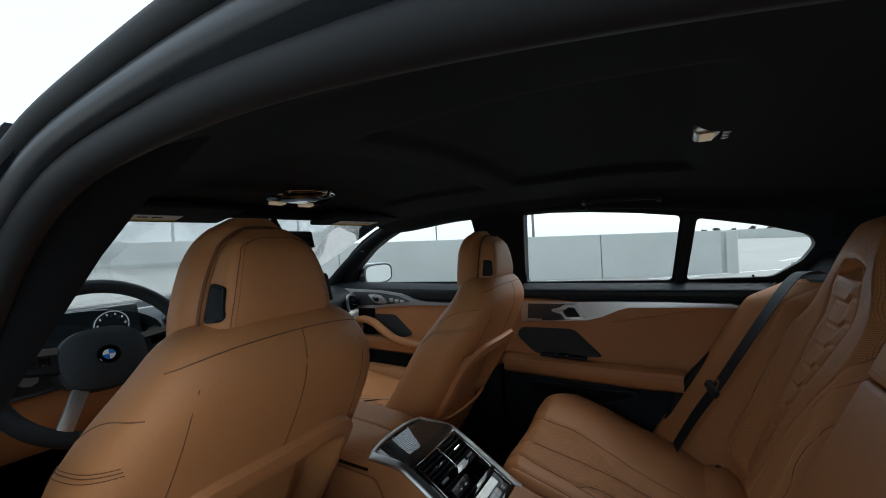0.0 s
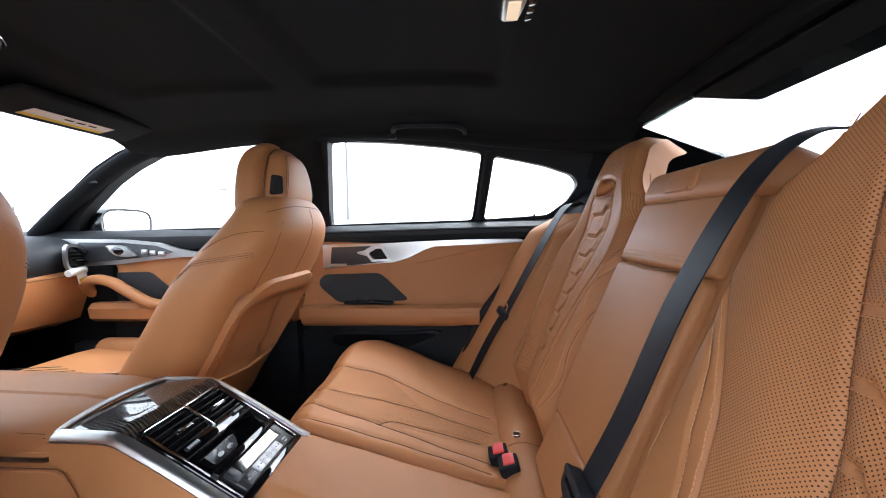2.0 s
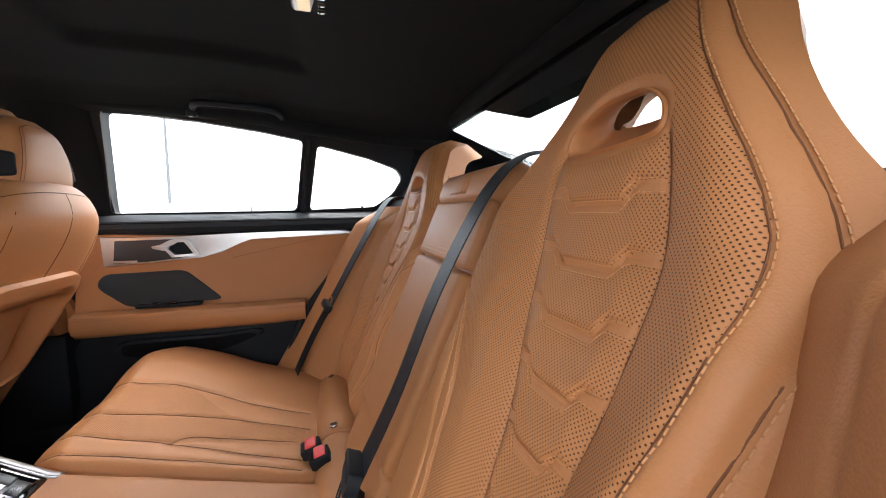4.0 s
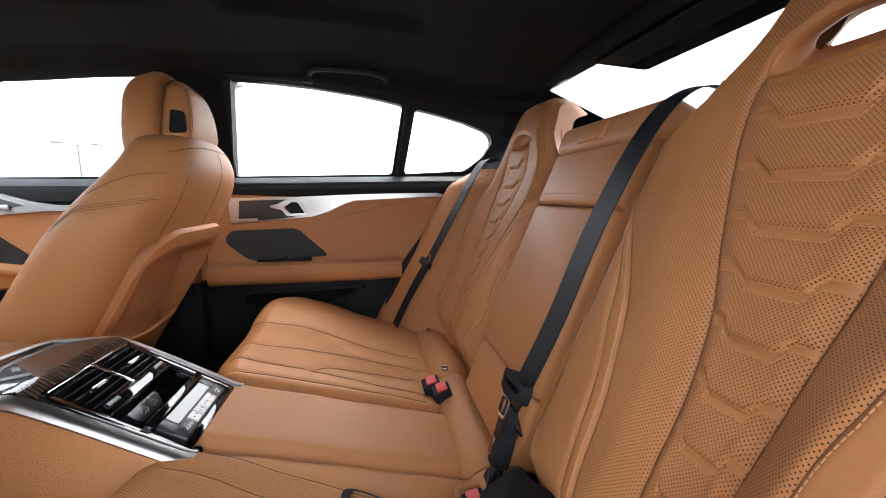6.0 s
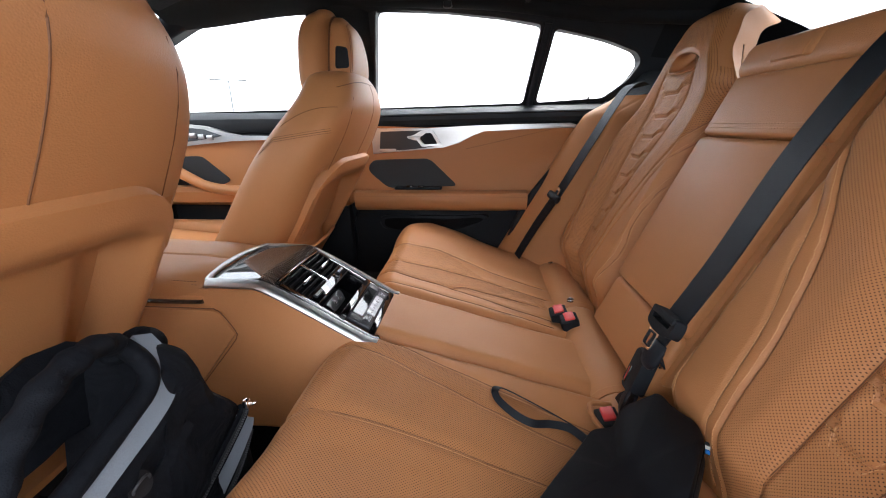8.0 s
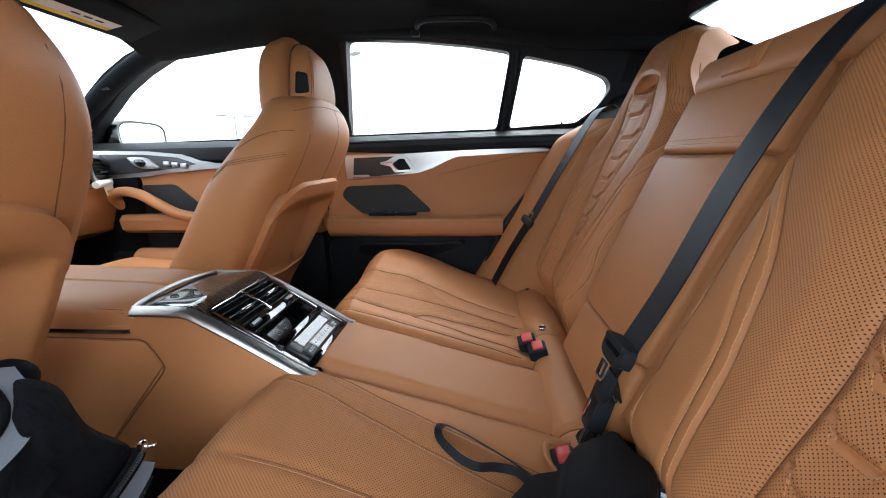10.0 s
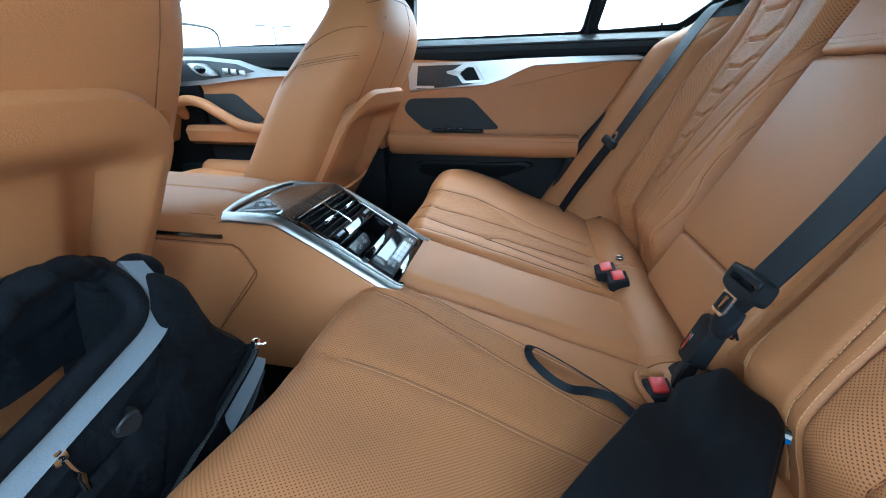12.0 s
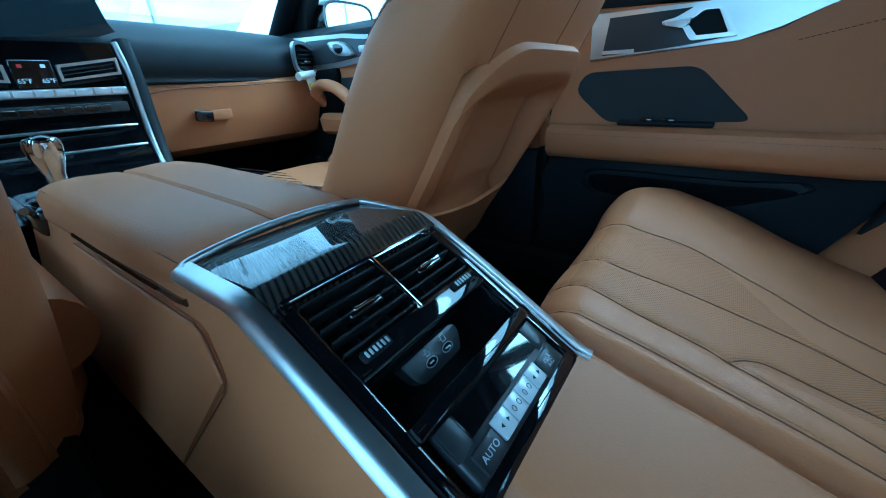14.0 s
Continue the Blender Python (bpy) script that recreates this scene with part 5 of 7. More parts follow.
rear_door = thing("rear_door", "closed rear door with tan leather card, silver trim and black belt rail", "car door", (0.74, -0.1, 0.25))
D = wall_at(0.715)
part("door_core", prism([(0.262, 0.25), (0.262, 0.925), (-0.60, 0.945), (-0.56, 0.87), (-0.34, 0.58), (-0.28, 0.45), (-0.28, 0.25)], wall_at(0.745), -0.03, 0.012), black_plastic, rear_door, smooth=False)
part("door_card", prism(outline([(0.252, 0.60), (0.256, 0.72), (0.250, 0.868), (0.0, 0.872), (-0.3, 0.876), (-0.50, 0.874), (-0.535, 0.862), (-0.44, 0.735), (-0.345, 0.60), (-0.05, 0.598)], 3), D, -0.02, 0.010, 0.006, 3), leather, rear_door, "tan leather door card")
part("belt_rail", loft([[(0.765 + dx, y, 0.905 + 0.026 * (-y) * 0.6 + dz) for dx, dz in ((0.0, -0.028), (-0.055, -0.024), (-0.068, -0.008), (-0.062, 0.012), (-0.035, 0.028), (0.0, 0.034))] for y in np.linspace(0.26, -0.60, 12)]), black_leather, rear_door, "black grained leather belt rail")
part("seam", tube([(0.6985, y, 0.911 - 0.0156 * y) for y in np.linspace(0.25, -0.58, 10)], 0.0012, 6), gloss_black, rear_door)
trim = [(0.192, 0.872), (0.0, 0.870), (-0.152, 0.877), (-0.30, 0.881), (-0.485, 0.884), (-0.515, 0.874), (-0.505, 0.868), (-0.20, 0.862), (-0.165, 0.850), (-0.115, 0.820), (-0.06, 0.806), (0.188, 0.785)]
part("trim_strip", prism(trim, wall_at(0.705), -0.01, 0.010, 0.003, 3), silver, rear_door, "satin aluminium trim strip")
inset = [(0.157, 0.860), (0.03, 0.863), (-0.022, 0.864), (-0.055, 0.815), (0.0, 0.806), (0.079, 0.798), (0.164, 0.794)]
part("trim_inset", prism(inset, wall_at(0.705), 0.0, 0.0122, 0.001, 2), dark_metal, rear_door, "dark grey handle plate")
part("script_plate", rbox((0.6926, 0.135, 0.7995), (0.0015, 0.060, 0.007), 0.0005, 1), silver, rear_door)
loop_out = rounded([(0.062, 0.844), (0.040, 0.848), (0.012, 0.863), (-0.026, 0.864), (-0.057, 0.813), (0.012, 0.810), (0.028, 0.832), (0.060, 0.838)], 0.004, 4)
loop_in = rounded([(0.022, 0.841), (0.010, 0.846), (-0.001, 0.855), (-0.022, 0.855), (-0.042, 0.819), (0.004, 0.817), (0.016, 0.832), (0.020, 0.836)], 0.003, 4)
handle = part("door_handle", frame_prism(loop_out, loop_in, lambda y, z, h: Vector((0.693 - h * (1 if y > -0.03 else 0.6), y, z)), 0.0, 0.020), silver, rear_door, "satin silver inner handle")
part("handle_opening", prism(loop_in, wall_at(0.693), 0.0, 0.0025), black_plastic, handle)
part("handle_lever", prism(rounded([(0.060, 0.843), (0.014, 0.846), (0.018, 0.834), (0.030, 0.831), (0.058, 0.838)], 0.003, 3), wall_at(0.676), 0.0, 0.008, 0.003, 3), silver, handle)
part("speaker_grille", prism(rounded([(0.215, 0.728), (0.195, 0.764), (-0.010, 0.769), (-0.112, 0.672), (0.140, 0.664)], 0.022, 5), wall_at(0.705), -0.004, 0.0035, 0.002, 2), grille_mat, rear_door, "dark perforated speaker grille")
part("switch_plate", rbox((0.690, 0.03, 0.667), (0.026, 0.17, 0.010), 0.004, 2), black_plastic, rear_door)
for y in (0.06, 0.02):
    part("window_switch", rbox((0.682, y, 0.674), (0.014, 0.022, 0.008), 0.003, 2), gloss_black, rear_door)
part("armrest", loft([[(x + (0.012 if y < -0.3 else 0), y, z) for x, z in ((0.72, 0.655), (0.66, 0.663), (0.640, 0.655), (0.634, 0.636), (0.640, 0.608), (0.66, 0.592), (0.72, 0.588))] for y in np.linspace(0.25, -0.352, 14)]), leather, rear_door, "tan leather door armrest")
part("stitching", stitches([(0.6375, y, 0.645) for y in np.linspace(0.245, -0.34, 30)], (-1, 0, 0.5)), seam_dark, rear_door)
part("stitching", stitches([(0.7045, y, 0.792 - 0.22 * (y + 0.1)) for y in np.linspace(-0.14, -0.42, 20)], (-1, 0, 0)), seam_dark, rear_door)
part("lower_panel", prism(outline([(0.255, 0.26), (0.258, 0.45), (0.255, 0.592), (-0.1, 0.590), (-0.34, 0.592), (-0.29, 0.46), (-0.27, 0.26)], 2), wall_at(0.715), -0.02, 0.016, 0.006, 2), black_plastic, rear_door, "black moulded lower door panel")
pocket = outline([(0.14, 0.565), (-0.10, 0.565), (-0.20, 0.572), (-0.225, 0.560), (-0.18, 0.535), (-0.10, 0.505), (0.08, 0.50), (0.16, 0.515), (0.175, 0.545)], 4)
part("map_pocket", prism(pocket, wall_at(0.715), 0.01, 0.030, 0.008, 3), black_plastic, rear_door)
part("pocket_mouth", prism([(a * 0.9, 0.535 + (b - 0.535) * 0.7) for a, b in pocket], wall_at(0.715), 0.020, 0.0306, 0.0, 1), carpet_mat, rear_door)
part("lock_pin", tube([(0.752, -0.548, 0.94), (0.752, -0.548, 0.966)], 0.0035, 10), black_plastic, rear_door, "thin black lock pin")
part("lock_pin_collar", disc((0.752, -0.548, 0.946), 0.006, 0.004), black_plastic, rear_door)
part("door_seal", tube(smooth_line([(0.70, -0.60, 0.94), (0.69, -0.535, 0.86), (0.685, -0.44, 0.735), (0.68, -0.345, 0.60), (0.685, -0.29, 0.45)], 6), 0.013, 10), rubber, rear_door, "thick black door seal")

front_door = thing("front_door", "closed front passenger door with tan leather card and curved pull", "car door", (0.74, 0.8, 0.25), group="front doors")
part("door_core", prism([(1.42, 0.25), (1.42, 0.90), (0.30, 0.925), (0.28, 0.6), (0.28, 0.25)], wall_at(0.745), -0.03, 0.012), black_plastic, front_door, smooth=False)
part("door_card", prism(outline([(1.22, 0.60), (1.24, 0.75), (1.20, 0.85), (0.9, 0.845), (0.6, 0.838), (0.30, 0.845), (0.29, 0.7), (0.29, 0.60), (0.75, 0.60)], 3), D, -0.02, 0.006, 0.005, 2), leather, front_door, "tan leather door card")
part("belt_rail", loft([[(0.765 + dx, y, 0.892 + dz) for dx, dz in ((0.0, -0.035), (-0.05, -0.030), (-0.062, -0.008), (-0.058, 0.014), (-0.033, 0.032), (0.0, 0.040))] for y in np.linspace(1.40, 0.29, 10)]), black_leather, front_door, "black grained leather belt rail")
ftrim = [(1.27, 0.905), (1.10, 0.901), (0.92, 0.897), (0.79, 0.884), (0.72, 0.862), (0.66, 0.848), (0.50, 0.848), (0.32, 0.852), (0.32, 0.842), (0.50, 0.837), (0.70, 0.832), (0.82, 0.822), (0.95, 0.808), (1.12, 0.800), (1.25, 0.808)]
part("trim_strip", prism(ftrim, wall_at(0.705), -0.01, 0.010, 0.003, 3), silver, front_door, "satin aluminium trim strip")
part("trim_inset", prism([(1.10, 0.889), (0.93, 0.886), (0.80, 0.873), (0.735, 0.850), (0.82, 0.836), (0.95, 0.823), (1.10, 0.815), (1.16, 0.84)], wall_at(0.705), 0.0, 0.0122, 0.001, 2), dark_metal, front_door, "dark grey handle plate")
fh = part("door_handle", prism(outline([(0.985, 0.876), (0.93, 0.876), (0.90, 0.865), (0.875, 0.842), (0.885, 0.836), (0.94, 0.838), (0.96, 0.85)], 3), wall_at(0.693), 0.0, 0.016, 0.005, 3), silver, front_door, "satin silver inner handle")
part("handle_opening", prism(outline([(0.958, 0.868), (0.925, 0.868), (0.912, 0.857), (0.922, 0.845), (0.942, 0.845)], 4), wall_at(0.693), 0.012, 0.0168, 0.0015, 2), gloss_black, fh)
for k in range(3):
    part("seat_switch", rbox((0.690, 0.845 - 0.032 * k, 0.852 - 0.004 * k), (0.008, 0.024, 0.018), 0.003, 2), silver, front_door)
part("speaker_grille", prism(rounded([(1.05, 0.757), (0.99, 0.776), (0.84, 0.779), (0.738, 0.690), (0.80, 0.664), (0.92, 0.684)], 0.02, 5), wall_at(0.71), -0.004, 0.004, 0.002, 2), grille_mat, front_door, "dark perforated speaker grille")
part("door_pull", tube(smooth_line([(0.70, 1.06, 0.70), (0.668, 1.055, 0.738), (0.652, 1.00, 0.758), (0.645, 0.93, 0.748), (0.640, 0.86, 0.712), (0.638, 0.78, 0.676), (0.640, 0.66, 0.662), (0.65, 0.45, 0.66), (0.68, 0.30, 0.66)], 8), 0.021, 14, flat=0.85), leather, front_door, "curved tan leather door pull")
part("pull_recess", prism(outline([(1.02, 0.70), (0.95, 0.715), (0.88, 0.675), (0.93, 0.650), (1.0, 0.665)], 4), wall_at(0.709), 0.0, 0.006, 0.003, 2), black_plastic, front_door)
part("armrest", loft([[(x, y, z) for x, z in ((0.72, 0.672), (0.66, 0.672), (0.644, 0.655), (0.650, 0.618), (0.67, 0.604), (0.72, 0.60))] for y in np.linspace(1.03, 0.29, 10)]), leather, front_door, "tan leather door armrest")
part("lower_panel", prism([(1.35, 0.26), (1.35, 0.62), (1.2, 0.60), (0.29, 0.60), (0.29, 0.26)], wall_at(0.715), -0.02, 0.020, 0.006, 2), black_plastic, front_door, "black moulded lower door panel")
part("map_pocket", loft([[(x, y, z) for x, z in ((0.70, 0.53), (0.655, 0.525), (0.645, 0.45), (0.66, 0.36), (0.70, 0.34))] for y in np.linspace(1.1, 0.5, 8)]), black_plastic, front_door)

driver_door = thing("front_door", "closed driver's door with dark belt rail and tan card", "car door", (-0.74, 0.8, 0.25), group="front doors")
part("door_core", prism([(1.42, 0.25), (1.42, 0.90), (0.36, 0.925), (0.36, 0.25)], wall_at(0.745, -1), -0.03, 0.012), black_plastic, driver_door, smooth=False)
part("door_card", prism(outline([(1.22, 0.60), (1.24, 0.75), (1.20, 0.85), (0.6, 0.838), (0.37, 0.845), (0.37, 0.60), (0.75, 0.60)], 3), wall_at(0.715, -1), -0.02, 0.006, 0.005, 2), leather, driver_door, "tan leather door card")
part("belt_rail", loft([[(-0.765 - dx, y, 0.892 + dz) for dx, dz in ((0.0, -0.035), (-0.05, -0.030), (-0.062, -0.008), (-0.058, 0.014), (-0.033, 0.032), (0.0, 0.040))] for y in np.linspace(1.40, 0.37, 10)]), black_leather, driver_door, "black grained leather belt rail")

def soft_sq(c):
    return math.copysign(abs(c) ** 0.55, c)


# The door mirror beyond the front passenger window.
mir = thing("door_mirror", "door mirror with a black housing on the passenger side", "mirror", (0.95, 1.08, 0.95))
part("housing", loft([[(0.895 + w * soft_sq(math.cos(f)), 1.105 + yy, 0.964 + hh * soft_sq(math.sin(f))) for f in [2 * math.pi * k / 28 for k in range(28)]] for yy, w, hh in ((0.004, 0.106, 0.047), (-0.008, 0.110, 0.050), (-0.010, 0.117, 0.056), (0.0, 0.122, 0.061), (0.03, 0.124, 0.062), (0.07, 0.105, 0.050), (0.10, 0.06, 0.026))]), gloss_black, mir)
part("mirror_glass", prism([(0.106 * soft_sq(math.cos(f)), 0.048 * soft_sq(math.sin(f))) for f in [2 * math.pi * k / 40 for k in range(40)]], lambda a, b, h: Vector((0.895 + a, 1.102 - h, 0.964 + b)), 0.0, 0.006), mirror_glass, mir, "silvered mirror glass")
part("mirror_foot", tube([(0.86, 1.13, 0.935), (0.79, 1.14, 0.905), (0.74, 1.15, 0.90)], 0.02, 10), gloss_black, mir)

# ---- the centre console ----
con = thing("centre_console", "tan leather centre console with carbon top and rear climate panel", "car console", (0, 0.4, 0.25))
NS = Vector((0, -0.168, -0.102)).normalized()
NN = Vector((0, NS.z, -NS.y))
K0 = Vector((0, 0.168, 0.634))


def slope(x, s, h=0.0):
    """A point of the sloping rear panel: across, down the slope, and proud of it."""
    return K0 + Vector((x, 0, 0)) + NS * s + NN * h


SM = Matrix(((1, 0, 0, 0), (0, -NS.y, NN.y, 0), (0, -NS.z, NN.z, 0), (0, 0, 0, 1)))


# Side walls: leather, following the panel's outline, down to the carpet.
for sgn in (-1, 1):
    prof = [(0.90, 0.60), (0.62, 0.612), (0.295, 0.612), (0.28, 0.626), (0.168, 0.624), (0.06, 0.558), (0.0, 0.525), (-0.012, 0.50), (-0.012, 0.43), (0.03, 0.385), (0.10, 0.372), (0.35, 0.376), (0.90, 0.385)]
    part("side_wall", prism(prof, lambda y, z, h, sgn=sgn: Vector((sgn * (0.088 + h + 0.055 * (max(0.0, 0.60 - z) / 0.3) ** 1.3 + 0.010 * math.sin(max(0, min(1, (z - 0.3) / 0.35)) * math.pi)), y, z)), 0.0, 0.012, 0.008, 3), leather, con, "stretched tan leather console side")
    lid = [(0.230, 0.545), (0.254, 0.580), (0.268, 0.585), (0.60, 0.588), (0.60, 0.40), (0.342, 0.396)]
    part("side_panel", prism(lid, lambda y, z, h, sgn=sgn: Vector((sgn * (0.1005 + h + 0.055 * (max(0.0, 0.60 - z) / 0.3) ** 1.3 + 0.010), y, z)), -0.006, 0.004, 0.0015, 2), leather, con)
    # Panel joint drawn as a dark tube, its shade in the colour.
    part("panel_gap", tube([(sgn * (0.1125 + 0.055 * (max(0.0, 0.60 - z) / 0.3) ** 1.3), y, z) for y, z in [(v.x, v.y) for v in smooth_line([(0.60, 0.5885, 0), (0.30, 0.5885, 0), (0.262, 0.5865, 0), (0.247, 0.574, 0), (0.230, 0.550, 0), (0.2285, 0.540, 0), (0.238, 0.525, 0), (0.29, 0.460, 0), (0.342, 0.393, 0)], 5)]], 0.0009, 6), seam_dark, con)
    part("panel_gap", tube(smooth_line([(sgn * 0.1065, 0.285, 0.5985), (sgn * 0.1075, 0.31, 0.5975), (sgn * 0.1085, 0.45, 0.598), (sgn * 0.1085, 0.60, 0.599)], 4), 0.0042, 6), gloss_black, con)
part("console_core", rbox((0, 0.52, 0.42), (0.16, 0.74, 0.18), 0.02, 2), carpet_mat, con)
part("rear_end", rbox((0, 0.008, 0.455), (0.17, 0.03, 0.13), 0.01, 3), gloss_black, con)
# Armrest lids: two halves with a seam between.
for sgn in (-1, 1):
    rings = []
    for y, zz, w in ((0.284, 0.632, 0.100), (0.292, 0.6385, 0.103), (0.35, 0.644, 0.108), (0.50, 0.648, 0.112), (0.65, 0.650, 0.112), (0.74, 0.646, 0.110), (0.775, 0.630, 0.104), (0.785, 0.61, 0.098)):
        x0, x1 = sgn * 0.0012, sgn * w
        q = [(x0, zz - 0.045), (x0, zz - 0.004), (x0 + sgn * 0.004, zz), (x0 + (x1 - x0) * 0.5, zz + 0.003), (x1 - sgn * 0.022, zz), (x1 - sgn * 0.007, zz - 0.006), (x1, zz - 0.018), (x1 - sgn * 0.001, zz - 0.045)]
        rings.append([(a, y, b) for a, b in q])
    lidp = part("armrest_lid", loft(rings), leather, con, "tan leather armrest lid")
    for dz in (0.0, 0.006):
        part("stitching", stitches([(sgn * (0.1005 + 0.0035 * min(1, (y - 0.29) / 0.2)), y, 0.6315 + 0.010 * min(1, (y - 0.29) / 0.25) - dz) for y in np.linspace(0.295, 0.73, 40)], (sgn * 0.7, 0, 0.7), 0.006, 0.004, 0.0006), seam_dark, lidp)
part("armrest_underside", rbox((0, 0.53, 0.597), (0.215, 0.50, 0.024), 0.008, 2), leather, con)
# Carbon top with its glossy coat, and the bright frame round the whole panel.
top_rows = []
for k in range(25):
    w = 0.122 * k / 24
    y = 0.282 - w
    f = max(0.0, 0.186 - y)
    z = 0.6345 + 0.055 * (0.282 - max(y, 0.186)) - 0.607 * (f - 0.010 * (1 - math.exp(-f / 0.010)))
    row = []
    for m in range(31):
        u = -1 + 2 * m / 30
        yy = y - 0.014 * u ** 4 * (1 - k / 24)
        row.append((-0.004 + 0.0935 * u, yy, z - 0.0004 * u * u))
    top_rows.append(row)
part("carbon_top", sheet(np.array(top_rows), off=(0, 0, -0.008)), carbon, con, "glossy carbon-fibre twill panel")


def band(path, widths, tips, thick=0.004):
    """A bright trim band along a line, bent outwards at its outer side."""
    rings = []
    for i0, q in enumerate(path):
        d = (path[min(i0 + 1, len(path) - 1)] - path[max(i0 - 1, 0)]).normalized()
        side = d.cross(Vector((0, 0, 1))).normalized()
        up = side.cross(d).normalized()
        if up.z < 0:
            up = -up
        out = Vector((1 if q.x > 0 else -1, 0, 0))
        w, tip = widths, tips
        prof = [(0.0, -0.002), (0.0, 0.0008), (0.0012, 0.0020), (w * 0.55, 0.0012), (w * 0.85, -0.0012), (w, -tip), (w - 0.002, -tip - thick), (w * 0.5, -thick)]
        rings.append([q + out * a + up * b for a, b in prof])
    return loft(rings)


for sgn in (-1, 1):
    path = smooth_line([(sgn * 0.094 - 0.004, 0.271, 0.6370), (sgn * 0.0945 - 0.004, 0.225, 0.6370), (sgn * 0.0945 - 0.004, 0.182, 0.6345), (sgn * 0.0945 - 0.004, 0.150, 0.6200), (sgn * 0.0945 - 0.004, 0.10, 0.5920), (sgn * 0.0945 - 0.004, 0.04, 0.5560), (sgn * 0.094 - 0.004, 0.004, 0.5345), (sgn * 0.094 - 0.003, -0.010, 0.5290)], 10)
    part("bright_frame", band(path, 0.0185 if sgn < 0 else 0.016, 0.006), silver, con, "satin aluminium frame")
    inner = [q + Vector((-sgn * 0.004, 0, 0.0012)) for q in path if q.y < 0.178]
    part("inner_lip", tube(inner, 0.0016, 6), gloss_black, con)
part("bright_frame", tube(smooth_line([(-0.107, 0.266, 0.6345), (-0.098, 0.275, 0.6365), (-0.05, 0.285, 0.6385), (0.0, 0.2875, 0.6395), (0.05, 0.285, 0.6385), (0.090, 0.275, 0.6365), (0.099, 0.266, 0.6345)], 8), 0.0042, 10), silver, con, "satin aluminium frame")


def tilt_box(x, s, h, size, r, seg=2):
    return rbox(slope(x, s, h), size, r, seg, SM)


# Piano-black plate in pieces round the openings.
PX = -0.006
for x, s, h, size in ((PX - 0.0845, 0.112, -0.004, (0.012, 0.19, 0.010)), (PX + 0.0845, 0.112, -0.004, (0.012, 0.19, 0.010)), (PX, 0.0095, -0.001, (0.172, 0.005, 0.008)), (PX, 0.0790, -0.003, (0.160, 0.020, 0.010)), (PX, 0.1345, 0.000, (0.160, 0.012, 0.014)), (PX, 0.192, -0.004, (0.170, 0.012, 0.012))):
    part("gloss_bar", tilt_box(x, s, h, size, 0.002), gloss_black, con, "piano-black bar")
part("panel_well", tilt_box(PX, 0.1, -0.055, (0.17, 0.19, 0.008), 0.001), black_plastic, con)
for xx in (PX - 0.0795, PX + 0.0795):
    part("panel_well", tilt_box(xx, 0.1, -0.03, (0.004, 0.19, 0.05), 0.001), gloss_black, con)
part("panel_well", tilt_box(PX, 0.004, -0.03, (0.17, 0.004, 0.05), 0.001), black_plastic, con)
# Two air vents with slats, thumb tabs and a bright divider.
for sgn in (-1, 1):
    vent = thing("air_vent", "black slatted rear air vent with a thumb tab", "air vent", slope(PX + sgn * 0.040, 0.04, -0.03), group="rear air vents")
    vx = PX + sgn * 0.040
    for k in range(5):
        part("slat", tilt_box(vx, 0.0185 + 0.0118 * k, -0.006, (0.0745, 0.0026, 0.016), 0.0010, 2), rubber, vent)
    for k in range(4):
        part("rear_vane", tilt_box(PX + sgn * (0.016 + 0.0165 * k), 0.042, -0.026, (0.0016, 0.056, 0.018), 0.0004, 1), black_plastic, vent)
    tab = part("thumb_tab", tilt_box(vx + 0.002, 0.0455, 0.0010, (0.034, 0.0065, 0.009), 0.0026, 3), gloss_black, vent, "glossy thumb tab with a chrome edge")
    part("tab_edge", tilt_box(vx + 0.004, 0.0432, 0.0052, (0.026, 0.0026, 0.0018), 0.0006, 1), chrome, tab)
    part("vent_back", tilt_box(vx, 0.042, -0.042, (0.076, 0.066, 0.003), 0.001, 1), black_plastic, vent)
    part("thumb_wheel", tilt_box(PX + sgn * 0.056, 0.0755, 0.0022, (0.028, 0.0085, 0.006), 0.002, 2), black_plastic, vent)
    for k in range(6):
        part("wheel_rib", tilt_box(PX + sgn * 0.056 - 0.010 + 0.004 * k, 0.0755, 0.0055, (0.0020, 0.0050, 0.0014), 0.0004, 1), pale_print, vent)
part("vent_divider", tilt_box(PX, 0.041, 0.001, (0.0050, 0.062, 0.007), 0.0018, 2), chrome, con, "chrome vent divider")
part("vent_rim", tube([slope(PX + x, s, 0.0022) for x, s in ((-0.080, 0.0115), (0.080, 0.0115))], 0.0010, 6), chrome, con)
part("vent_rim", tube([slope(PX + x, s, 0.0022) for x, s in ((-0.078, 0.0875), (0.078, 0.0875))], 0.0008, 6), dark_metal, con)
# The tray with its twin charging sockets on a slanting plate.
usb = thing("usb_socket", "dark grey plate with two small charging ports", "socket", slope(-0.020, 0.10, -0.03))
US = NS * 0.94 + NN * -0.34
UN = (NN * 0.94 + NS * 0.34).normalized()
U0 = slope(-0.004, 0.104, -0.026)
UMX = Matrix(((1, 0, 0, 0), (0, -US.y, UN.y, 0), (0, -US.z, UN.z, 0), (0, 0, 0, 1)))
up_ = lambda a, b, h: U0 + Vector((a * 1.25, 0, 0)) + US * b * 1.25 + UN * h
part("plate", prism(rounded([(-0.032, -0.009), (0.024, -0.009), (0.027, -0.003), (0.020, 0.010), (-0.022, 0.010), (-0.027, 0.005)], 0.003, 3), up_, -0.012, 0.0, 0.0012), dark_metal, usb)
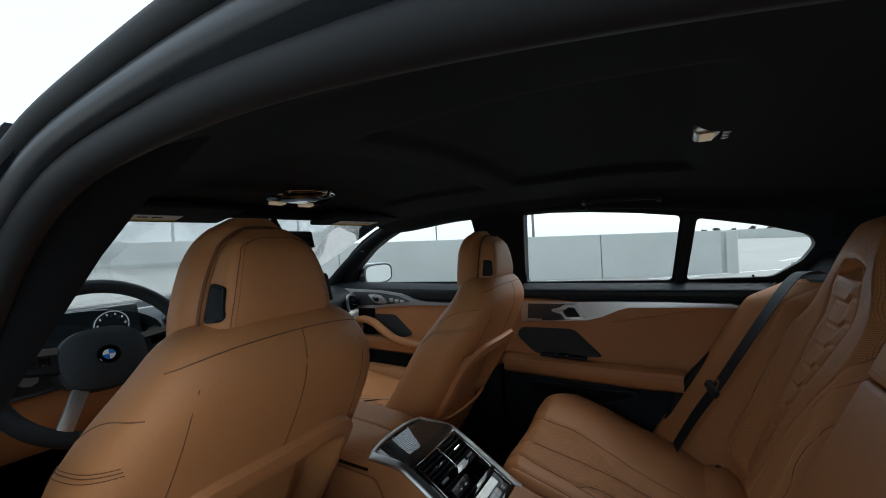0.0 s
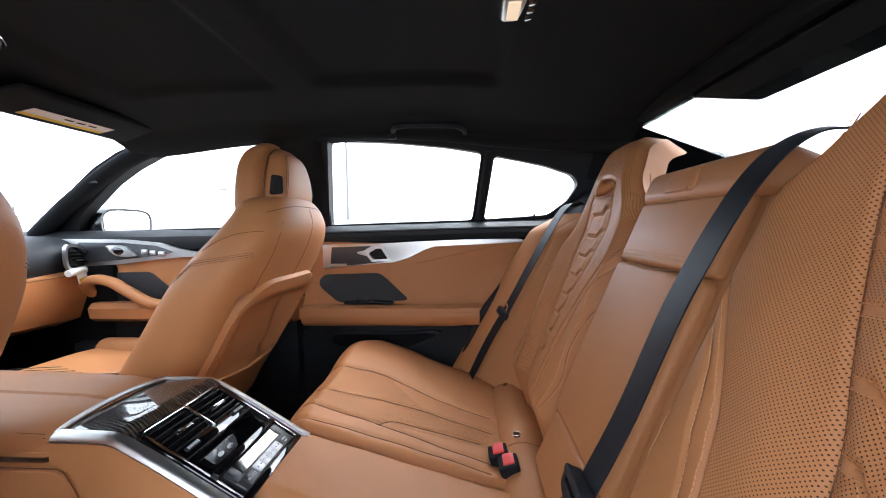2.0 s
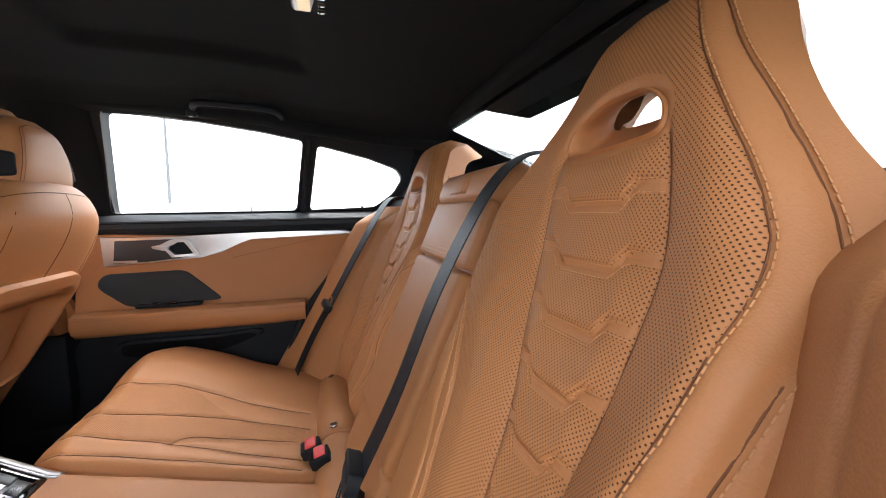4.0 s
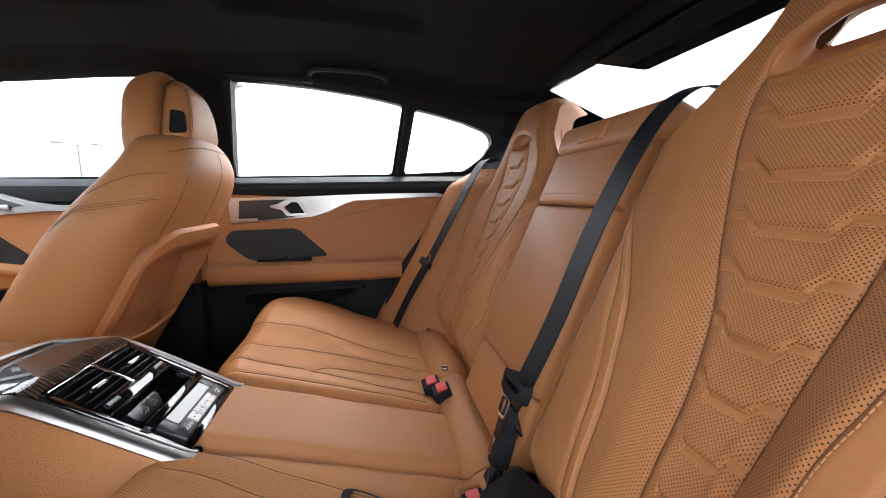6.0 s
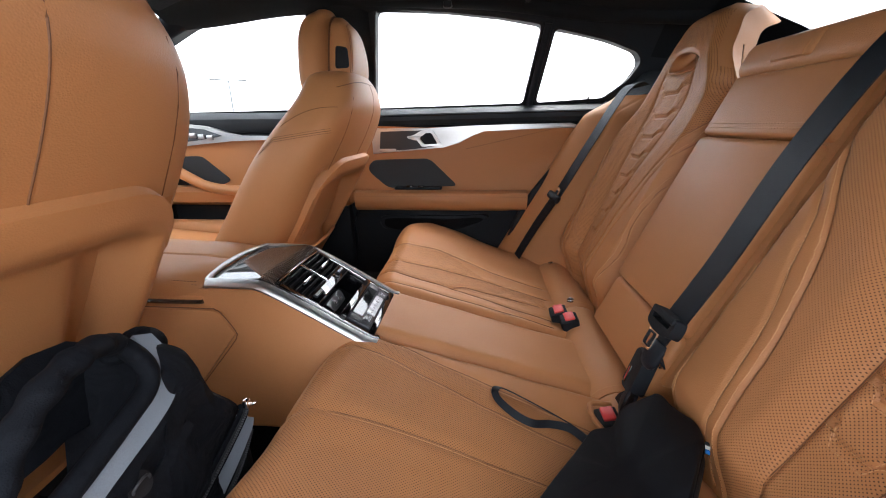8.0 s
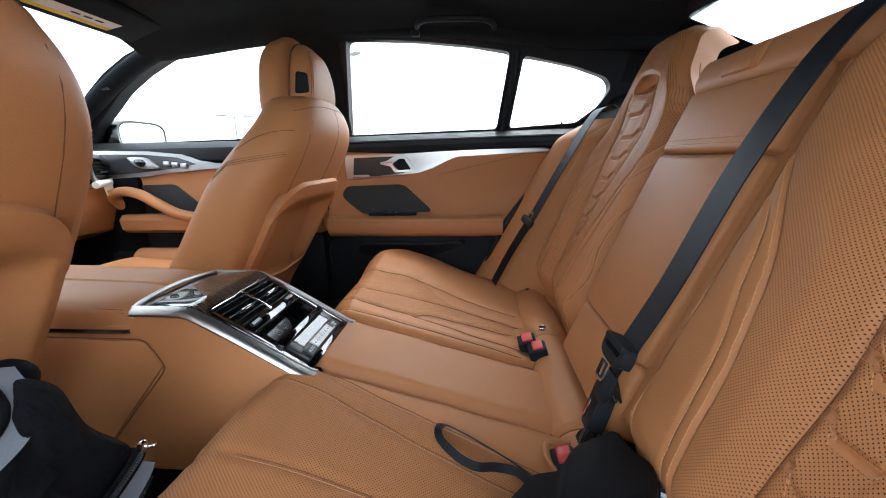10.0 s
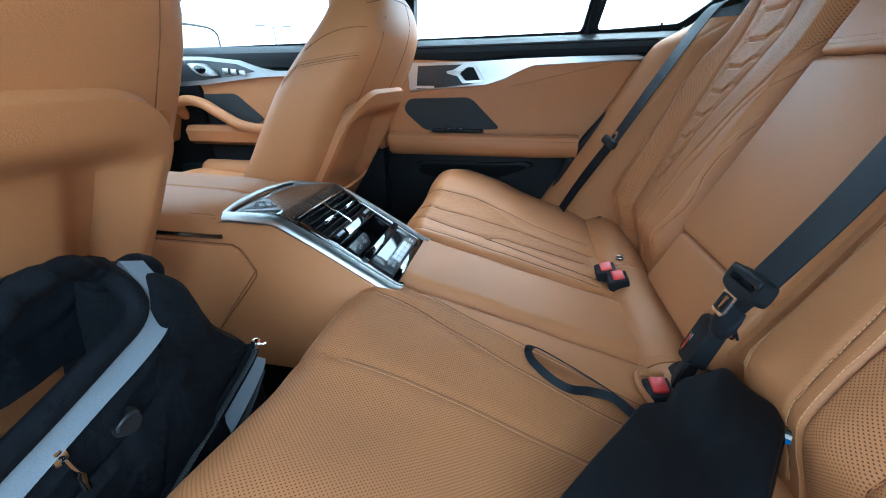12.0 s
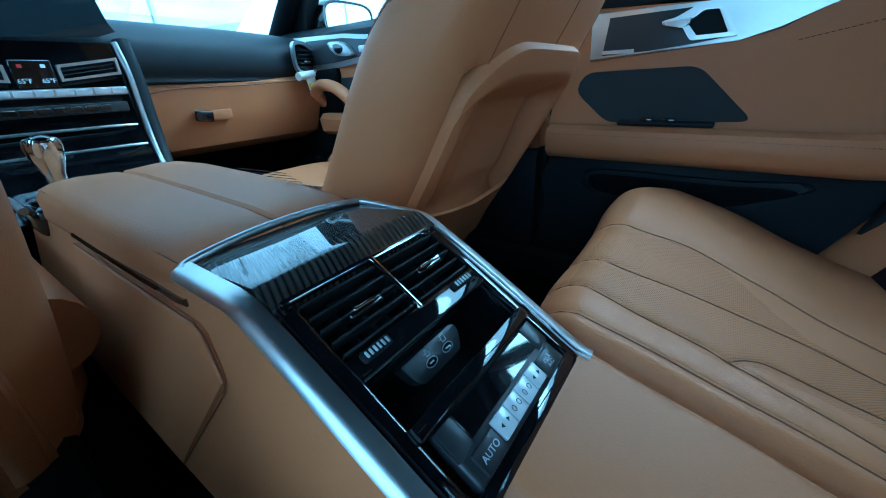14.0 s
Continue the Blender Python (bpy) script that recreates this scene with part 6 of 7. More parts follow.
for dx in (-0.009, 0.009):
    part("port", prism(rounded([(dx - 0.0052, -0.0005), (dx + 0.0052, -0.0005), (dx + 0.0052, 0.0048), (dx - 0.0052, 0.0048)], 0.0024, 4), up_, -0.002, 0.0006), gloss_black, usb)
    part("port_rim", tube([up_(dx + a, 0.00215 + b, 0.0008) for a, b in [(0.0054 * math.cos(f), 0.0029 * math.sin(f)) for f in [2 * math.pi * k / 18 for k in range(19)]]], 0.0004, 5), pale_print, usb)
    part("port_tongue", rbox(up_(dx, 0.00215, 0.0009), (0.0055, 0.0012, 0.0006), 0.0002, 1, UMX), pale_print, usb)
    part("port_symbol", tube([up_(dx + a, -0.0048 + b, 0.0005) for a, b in ((-0.0030, 0.0), (-0.0012, 0.0), (-0.0012, -0.0022), (0.0028, -0.0022), (0.0028, 0.0022), (-0.0012, 0.0022), (-0.0012, 0.0))], 0.00035, 5), pale_print, usb)
part("tray_floor", tilt_box(PX, 0.110, -0.046, (0.157, 0.045, 0.003), 0.001, 1), carpet_mat, con)
# Climate control unit at the foot of the slope.
cc = thing("climate_panel", "rear climate control with bright keys and grey buttons", "control panel", slope(0, 0.16, -0.01))
CX = -0.003
part("bezel", tilt_box(CX, 0.164, -0.004, (0.146, 0.046, 0.012), 0.004, 3), dark_metal, cc)
part("display", tilt_box(CX, 0.1530, 0.0024, (0.108, 0.020, 0.002), 0.0008, 1), gloss_black, cc, "glossy black display")
for k in range(4):
    x = CX - 0.0273 + 0.0182 * k
    key = part("key", tilt_box(x, 0.1740, 0.0036, (0.0174, 0.0165, 0.004), 0.0012, 2), key_white, cc, "bright silver rocker key")
    for dd in (-1, 1):
        if k in (0, 3):
            arrow = [(0.0016, 0), (-0.0012, 0.0018), (-0.0012, -0.0018)]
            part("arrow", prism(arrow, lambda a, b, h, x=x, dd=dd: slope(x + 0.004 * dd + a * dd, 0.1740 + b, 0.0056 + h), 0.0, 0.0004), ink, key, smooth=False)
        else:
            part("symbol", tube([slope(x + 0.0038 * dd + 0.0018 * math.cos(f), 0.1740 + 0.0022 * math.sin(f), 0.0058) for f in [2 * math.pi * j0 / 10 for j0 in range(11)]], 0.0003, 4), ink, key)
for sgn, txt in ((-1, "AUTO"), (1, "MAX\nA/C")):
    bt = part("button", tilt_box(CX + sgn * 0.0510, 0.1765, 0.0022, (0.0265, 0.017, 0.005), 0.0015, 2), dark_metal, cc, "grey push button")
    words("lettering", txt, 0.0070 if sgn < 0 else 0.0052, Matrix.Translation(slope(CX + sgn * 0.0510, 0.1765, 0.0050)) @ SM, pale_print, bt)
    part("button", tilt_box(CX + sgn * 0.0635, 0.1540, 0.0014, (0.018, 0.024, 0.005), 0.0015, 2), dark_metal, cc)

# ---- dashboard ----
dash = thing("dashboard", "dark dashboard with tan lower half and bright vents", "dashboard", (0, 1.2, 0.5))
pad_line = [(v.x, v.y) for v in smooth_line([(1.62, 0.885, 0), (1.40, 0.915, 0), (1.22, 0.925, 0), (1.12, 0.912, 0), (1.066, 0.878, 0), (1.052, 0.835, 0), (1.064, 0.795, 0), (1.10, 0.775, 0), (1.40, 0.76, 0), (1.62, 0.76, 0)], 6)]
part("upper_pad", loft([[(x, y + 0.05 * (abs(x) / 0.72) ** 3, z - 0.012 * (abs(x) / 0.72) ** 2) for y, z in pad_line] for x in np.linspace(-0.72, 0.72, 25)]), black_leather, dash, "black grained leather dashboard top")
for sgn in (-1, 1):
    part("kick_panel", rbox((sgn * 0.735, 1.22, 0.50), (0.09, 0.50, 0.62), 0.02, 2), carpet_mat, dash)
part("glovebox", loft([[(x, y, z) for y, z in ((1.40, 0.79), (1.095, 0.788), (1.075, 0.775), (1.075, 0.70), (1.11, 0.615), (1.20, 0.585), (1.40, 0.58))] for x in (0.165, 0.2, 0.4, 0.6, 0.70)]), leather, dash, "tan leather glovebox")
part("seam", tube(smooth_line([(0.185, 1.078, 0.62), (0.183, 1.068, 0.72), (0.215, 1.068, 0.762), (0.45, 1.068, 0.768), (0.66, 1.072, 0.776)], 6), 0.0018, 6), seam_dark, dash)
part("glovebox_handle", rbox((0.303, 1.066, 0.697), (0.045, 0.014, 0.028), 0.005, 3, Matrix.Rotation(radians(8), 4, "Y")), gloss_black, dash, "glossy black glovebox latch")
part("handle_rim", rbox((0.303, 1.0598, 0.709), (0.043, 0.003, 0.003), 0.001, 1, Matrix.Rotation(radians(8), 4, "Y")), chrome, dash)
part("handle_hollow", rbox((0.352, 1.0735, 0.697), (0.06, 0.008, 0.026), 0.004, 2), leather, dash)
part("knee_panel", loft([[(x, y, z) for y, z in ((1.40, 0.79), (1.11, 0.78), (1.10, 0.70), (1.16, 0.60), (1.40, 0.58))] for x in (-0.70, -0.5, -0.3, -0.165)]), leather, dash, "tan leather lower dashboard")
part("footwell_trim", rbox((0, 1.42, 0.46), (1.40, 0.10, 0.36), 0.02, 1), carpet_mat, dash)
# Passenger-side vent with its bright frame.
for sgn in (1, -1):
    vo = [(0.600, 0.862), (0.618, 0.885), (0.665, 0.880), (0.702, 0.850), (0.706, 0.812), (0.690, 0.795), (0.612, 0.798)]
    V = lambda a, b, h, sgn=sgn: Vector((sgn * a, 1.062 - h + 0.25 * (a - 0.6), b))
    part("vent_frame", frame_prism(outline(vo, 4), outline(grown(vo, -0.010), 4), V, 0.0, 0.014), silver, dash, "satin silver vent frame")
    part("vent_hollow", prism(outline(grown(vo, -0.006), 4), V, -0.01, 0.001), gloss_black, dash)
    for k in range(5):
        part("vent_slat", rbox((sgn * 0.655, 1.067, 0.812 + 0.012 * k), (0.075 - 0.004 * k, 0.012, 0.0022), 0.0008, 1, Matrix.Rotation(radians(14 * sgn), 4, "Z")), black_plastic, dash)
    part("vent_tab", rbox((sgn * 0.655, 1.058, 0.828), (0.022, 0.008, 0.004), 0.001, 2), silver, dash)
tag = thing("paper_tag", "white paper tag with a yellow corner hanging from the vent", "tag", (0.65, 1.06, 0.78))
part("tag_roll", tube([(0.600, 1.045, 0.785), (0.665, 1.055, 0.792)], 0.012, 12), white_paper, tag)
part("tag_flap", rbox((0.648, 1.045, 0.765), (0.035, 0.002, 0.035), 0.0006, 1, Matrix.Rotation(radians(-12), 4, "Y")), white_paper, tag)
part("tag_corner", rbox((0.650, 1.0435, 0.757), (0.026, 0.002, 0.018), 0.0004, 1, Matrix.Rotation(radians(-12), 4, "Y")), yellow_paper, tag)

# Centre stack: screen, vents, keys and the selector.
stack = thing("centre_stack", "piano-black centre stack with screen, vents and keys", "control panel", (0, 1.05, 0.7))
part("stack_body", loft([[(sx * w, y, z) for sx in (-1, 1)] + [(sx * w, y + 0.14, z + 0.0) for sx in (1, -1)] for y, z, w in ((0.90, 0.56, 0.125), (0.98, 0.63, 0.135), (1.03, 0.72, 0.145), (1.045, 0.86, 0.15))]), gloss_black, stack)
part("screen", prism(outline([(-0.17, 0.872), (0.128, 0.872), (0.146, 0.90), (0.118, 0.972), (-0.05, 0.975), (-0.17, 0.972)], 2), lambda x, z, h: Vector((x, 1.035 - h + 0.12 * (z - 0.87), z)), -0.015, 0.006, 0.002), led_panel, stack, "dark touch screen")
for k, (x, z, w) in enumerate(((0.02, 0.957, 0.09), (-0.08, 0.935, 0.05), (-0.07, 0.905, 0.07))):
    part("screen_text", rbox((x, 1.0365, z), (w, 0.002, 0.0035), 0.0004, 1), print_glow, stack)
for sgn in (-1, 1):
    part("stack_edge", tube(smooth_line([(sgn * 0.150, 1.040, 0.862), (sgn * 0.153, 1.026, 0.80), (sgn * 0.150, 1.015, 0.70), (sgn * 0.142, 0.975, 0.62), (sgn * 0.132, 0.90, 0.57)], 6), 0.006, 10), silver, stack, "satin aluminium edge")
    part("stack_pad", tube(smooth_line([(sgn * 0.168, 1.06, 0.868), (sgn * 0.170, 1.045, 0.80), (sgn * 0.167, 1.035, 0.70), (sgn * 0.158, 1.0, 0.61), (sgn * 0.148, 0.92, 0.55)], 6), 0.016, 10), black_leather, stack)
    part("vent_frame", frame_prism([(sgn * a, b) for a, b in ((0.036, 0.818), (0.138, 0.832), (0.138, 0.800), (0.036, 0.788))], [(sgn * a, b) for a, b in ((0.041, 0.813), (0.133, 0.826), (0.133, 0.805), (0.041, 0.793))], lambda x, z, h: Vector((x, 1.028 - h, z)), 0.0, 0.010), silver, stack)
    for k in range(2):
        part("vent_slat", rbox((sgn * 0.087, 1.022, 0.806 + 0.008 * k), (0.088, 0.006, 0.0016), 0.0005, 1, Matrix.Rotation(radians(-8 * sgn), 4, "Y")), dark_metal, stack)
part("climate_display", rbox((0, 1.018, 0.802), (0.060, 0.004, 0.050), 0.002, 1), gloss_black, stack)
for sgn in (-1, 1):
    words("temperature", "65\u00b0F", 0.011, Matrix.Translation((sgn * 0.017, 1.0152, 0.790)) @ Matrix.Rotation(radians(90), 4, "X"), print_glow, stack, "lit temperature reading")
    part("warning_symbol", rbox((sgn * 0.016, 1.0152, 0.816), (0.007, 0.0006, 0.006), 0.0002, 1), red_plastic if sgn < 0 else print_glow, stack)
part("key_strip", rbox((0, 1.012, 0.768), (0.27, 0.008, 0.016), 0.002, 2), silver, stack, "row of bright keys")
for k in range(9):
    part("key", rbox((-0.12 + 0.03 * k, 1.0075, 0.768), (0.027, 0.003, 0.012), 0.001, 1), key_white, stack)
part("radio_strip", rbox((0, 1.004, 0.737), (0.25, 0.008, 0.020), 0.003, 2), dark_metal, stack)
for k in range(8):
    part("preset_key", rbox((-0.084 + 0.024 * k, 0.9995, 0.737), (0.020, 0.003, 0.010), 0.001, 1), gloss_black, stack)
part("volume_knob", disc((-0.112, 0.995, 0.737), 0.013, 0.02, (0, -1, 0.2)), chrome, stack)
for z, y in ((0.700, 0.995), (0.660, 0.975)):
    part("shelf_edge", tube([(-0.13, y + 0.012, z - 0.002), (-0.09, y, z), (0.09, y, z), (0.13, y + 0.012, z - 0.002)], 0.0028, 8), silver, stack)
tun = thing("selector_console", "front console with chrome gear selector", "car console", (0, 0.85, 0.5))
part("deck", rbox((0, 0.845, 0.585), (0.24, 0.17, 0.05), 0.015, 3), gloss_black, tun)
for sgn in (-1, 1):
    part("deck_edge", tube(smooth_line([(sgn * 0.125, 0.77, 0.608), (sgn * 0.128, 0.84, 0.615), (sgn * 0.130, 0.92, 0.605)], 5), 0.006, 8), silver, tun)
sel = part("selector", loft([[(-0.062 + w * math.cos(f), 0.84 + 0.8 * w * math.sin(f), z) for f in [2 * math.pi * k / 20 for k in range(20)]] for z, w in ((0.605, 0.018), (0.625, 0.013), (0.645, 0.014), (0.668, 0.022), (0.690, 0.026), (0.702, 0.022), (0.706, 0.010))]), chrome, tun, "chrome gear selector with a black top")
part("selector_cap", ball((-0.062, 0.835, 0.698), (0.034, 0.030, 0.022)), gloss_black, sel)
part("selector_stem", disc((-0.062, 0.84, 0.607), 0.03, 0.008), black_leather, tun)
words("selector_mark", "P", 0.010, Matrix.Translation((-0.062, 0.8185, 0.690)) @ Matrix.Rotation(radians(80), 4, "X"), print_glow, tun)

# ---- steering wheel and instruments ----
wheel = thing("steering_wheel", "black leather steering wheel with silver spokes", "steering wheel", (-0.415, 0.80, 0.89))
WC = Vector((-0.415, 0.80, 0.89))
WM = Matrix.Translation(WC) @ Matrix.Rotation(radians(-68), 4, "X").inverted()


def wh(x, y, z=0.0):
    return WM @ Vector((x, y, z))


part("rim", tube([wh(0.178 * math.cos(f), 0.178 * math.sin(f) * (0.97 if math.sin(f) < 0 else 1)) for f in [2 * math.pi * k / 60 for k in range(61)]], 0.017, 14), black_leather, wheel, "thick black leather rim")
part("hub", loft([[wh(w * abs(math.cos(f)) ** 0.75 * (1 if math.cos(f) > 0 else -1), 0.9 * w * abs(math.sin(f)) ** 0.75 * (1 if math.sin(f) > 0 else -1), z) for f in [2 * math.pi * k / 32 for k in range(32)]] for z, w in ((-0.02, 0.075), (0.0, 0.082), (0.018, 0.078), (0.028, 0.06), (0.03, 0.02))]), black_leather, wheel, "black airbag cover")
emb = part("badge", disc(wh(0, 0, 0.0315), 0.022, 0.004, WM.to_3x3() @ Vector((0, 0, 1)), 32), chrome, wheel, "round badge")
part("badge_field", disc(wh(0, 0, 0.0335), 0.019, 0.002, WM.to_3x3() @ Vector((0, 0, 1)), 32), gloss_black, emb)
for a0 in (0, math.pi):
    fan = [(0, 0)] + [(0.0115 * math.cos(a0 + math.pi / 2 * k / 8), 0.0115 * math.sin(a0 + math.pi / 2 * k / 8)) for k in range(9)]
    part("badge_quarter", prism(fan, lambda a, b, h: wh(a, b, 0.0345 + h), 0, 0.0006), blue_enamel, emb, smooth=False)
    fan = [(0, 0)] + [(0.0115 * math.cos(a0 + math.pi / 2 * (1 + k / 8)), 0.0115 * math.sin(a0 + math.pi / 2 * (1 + k / 8))) for k in range(9)]
    part("badge_quarter", prism(fan, lambda a, b, h: wh(a, b, 0.0345 + h), 0, 0.0006), white_paper, emb, smooth=False)
for sgn in (-1, 1):
    sp = part("spoke", prism([(sgn * 0.06, 0.035), (sgn * 0.168, 0.045), (sgn * 0.170, 0.005), (sgn * 0.06, -0.02)], lambda a, b, h: wh(a, b, h), -0.006, 0.014, 0.004), black_plastic, wheel)
    part("spoke_trim", prism([(sgn * 0.075, 0.040), (sgn * 0.160, 0.048), (sgn * 0.162, 0.036), (sgn * 0.078, 0.026)], lambda a, b, h: wh(a, b, h), 0.010, 0.018, 0.002), silver, sp)
    for k in range(4):
        part("spoke_key", prism([(sgn * (0.09 + 0.018 * k), 0.022), (sgn * (0.105 + 0.018 * k), 0.024), (sgn * (0.105 + 0.018 * k), 0.006), (sgn * (0.09 + 0.018 * k), 0.004)], lambda a, b, h: wh(a, b, h), 0.012, 0.017, 0.001), gloss_black, sp)
    low = part("lower_spoke", prism([(sgn * 0.030, -0.052), (sgn * 0.058, -0.045), (sgn * 0.105, -0.138), (sgn * 0.080, -0.152)], lambda a, b, h: wh(a, b, h), -0.006, 0.010, 0.004), silver, wheel, "satin silver lower spoke")
    part("shift_paddle", prism(outline([(sgn * 0.10, 0.05), (sgn * 0.13, 0.055), (sgn * 0.135, -0.01), (sgn * 0.105, -0.015)], 3), lambda a, b, h: wh(a, b, -0.03 + h), 0, 0.005), silver, wheel)
part("column", tube([wh(0, 0, -0.01), wh(0, 0.02, -0.2)], 0.05, 16), black_plastic, wheel)
clus = thing("instrument_cluster", "dark digital instrument cluster under a hood", "instrument panel", (-0.415, 1.02, 0.92))
part("hood", loft([[(-0.415 + 0.20 * math.cos(f), y, 0.90 + 0.085 * math.sin(f) * k) for f in [math.pi * j / 16 for j in range(17)]] for y, k in ((1.0, 1.0), (1.05, 1.0), (1.2, 0.6))], cap=False, close=False), black_leather, clus)
part("display", rbox((-0.415, 1.06, 0.93), (0.33, 0.01, 0.11), 0.01, 2, Matrix.Rotation(radians(-15), 4, "X")), led_panel, clus, "dark digital display")
for sgn in (-1, 1):
    part("dial", tube([(-0.415 + sgn * 0.095 + 0.04 * math.cos(f), 1.0515, 0.93 + 0.04 * math.sin(f)) for f in np.linspace(-0.6, 3.8, 26)], 0.0016, 6), print_glow, clus, "glowing dial arc")
    for k in range(8):
        f = -0.5 + 4.2 * k / 7
        part("dial_mark", rbox((-0.415 + sgn * 0.095 + 0.032 * math.cos(f), 1.0515, 0.93 + 0.032 * math.sin(f)), (0.004, 0.001, 0.006), 0, 1), print_glow, clus, smooth=False)

# ---- overhead things ----
for x0, x1, yy, nm in ((0.16, 0.56, 0.69, "sun_visor"), (-0.56, -0.16, 0.69, "sun_visor")):
    vz = thing(nm, "folded charcoal sun visor with a warning label", "sun visor", ((x0 + x1) / 2, yy, 1.22), group="sun visors")
    part("blade", rbox(((x0 + x1) / 2, yy, 1.225), (x1 - x0, 0.15, 0.018), 0.007, 3, Matrix.Rotation(radians(-9), 4, "X")), headliner_cloth, vz)
    lab = part("label", rbox(((x0 + x1) / 2 - 0.02, yy + 0.022, 1.2115), (0.20, 0.050, 0.0016), 0.0004, 1, Matrix.Rotation(radians(-9), 4, "X")), white_paper, vz, "white and yellow warning label")
    part("label_band", rbox(((x0 + x1) / 2 - 0.02, yy + 0.038, 1.2083), (0.20, 0.014, 0.0012), 0, 1, Matrix.Rotation(radians(-9), 4, "X")), yellow_paper, lab, smooth=False)
    for k in range(3):
        part("label_print", rbox(((x0 + x1) / 2 + 0.03 * k - 0.03, yy + 0.012, 1.2118), (0.02, 0.006, 0.0012), 0, 1, Matrix.Rotation(radians(-9), 4, "X")), ink, lab, smooth=False)
    part("hinge", tube([(x0 + 0.02 if x0 > 0 else x1 - 0.02, yy + 0.06, 1.222), (x1 - 0.02 if x0 > 0 else x0 + 0.02, yy + 0.06, 1.222)], 0.006, 8), black_plastic, vz)
ohc = thing("overhead_console", "glossy black overhead console with two amber-lit lamps", "ceiling lamp", (0, 0.60, 1.25))
part("housing", loft([[(w * abs(math.cos(f)) ** 0.7 * (1 if math.cos(f) > 0 else -1), 0.60 + l * math.sin(f), z - 0.10 * l * math.sin(f)) for f in [2 * math.pi * k / 32 for k in range(32)]] for z, w, l in ((1.280, 0.100, 0.082), (1.268, 0.096, 0.078), (1.262, 0.08, 0.06), (1.260, 0.03, 0.02))]), gloss_black, ohc)
part("rim", tube([(0.101 * abs(math.cos(f)) ** 0.7 * (1 if math.cos(f) > 0 else -1), 0.60 + 0.083 * math.sin(f), 1.274 - 0.0083 * math.sin(f)) for f in [2 * math.pi * k / 40 for k in range(41)]], 0.0018, 6), chrome, ohc)
for sgn in (-1, 1):
    part("map_lamp", rbox((sgn * 0.050, 0.640, 1.258), (0.045, 0.026, 0.010), 0.004, 2, Matrix.Rotation(radians(-6), 4, "X")), lamp_lit, ohc, "amber map lamp lens")
rvm = thing("inside_mirror", "frameless inside mirror below the header", "mirror", (0, 0.70, 1.16))
part("mirror_body", rbox((0, 0.70, 1.150), (0.23, 0.022, 0.060), 0.010, 3, Matrix.Rotation(radians(-12), 4, "X")), gloss_black, rvm)
part("mirror_glass", rbox((0, 0.6885, 1.150), (0.222, 0.002, 0.053), 0.0008, 1, Matrix.Rotation(radians(-12), 4, "X")), mirror_glass, rvm)
part("stalk", tube([(0, 0.705, 1.17), (0, 0.74, 1.215)], 0.012, 10), black_plastic, rvm)
dome = thing("dome_lamp", "chrome-framed reading lamp in the headliner", "ceiling lamp", (0.06, -0.405, 1.27))
part("bezel", rbox((0.05, -0.405, 1.283), (0.076, 0.056, 0.022), 0.008, 3), silver, dome)
part("lens", rbox((0.05, -0.397, 1.2715), (0.052, 0.020, 0.004), 0.0015, 2), lamp_lit, dome, "lit reading lamp lens")
for k in range(3):
    part("lamp_switch", rbox((0.028 + 0.022 * k, -0.424, 1.2715), (0.017, 0.012, 0.005), 0.0015, 2), gloss_black, dome)
grab = thing("grab_handle", "charcoal folding grab handle over the rear door", "grab handle", (0.58, -0.20, 1.21))
part("grip", tube(smooth_line([(0.588, -0.090, 1.222), (0.562, -0.096, 1.224), (0.538, -0.112, 1.224), (0.530, -0.140, 1.224), (0.530, -0.200, 1.223), (0.532, -0.262, 1.221), (0.542, -0.292, 1.219), (0.566, -0.308, 1.216), (0.592, -0.313, 1.210)], 6), 0.0085, 12), black_plastic, grab)
for y in (-0.085, -0.312):
    part("bracket", rbox((0.592, y, 1.212), (0.022, 0.026, 0.024), 0.006, 3), black_plastic, grab)
hook = thing("coat_hook", "small grey coat hook above the front window", "hook", (0.58, 0.50, 1.23))
part("hook", rbox((0.578, 0.50, 1.222), (0.02, 0.035, 0.014), 0.004, 3), dark_metal, hook)
for y, x, z in ((0.98, 0.665, 1.105),):
    ab = thing("airbag_badge", "small grey plate on the windscreen pillar", "plate", (x, y, z))
    part("plate", rbox((x - 0.028, y - 0.01, z - 0.004), (0.008, 0.03, 0.012), 0.003, 2), dark_metal, ab)

# ---- the bags ----
bag = thing("backpack", "crumpled black nylon backpack with blue-grey stripes and zips", "backpack", (-0.42, 0.13, 0.25))
BAG = rounded([(-0.350, 0.682), (-0.327, 0.662), (-0.324, 0.640), (-0.303, 0.582), (-0.279, 0.552), (-0.269, 0.500), (-0.262, 0.40), (-0.262, 0.262), (-0.62, 0.262), (-0.63, 0.580), (-0.50, 0.608), (-0.455, 0.618), (-0.40, 0.630), (-0.374, 0.645), (-0.366, 0.672)], 0.014, 4)


def crumple(a, b):
    return 0.0045 * math.sin(a * 55 + b * 38) + 0.0035 * math.sin(a * 23 - b * 71 + 1) + 0.002 * math.sin(a * 130 + b * 40)



def depth_at(y):
    """How far the open mouth sinks between the bag's front wall and its back panel."""
    return 0.13 * float(sm(np.array(y), 0.135, 0.165)) * (1 - 0.45 * float(sm(np.array(y), 0.200, 0.225)))


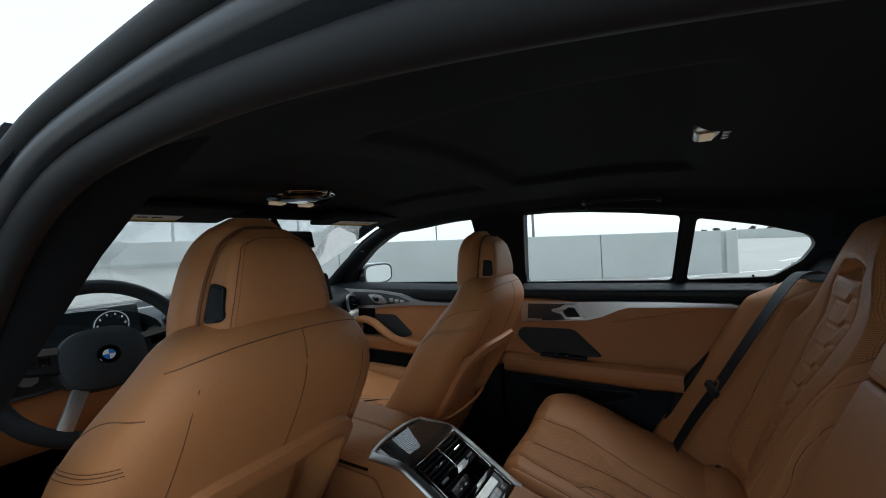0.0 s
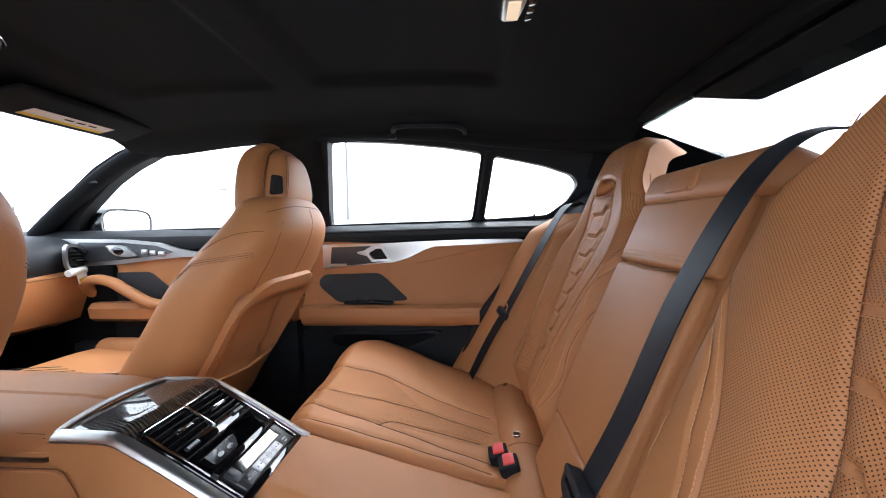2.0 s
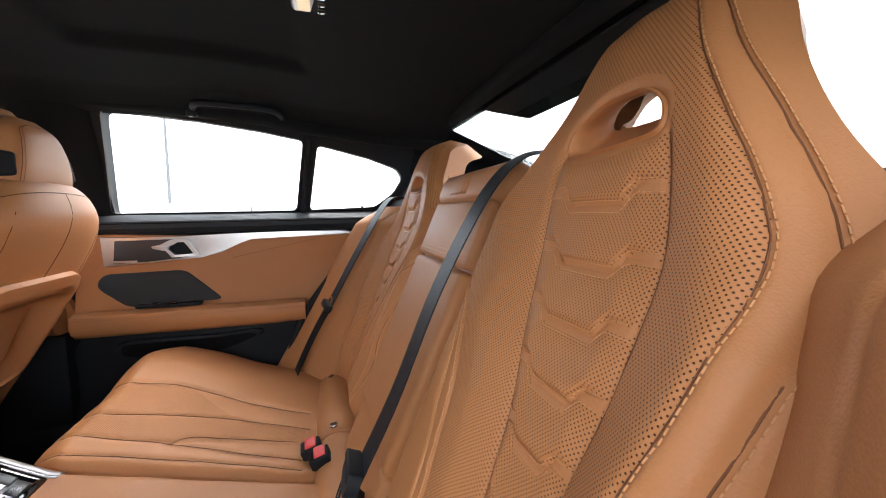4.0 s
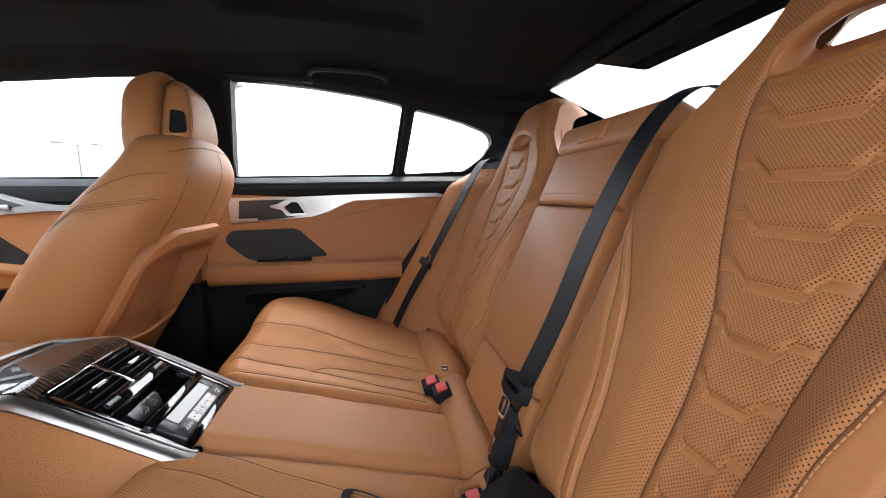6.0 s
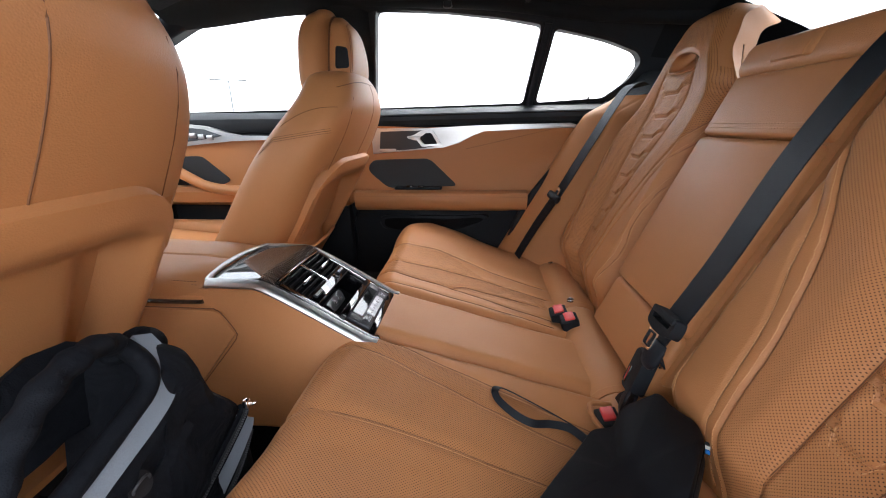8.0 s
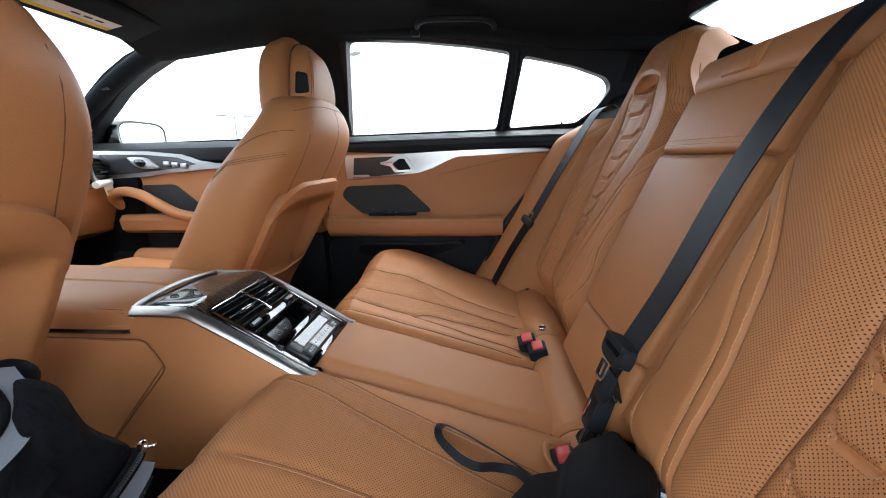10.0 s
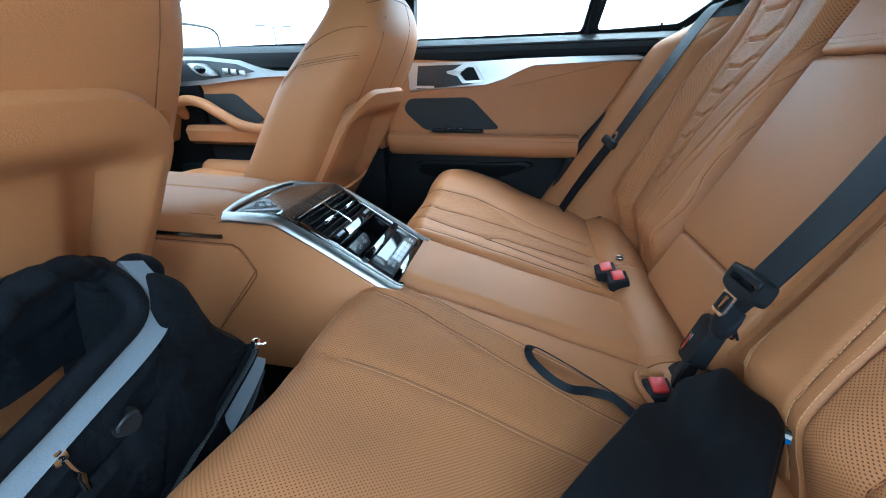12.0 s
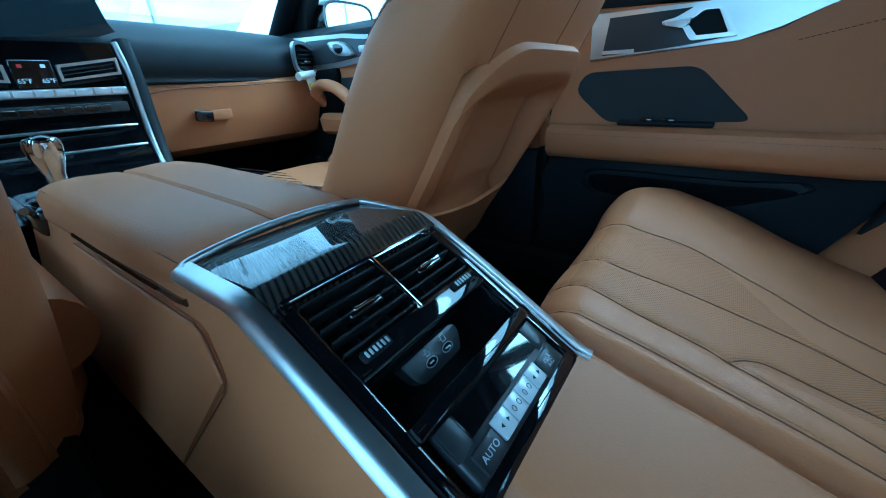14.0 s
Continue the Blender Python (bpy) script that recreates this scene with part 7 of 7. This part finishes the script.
rings = []
for y, k in ((0.232, 0.55), (0.230, 0.85), (0.222, 0.95), (0.205, 1.0), (0.170, 1.0), (0.148, 0.995), (0.134, 0.975), (0.126, 0.94), (0.121, 0.85), (0.117, 0.7), (0.113, 0.5), (0.111, 0.25)):
    ring = []
    for a, b in BAG:
        aa, bb_ = -0.44 + (a + 0.44) * k, 0.45 + (b - 0.45) * k
        ring.append((aa + 0.4 * crumple(y * 9, bb_), y + (crumple(aa, bb_) if y < 0.15 else 0) + 0.05 * min(0, bb_ - 0.50), bb_ + 0.5 * crumple(aa, y * 4) - (depth_at(y) * float(sm(np.array(-aa), 0.372, 0.400)) if bb_ > 0.55 else 0.0)))
    rings.append(ring)
bb = part("bag_body", loft(rings), bag_black, bag, "crumpled black nylon body")


def bag_face(a, b, h=0.0):
    """A point on the bag's face: across, up, and proud of it."""
    return Vector((a, 0.1215 + 0.05 * min(0, b - 0.50) + 0.4 * crumple(a, b) - h, b))


part("upper_stripe", ribbon(smooth_line([(-0.352, 0.155, 0.684), (-0.358, 0.138, 0.672), (-0.361, 0.128, 0.656), (-0.374, 0.122, 0.641), (-0.400, 0.118, 0.632), (-0.452, 0.114, 0.621), (-0.52, 0.110, 0.604), (-0.60, 0.108, 0.578)], 8), (0.15, -0.9, 0.42), 0.021, 0.004), bag_grey, bb, "blue-grey trim band")
part("rim_roll", tube(smooth_line([(-0.372, 0.165, 0.690), (-0.376, 0.140, 0.678), (-0.378, 0.130, 0.662), (-0.390, 0.126, 0.650), (-0.418, 0.121, 0.644), (-0.462, 0.117, 0.633), (-0.53, 0.113, 0.616), (-0.60, 0.112, 0.592)], 8), 0.009, 10), bag_black, bb, "padded black rim")
part("top_corner", ball((-0.330, 0.178, 0.662), (0.030, 0.05, 0.035)), bag_black, bb)
part("lower_stripe", ribbon(smooth_line([bag_face(-0.284, 0.528, 0.005), bag_face(-0.294, 0.520, 0.008), bag_face(-0.33, 0.502, 0.010), bag_face(-0.42, 0.470, 0.010), bag_face(-0.56, 0.42, 0.010)], 8), (0.05, -0.95, 0.3), 0.030, 0.003), bag_grey, bb, "blue-grey trim band")
for dz, p0 in ((0.0205, (-0.286, 0.548)), (-0.0215, (-0.280, 0.503))):
    line = smooth_line([bag_face(p0[0], p0[1], 0.004), bag_face(-0.294, 0.520 + dz, 0.009), bag_face(-0.33, 0.502 + dz, 0.011), bag_face(-0.42, 0.470 + dz, 0.011), bag_face(-0.56, 0.42 + dz, 0.011)], 10)
    part("zip_tape", ribbon(line, (0.05, -0.95, 0.3), 0.014, 0.003), bag_black, bb)
    part("zip", tube([q + Vector((0, -0.002, 0.0005)) for q in line], 0.0026, 8), rubber, bb, "black coil zip")
    part("zip_teeth", stitches([q + Vector((0, -0.0042, 0.0012)) for q in line], (0, -1, 0.2), 0.0026, 0.0012, 0.0018), dark_metal, bb)
part("lower_pocket", ball((-0.42, 0.112, 0.40), (0.28, 0.05, 0.16)), bag_black, bb)
for a, b, ea, eb in ((-0.2865, 0.5505, -0.276, 0.546), (-0.474, 0.604, -0.470, 0.566), (-0.497, 0.562, -0.525, 0.545)):
    pl = part("zip_slider", rbox(bag_face(a, b, 0.010), (0.010, 0.008, 0.013), 0.003, 2), chrome, bb, "bright metal zip slider")
    part("zip_pull", tube(smooth_line([bag_face(a, b, 0.016), bag_face((a + ea) / 2, (b + eb) / 2, 0.017), bag_face(ea, eb, 0.014)], 5), 0.0030, 8, flat=0.5), chrome, pl)
for z0, z1, x1 in ((0.600, 0.632, -0.385), (0.560, 0.596, -0.360)):
    part("flap_edge", ribbon(smooth_line([bag_face(-0.58, z0 - 0.05, 0.006), bag_face(-0.48, z0 - 0.008, 0.006), bag_face(-0.43, z0 + 0.008, 0.006), bag_face(x1, z1 - 0.008, 0.004)], 6), (0.05, -0.95, 0.3), 0.012, 0.004), bag_black, bb)
part("snap_button", disc(bag_face(-0.430, 0.586, 0.004), 0.011, 0.006, (0, -0.9, 0.4), 24), rubber, bb, "round dark snap button")
part("snap_ring", tube([bag_face(-0.430, 0.586, 0.0075) + Vector((0.0085 * math.cos(f), -0.003 * math.sin(f), 0.008 * math.sin(f))) for f in [2 * math.pi * k / 20 for k in range(21)]], 0.0012, 6), dark_metal, bb)
part("carry_handle", tube(smooth_line([(-0.372, 0.165, 0.672), (-0.380, 0.156, 0.690), (-0.398, 0.146, 0.703), (-0.426, 0.136, 0.709), (-0.456, 0.130, 0.703), (-0.484, 0.126, 0.686), (-0.505, 0.122, 0.662), (-0.522, 0.118, 0.630), (-0.530, 0.116, 0.600)], 8), lambda f: 0.0105 + 0.0025 * math.sin(9 * math.pi * f) ** 2, 14, flat=0.8), bag_black, bag, "padded black carry handle")
part("back_panel", loft([[(x, 0.205 + 0.004 * math.sin(x * 90), z0), (x, 0.212, z1), (x, 0.222, z1 - 0.004), (x, 0.222, z0)] for x, z0, z1 in ((-0.345, 0.60, 0.668), (-0.372, 0.60, 0.688), (-0.400, 0.60, 0.692), (-0.424, 0.60, 0.684), (-0.444, 0.60, 0.664), (-0.456, 0.60, 0.640))]), bag_black, bag, "black padded back panel behind the open mouth")

pouch = thing("camera_pouch", "black neoprene pouch with a small blue and white tag", "pouch", (-0.33, -0.34, 0.46))
po = rounded([(-0.174, -0.446), (-0.207, -0.450), (-0.226, -0.471), (-0.264, -0.457), (-0.347, -0.398), (-0.455, -0.322), (-0.472, -0.285), (-0.432, -0.216), (-0.410, -0.214), (-0.359, -0.249), (-0.312, -0.284), (-0.257, -0.323), (-0.237, -0.358), (-0.196, -0.383)], 0.010, 5)
cxp, cyp = -0.32, -0.335


def lying(b):
    """The height of cushion and ledge below the pouch."""
    return 0.533 + 0.275 * b + 0.036 * float(sm(np.array(-b), 0.36, 0.43))


rings = []
for f, hgt in ((0.95, 0.0), (0.99, 0.006), (1.01, 0.022), (1.01, 0.044), (1.003, 0.064), (0.985, 0.0715), (0.955, 0.0745), (0.9, 0.0755), (0.5, 0.077), (0.25, 0.078)):
    rings.append([(cxp + (a - cxp) * f, cyp + (b - cyp) * f, lying(cyp + (b - cyp) * f) - 0.004 + hgt * (1.0 - 0.10 * float(sm(np.array(cxp + (a - cxp) * f), -0.26, -0.18))) + 0.0016 * math.sin(a * 60) * math.sin(b * 50)) for a, b in po])
pb_ = part("pouch_body", loft(rings), neoprene, pouch)
part("pouch_seam", tube([(cxp + (a - cxp) * 1.006, cyp + (b - cyp) * 1.006, lying(b) + 0.056 - 0.006 * float(sm(np.array(a), -0.24, -0.20))) for a, b in po + po[:1]], 0.0018, 6), neoprene, pb_)
part("pouch_zip", tube([(cxp + (q.x - cxp) * 1.020, cyp + (q.y - cyp) * 1.020, lying(q.y) + 0.030) for q in smooth_line([(-0.240, -0.468, 0), (-0.266, -0.456, 0), (-0.347, -0.398, 0), (-0.455, -0.322, 0)], 6)], 0.0040, 8), rubber, pb_)
part("zip_garage", rbox((-0.372, -0.413, 0.462), (0.020, 0.010, 0.014), 0.003, 2, Matrix.Rotation(radians(-30), 4, "Z")), gloss_black, pb_)
TG = Matrix.Rotation(radians(60), 4, "Z") @ Matrix.Rotation(radians(-20), 4, "X")
tq = Vector((-0.262, -0.470, 0.494))
tg = part("fabric_tag", rbox(tq, (0.020, 0.003, 0.024), 0.0008, 1, TG), ink, pb_, "small black, blue and white fabric tag")
for side in (-1, 1):
    part("tag_square", rbox(tq + TG @ Vector((0.005, 0.0022 * side, -0.004)), (0.008, 0.0012, 0.008), 0.0003, 1, TG), blue_enamel, tg)
    part("tag_square", rbox(tq + TG @ Vector((0.005, 0.0022 * side, 0.005)), (0.008, 0.0012, 0.007), 0.0003, 1, TG), white_paper, tg)
    part("tag_bar", rbox(tq + TG @ Vector((-0.005, 0.0022 * side, 0.002)), (0.0035, 0.0012, 0.016), 0.0003, 1, TG), white_paper, tg)
cush = lambda a, b, h: Vector((a, b, 0.531 + 0.275 * b + h))
loop_pts = smooth_line([cush(-0.215, -0.345, 0.016), cush(-0.187, -0.322, 0.010), cush(-0.168, -0.290, 0.008), cush(-0.148, -0.240, 0.008), cush(-0.144, -0.216, 0.009), cush(-0.157, -0.208, 0.010), cush(-0.176, -0.214, 0.009), cush(-0.196, -0.238, 0.008), cush(-0.203, -0.262, 0.008), cush(-0.196, -0.288, 0.009), cush(-0.200, -0.315, 0.014), cush(-0.225, -0.335, 0.020)], 8)
part("wrist_strap", ribbon(loop_pts, [Vector((0.55, -0.35, 0.7)) if i < len(loop_pts) * 0.45 else Vector((-0.5, 0.3, 0.75)) for i in range(len(loop_pts))], 0.011, 0.0018), webbing, pouch, "black webbing wrist loop")
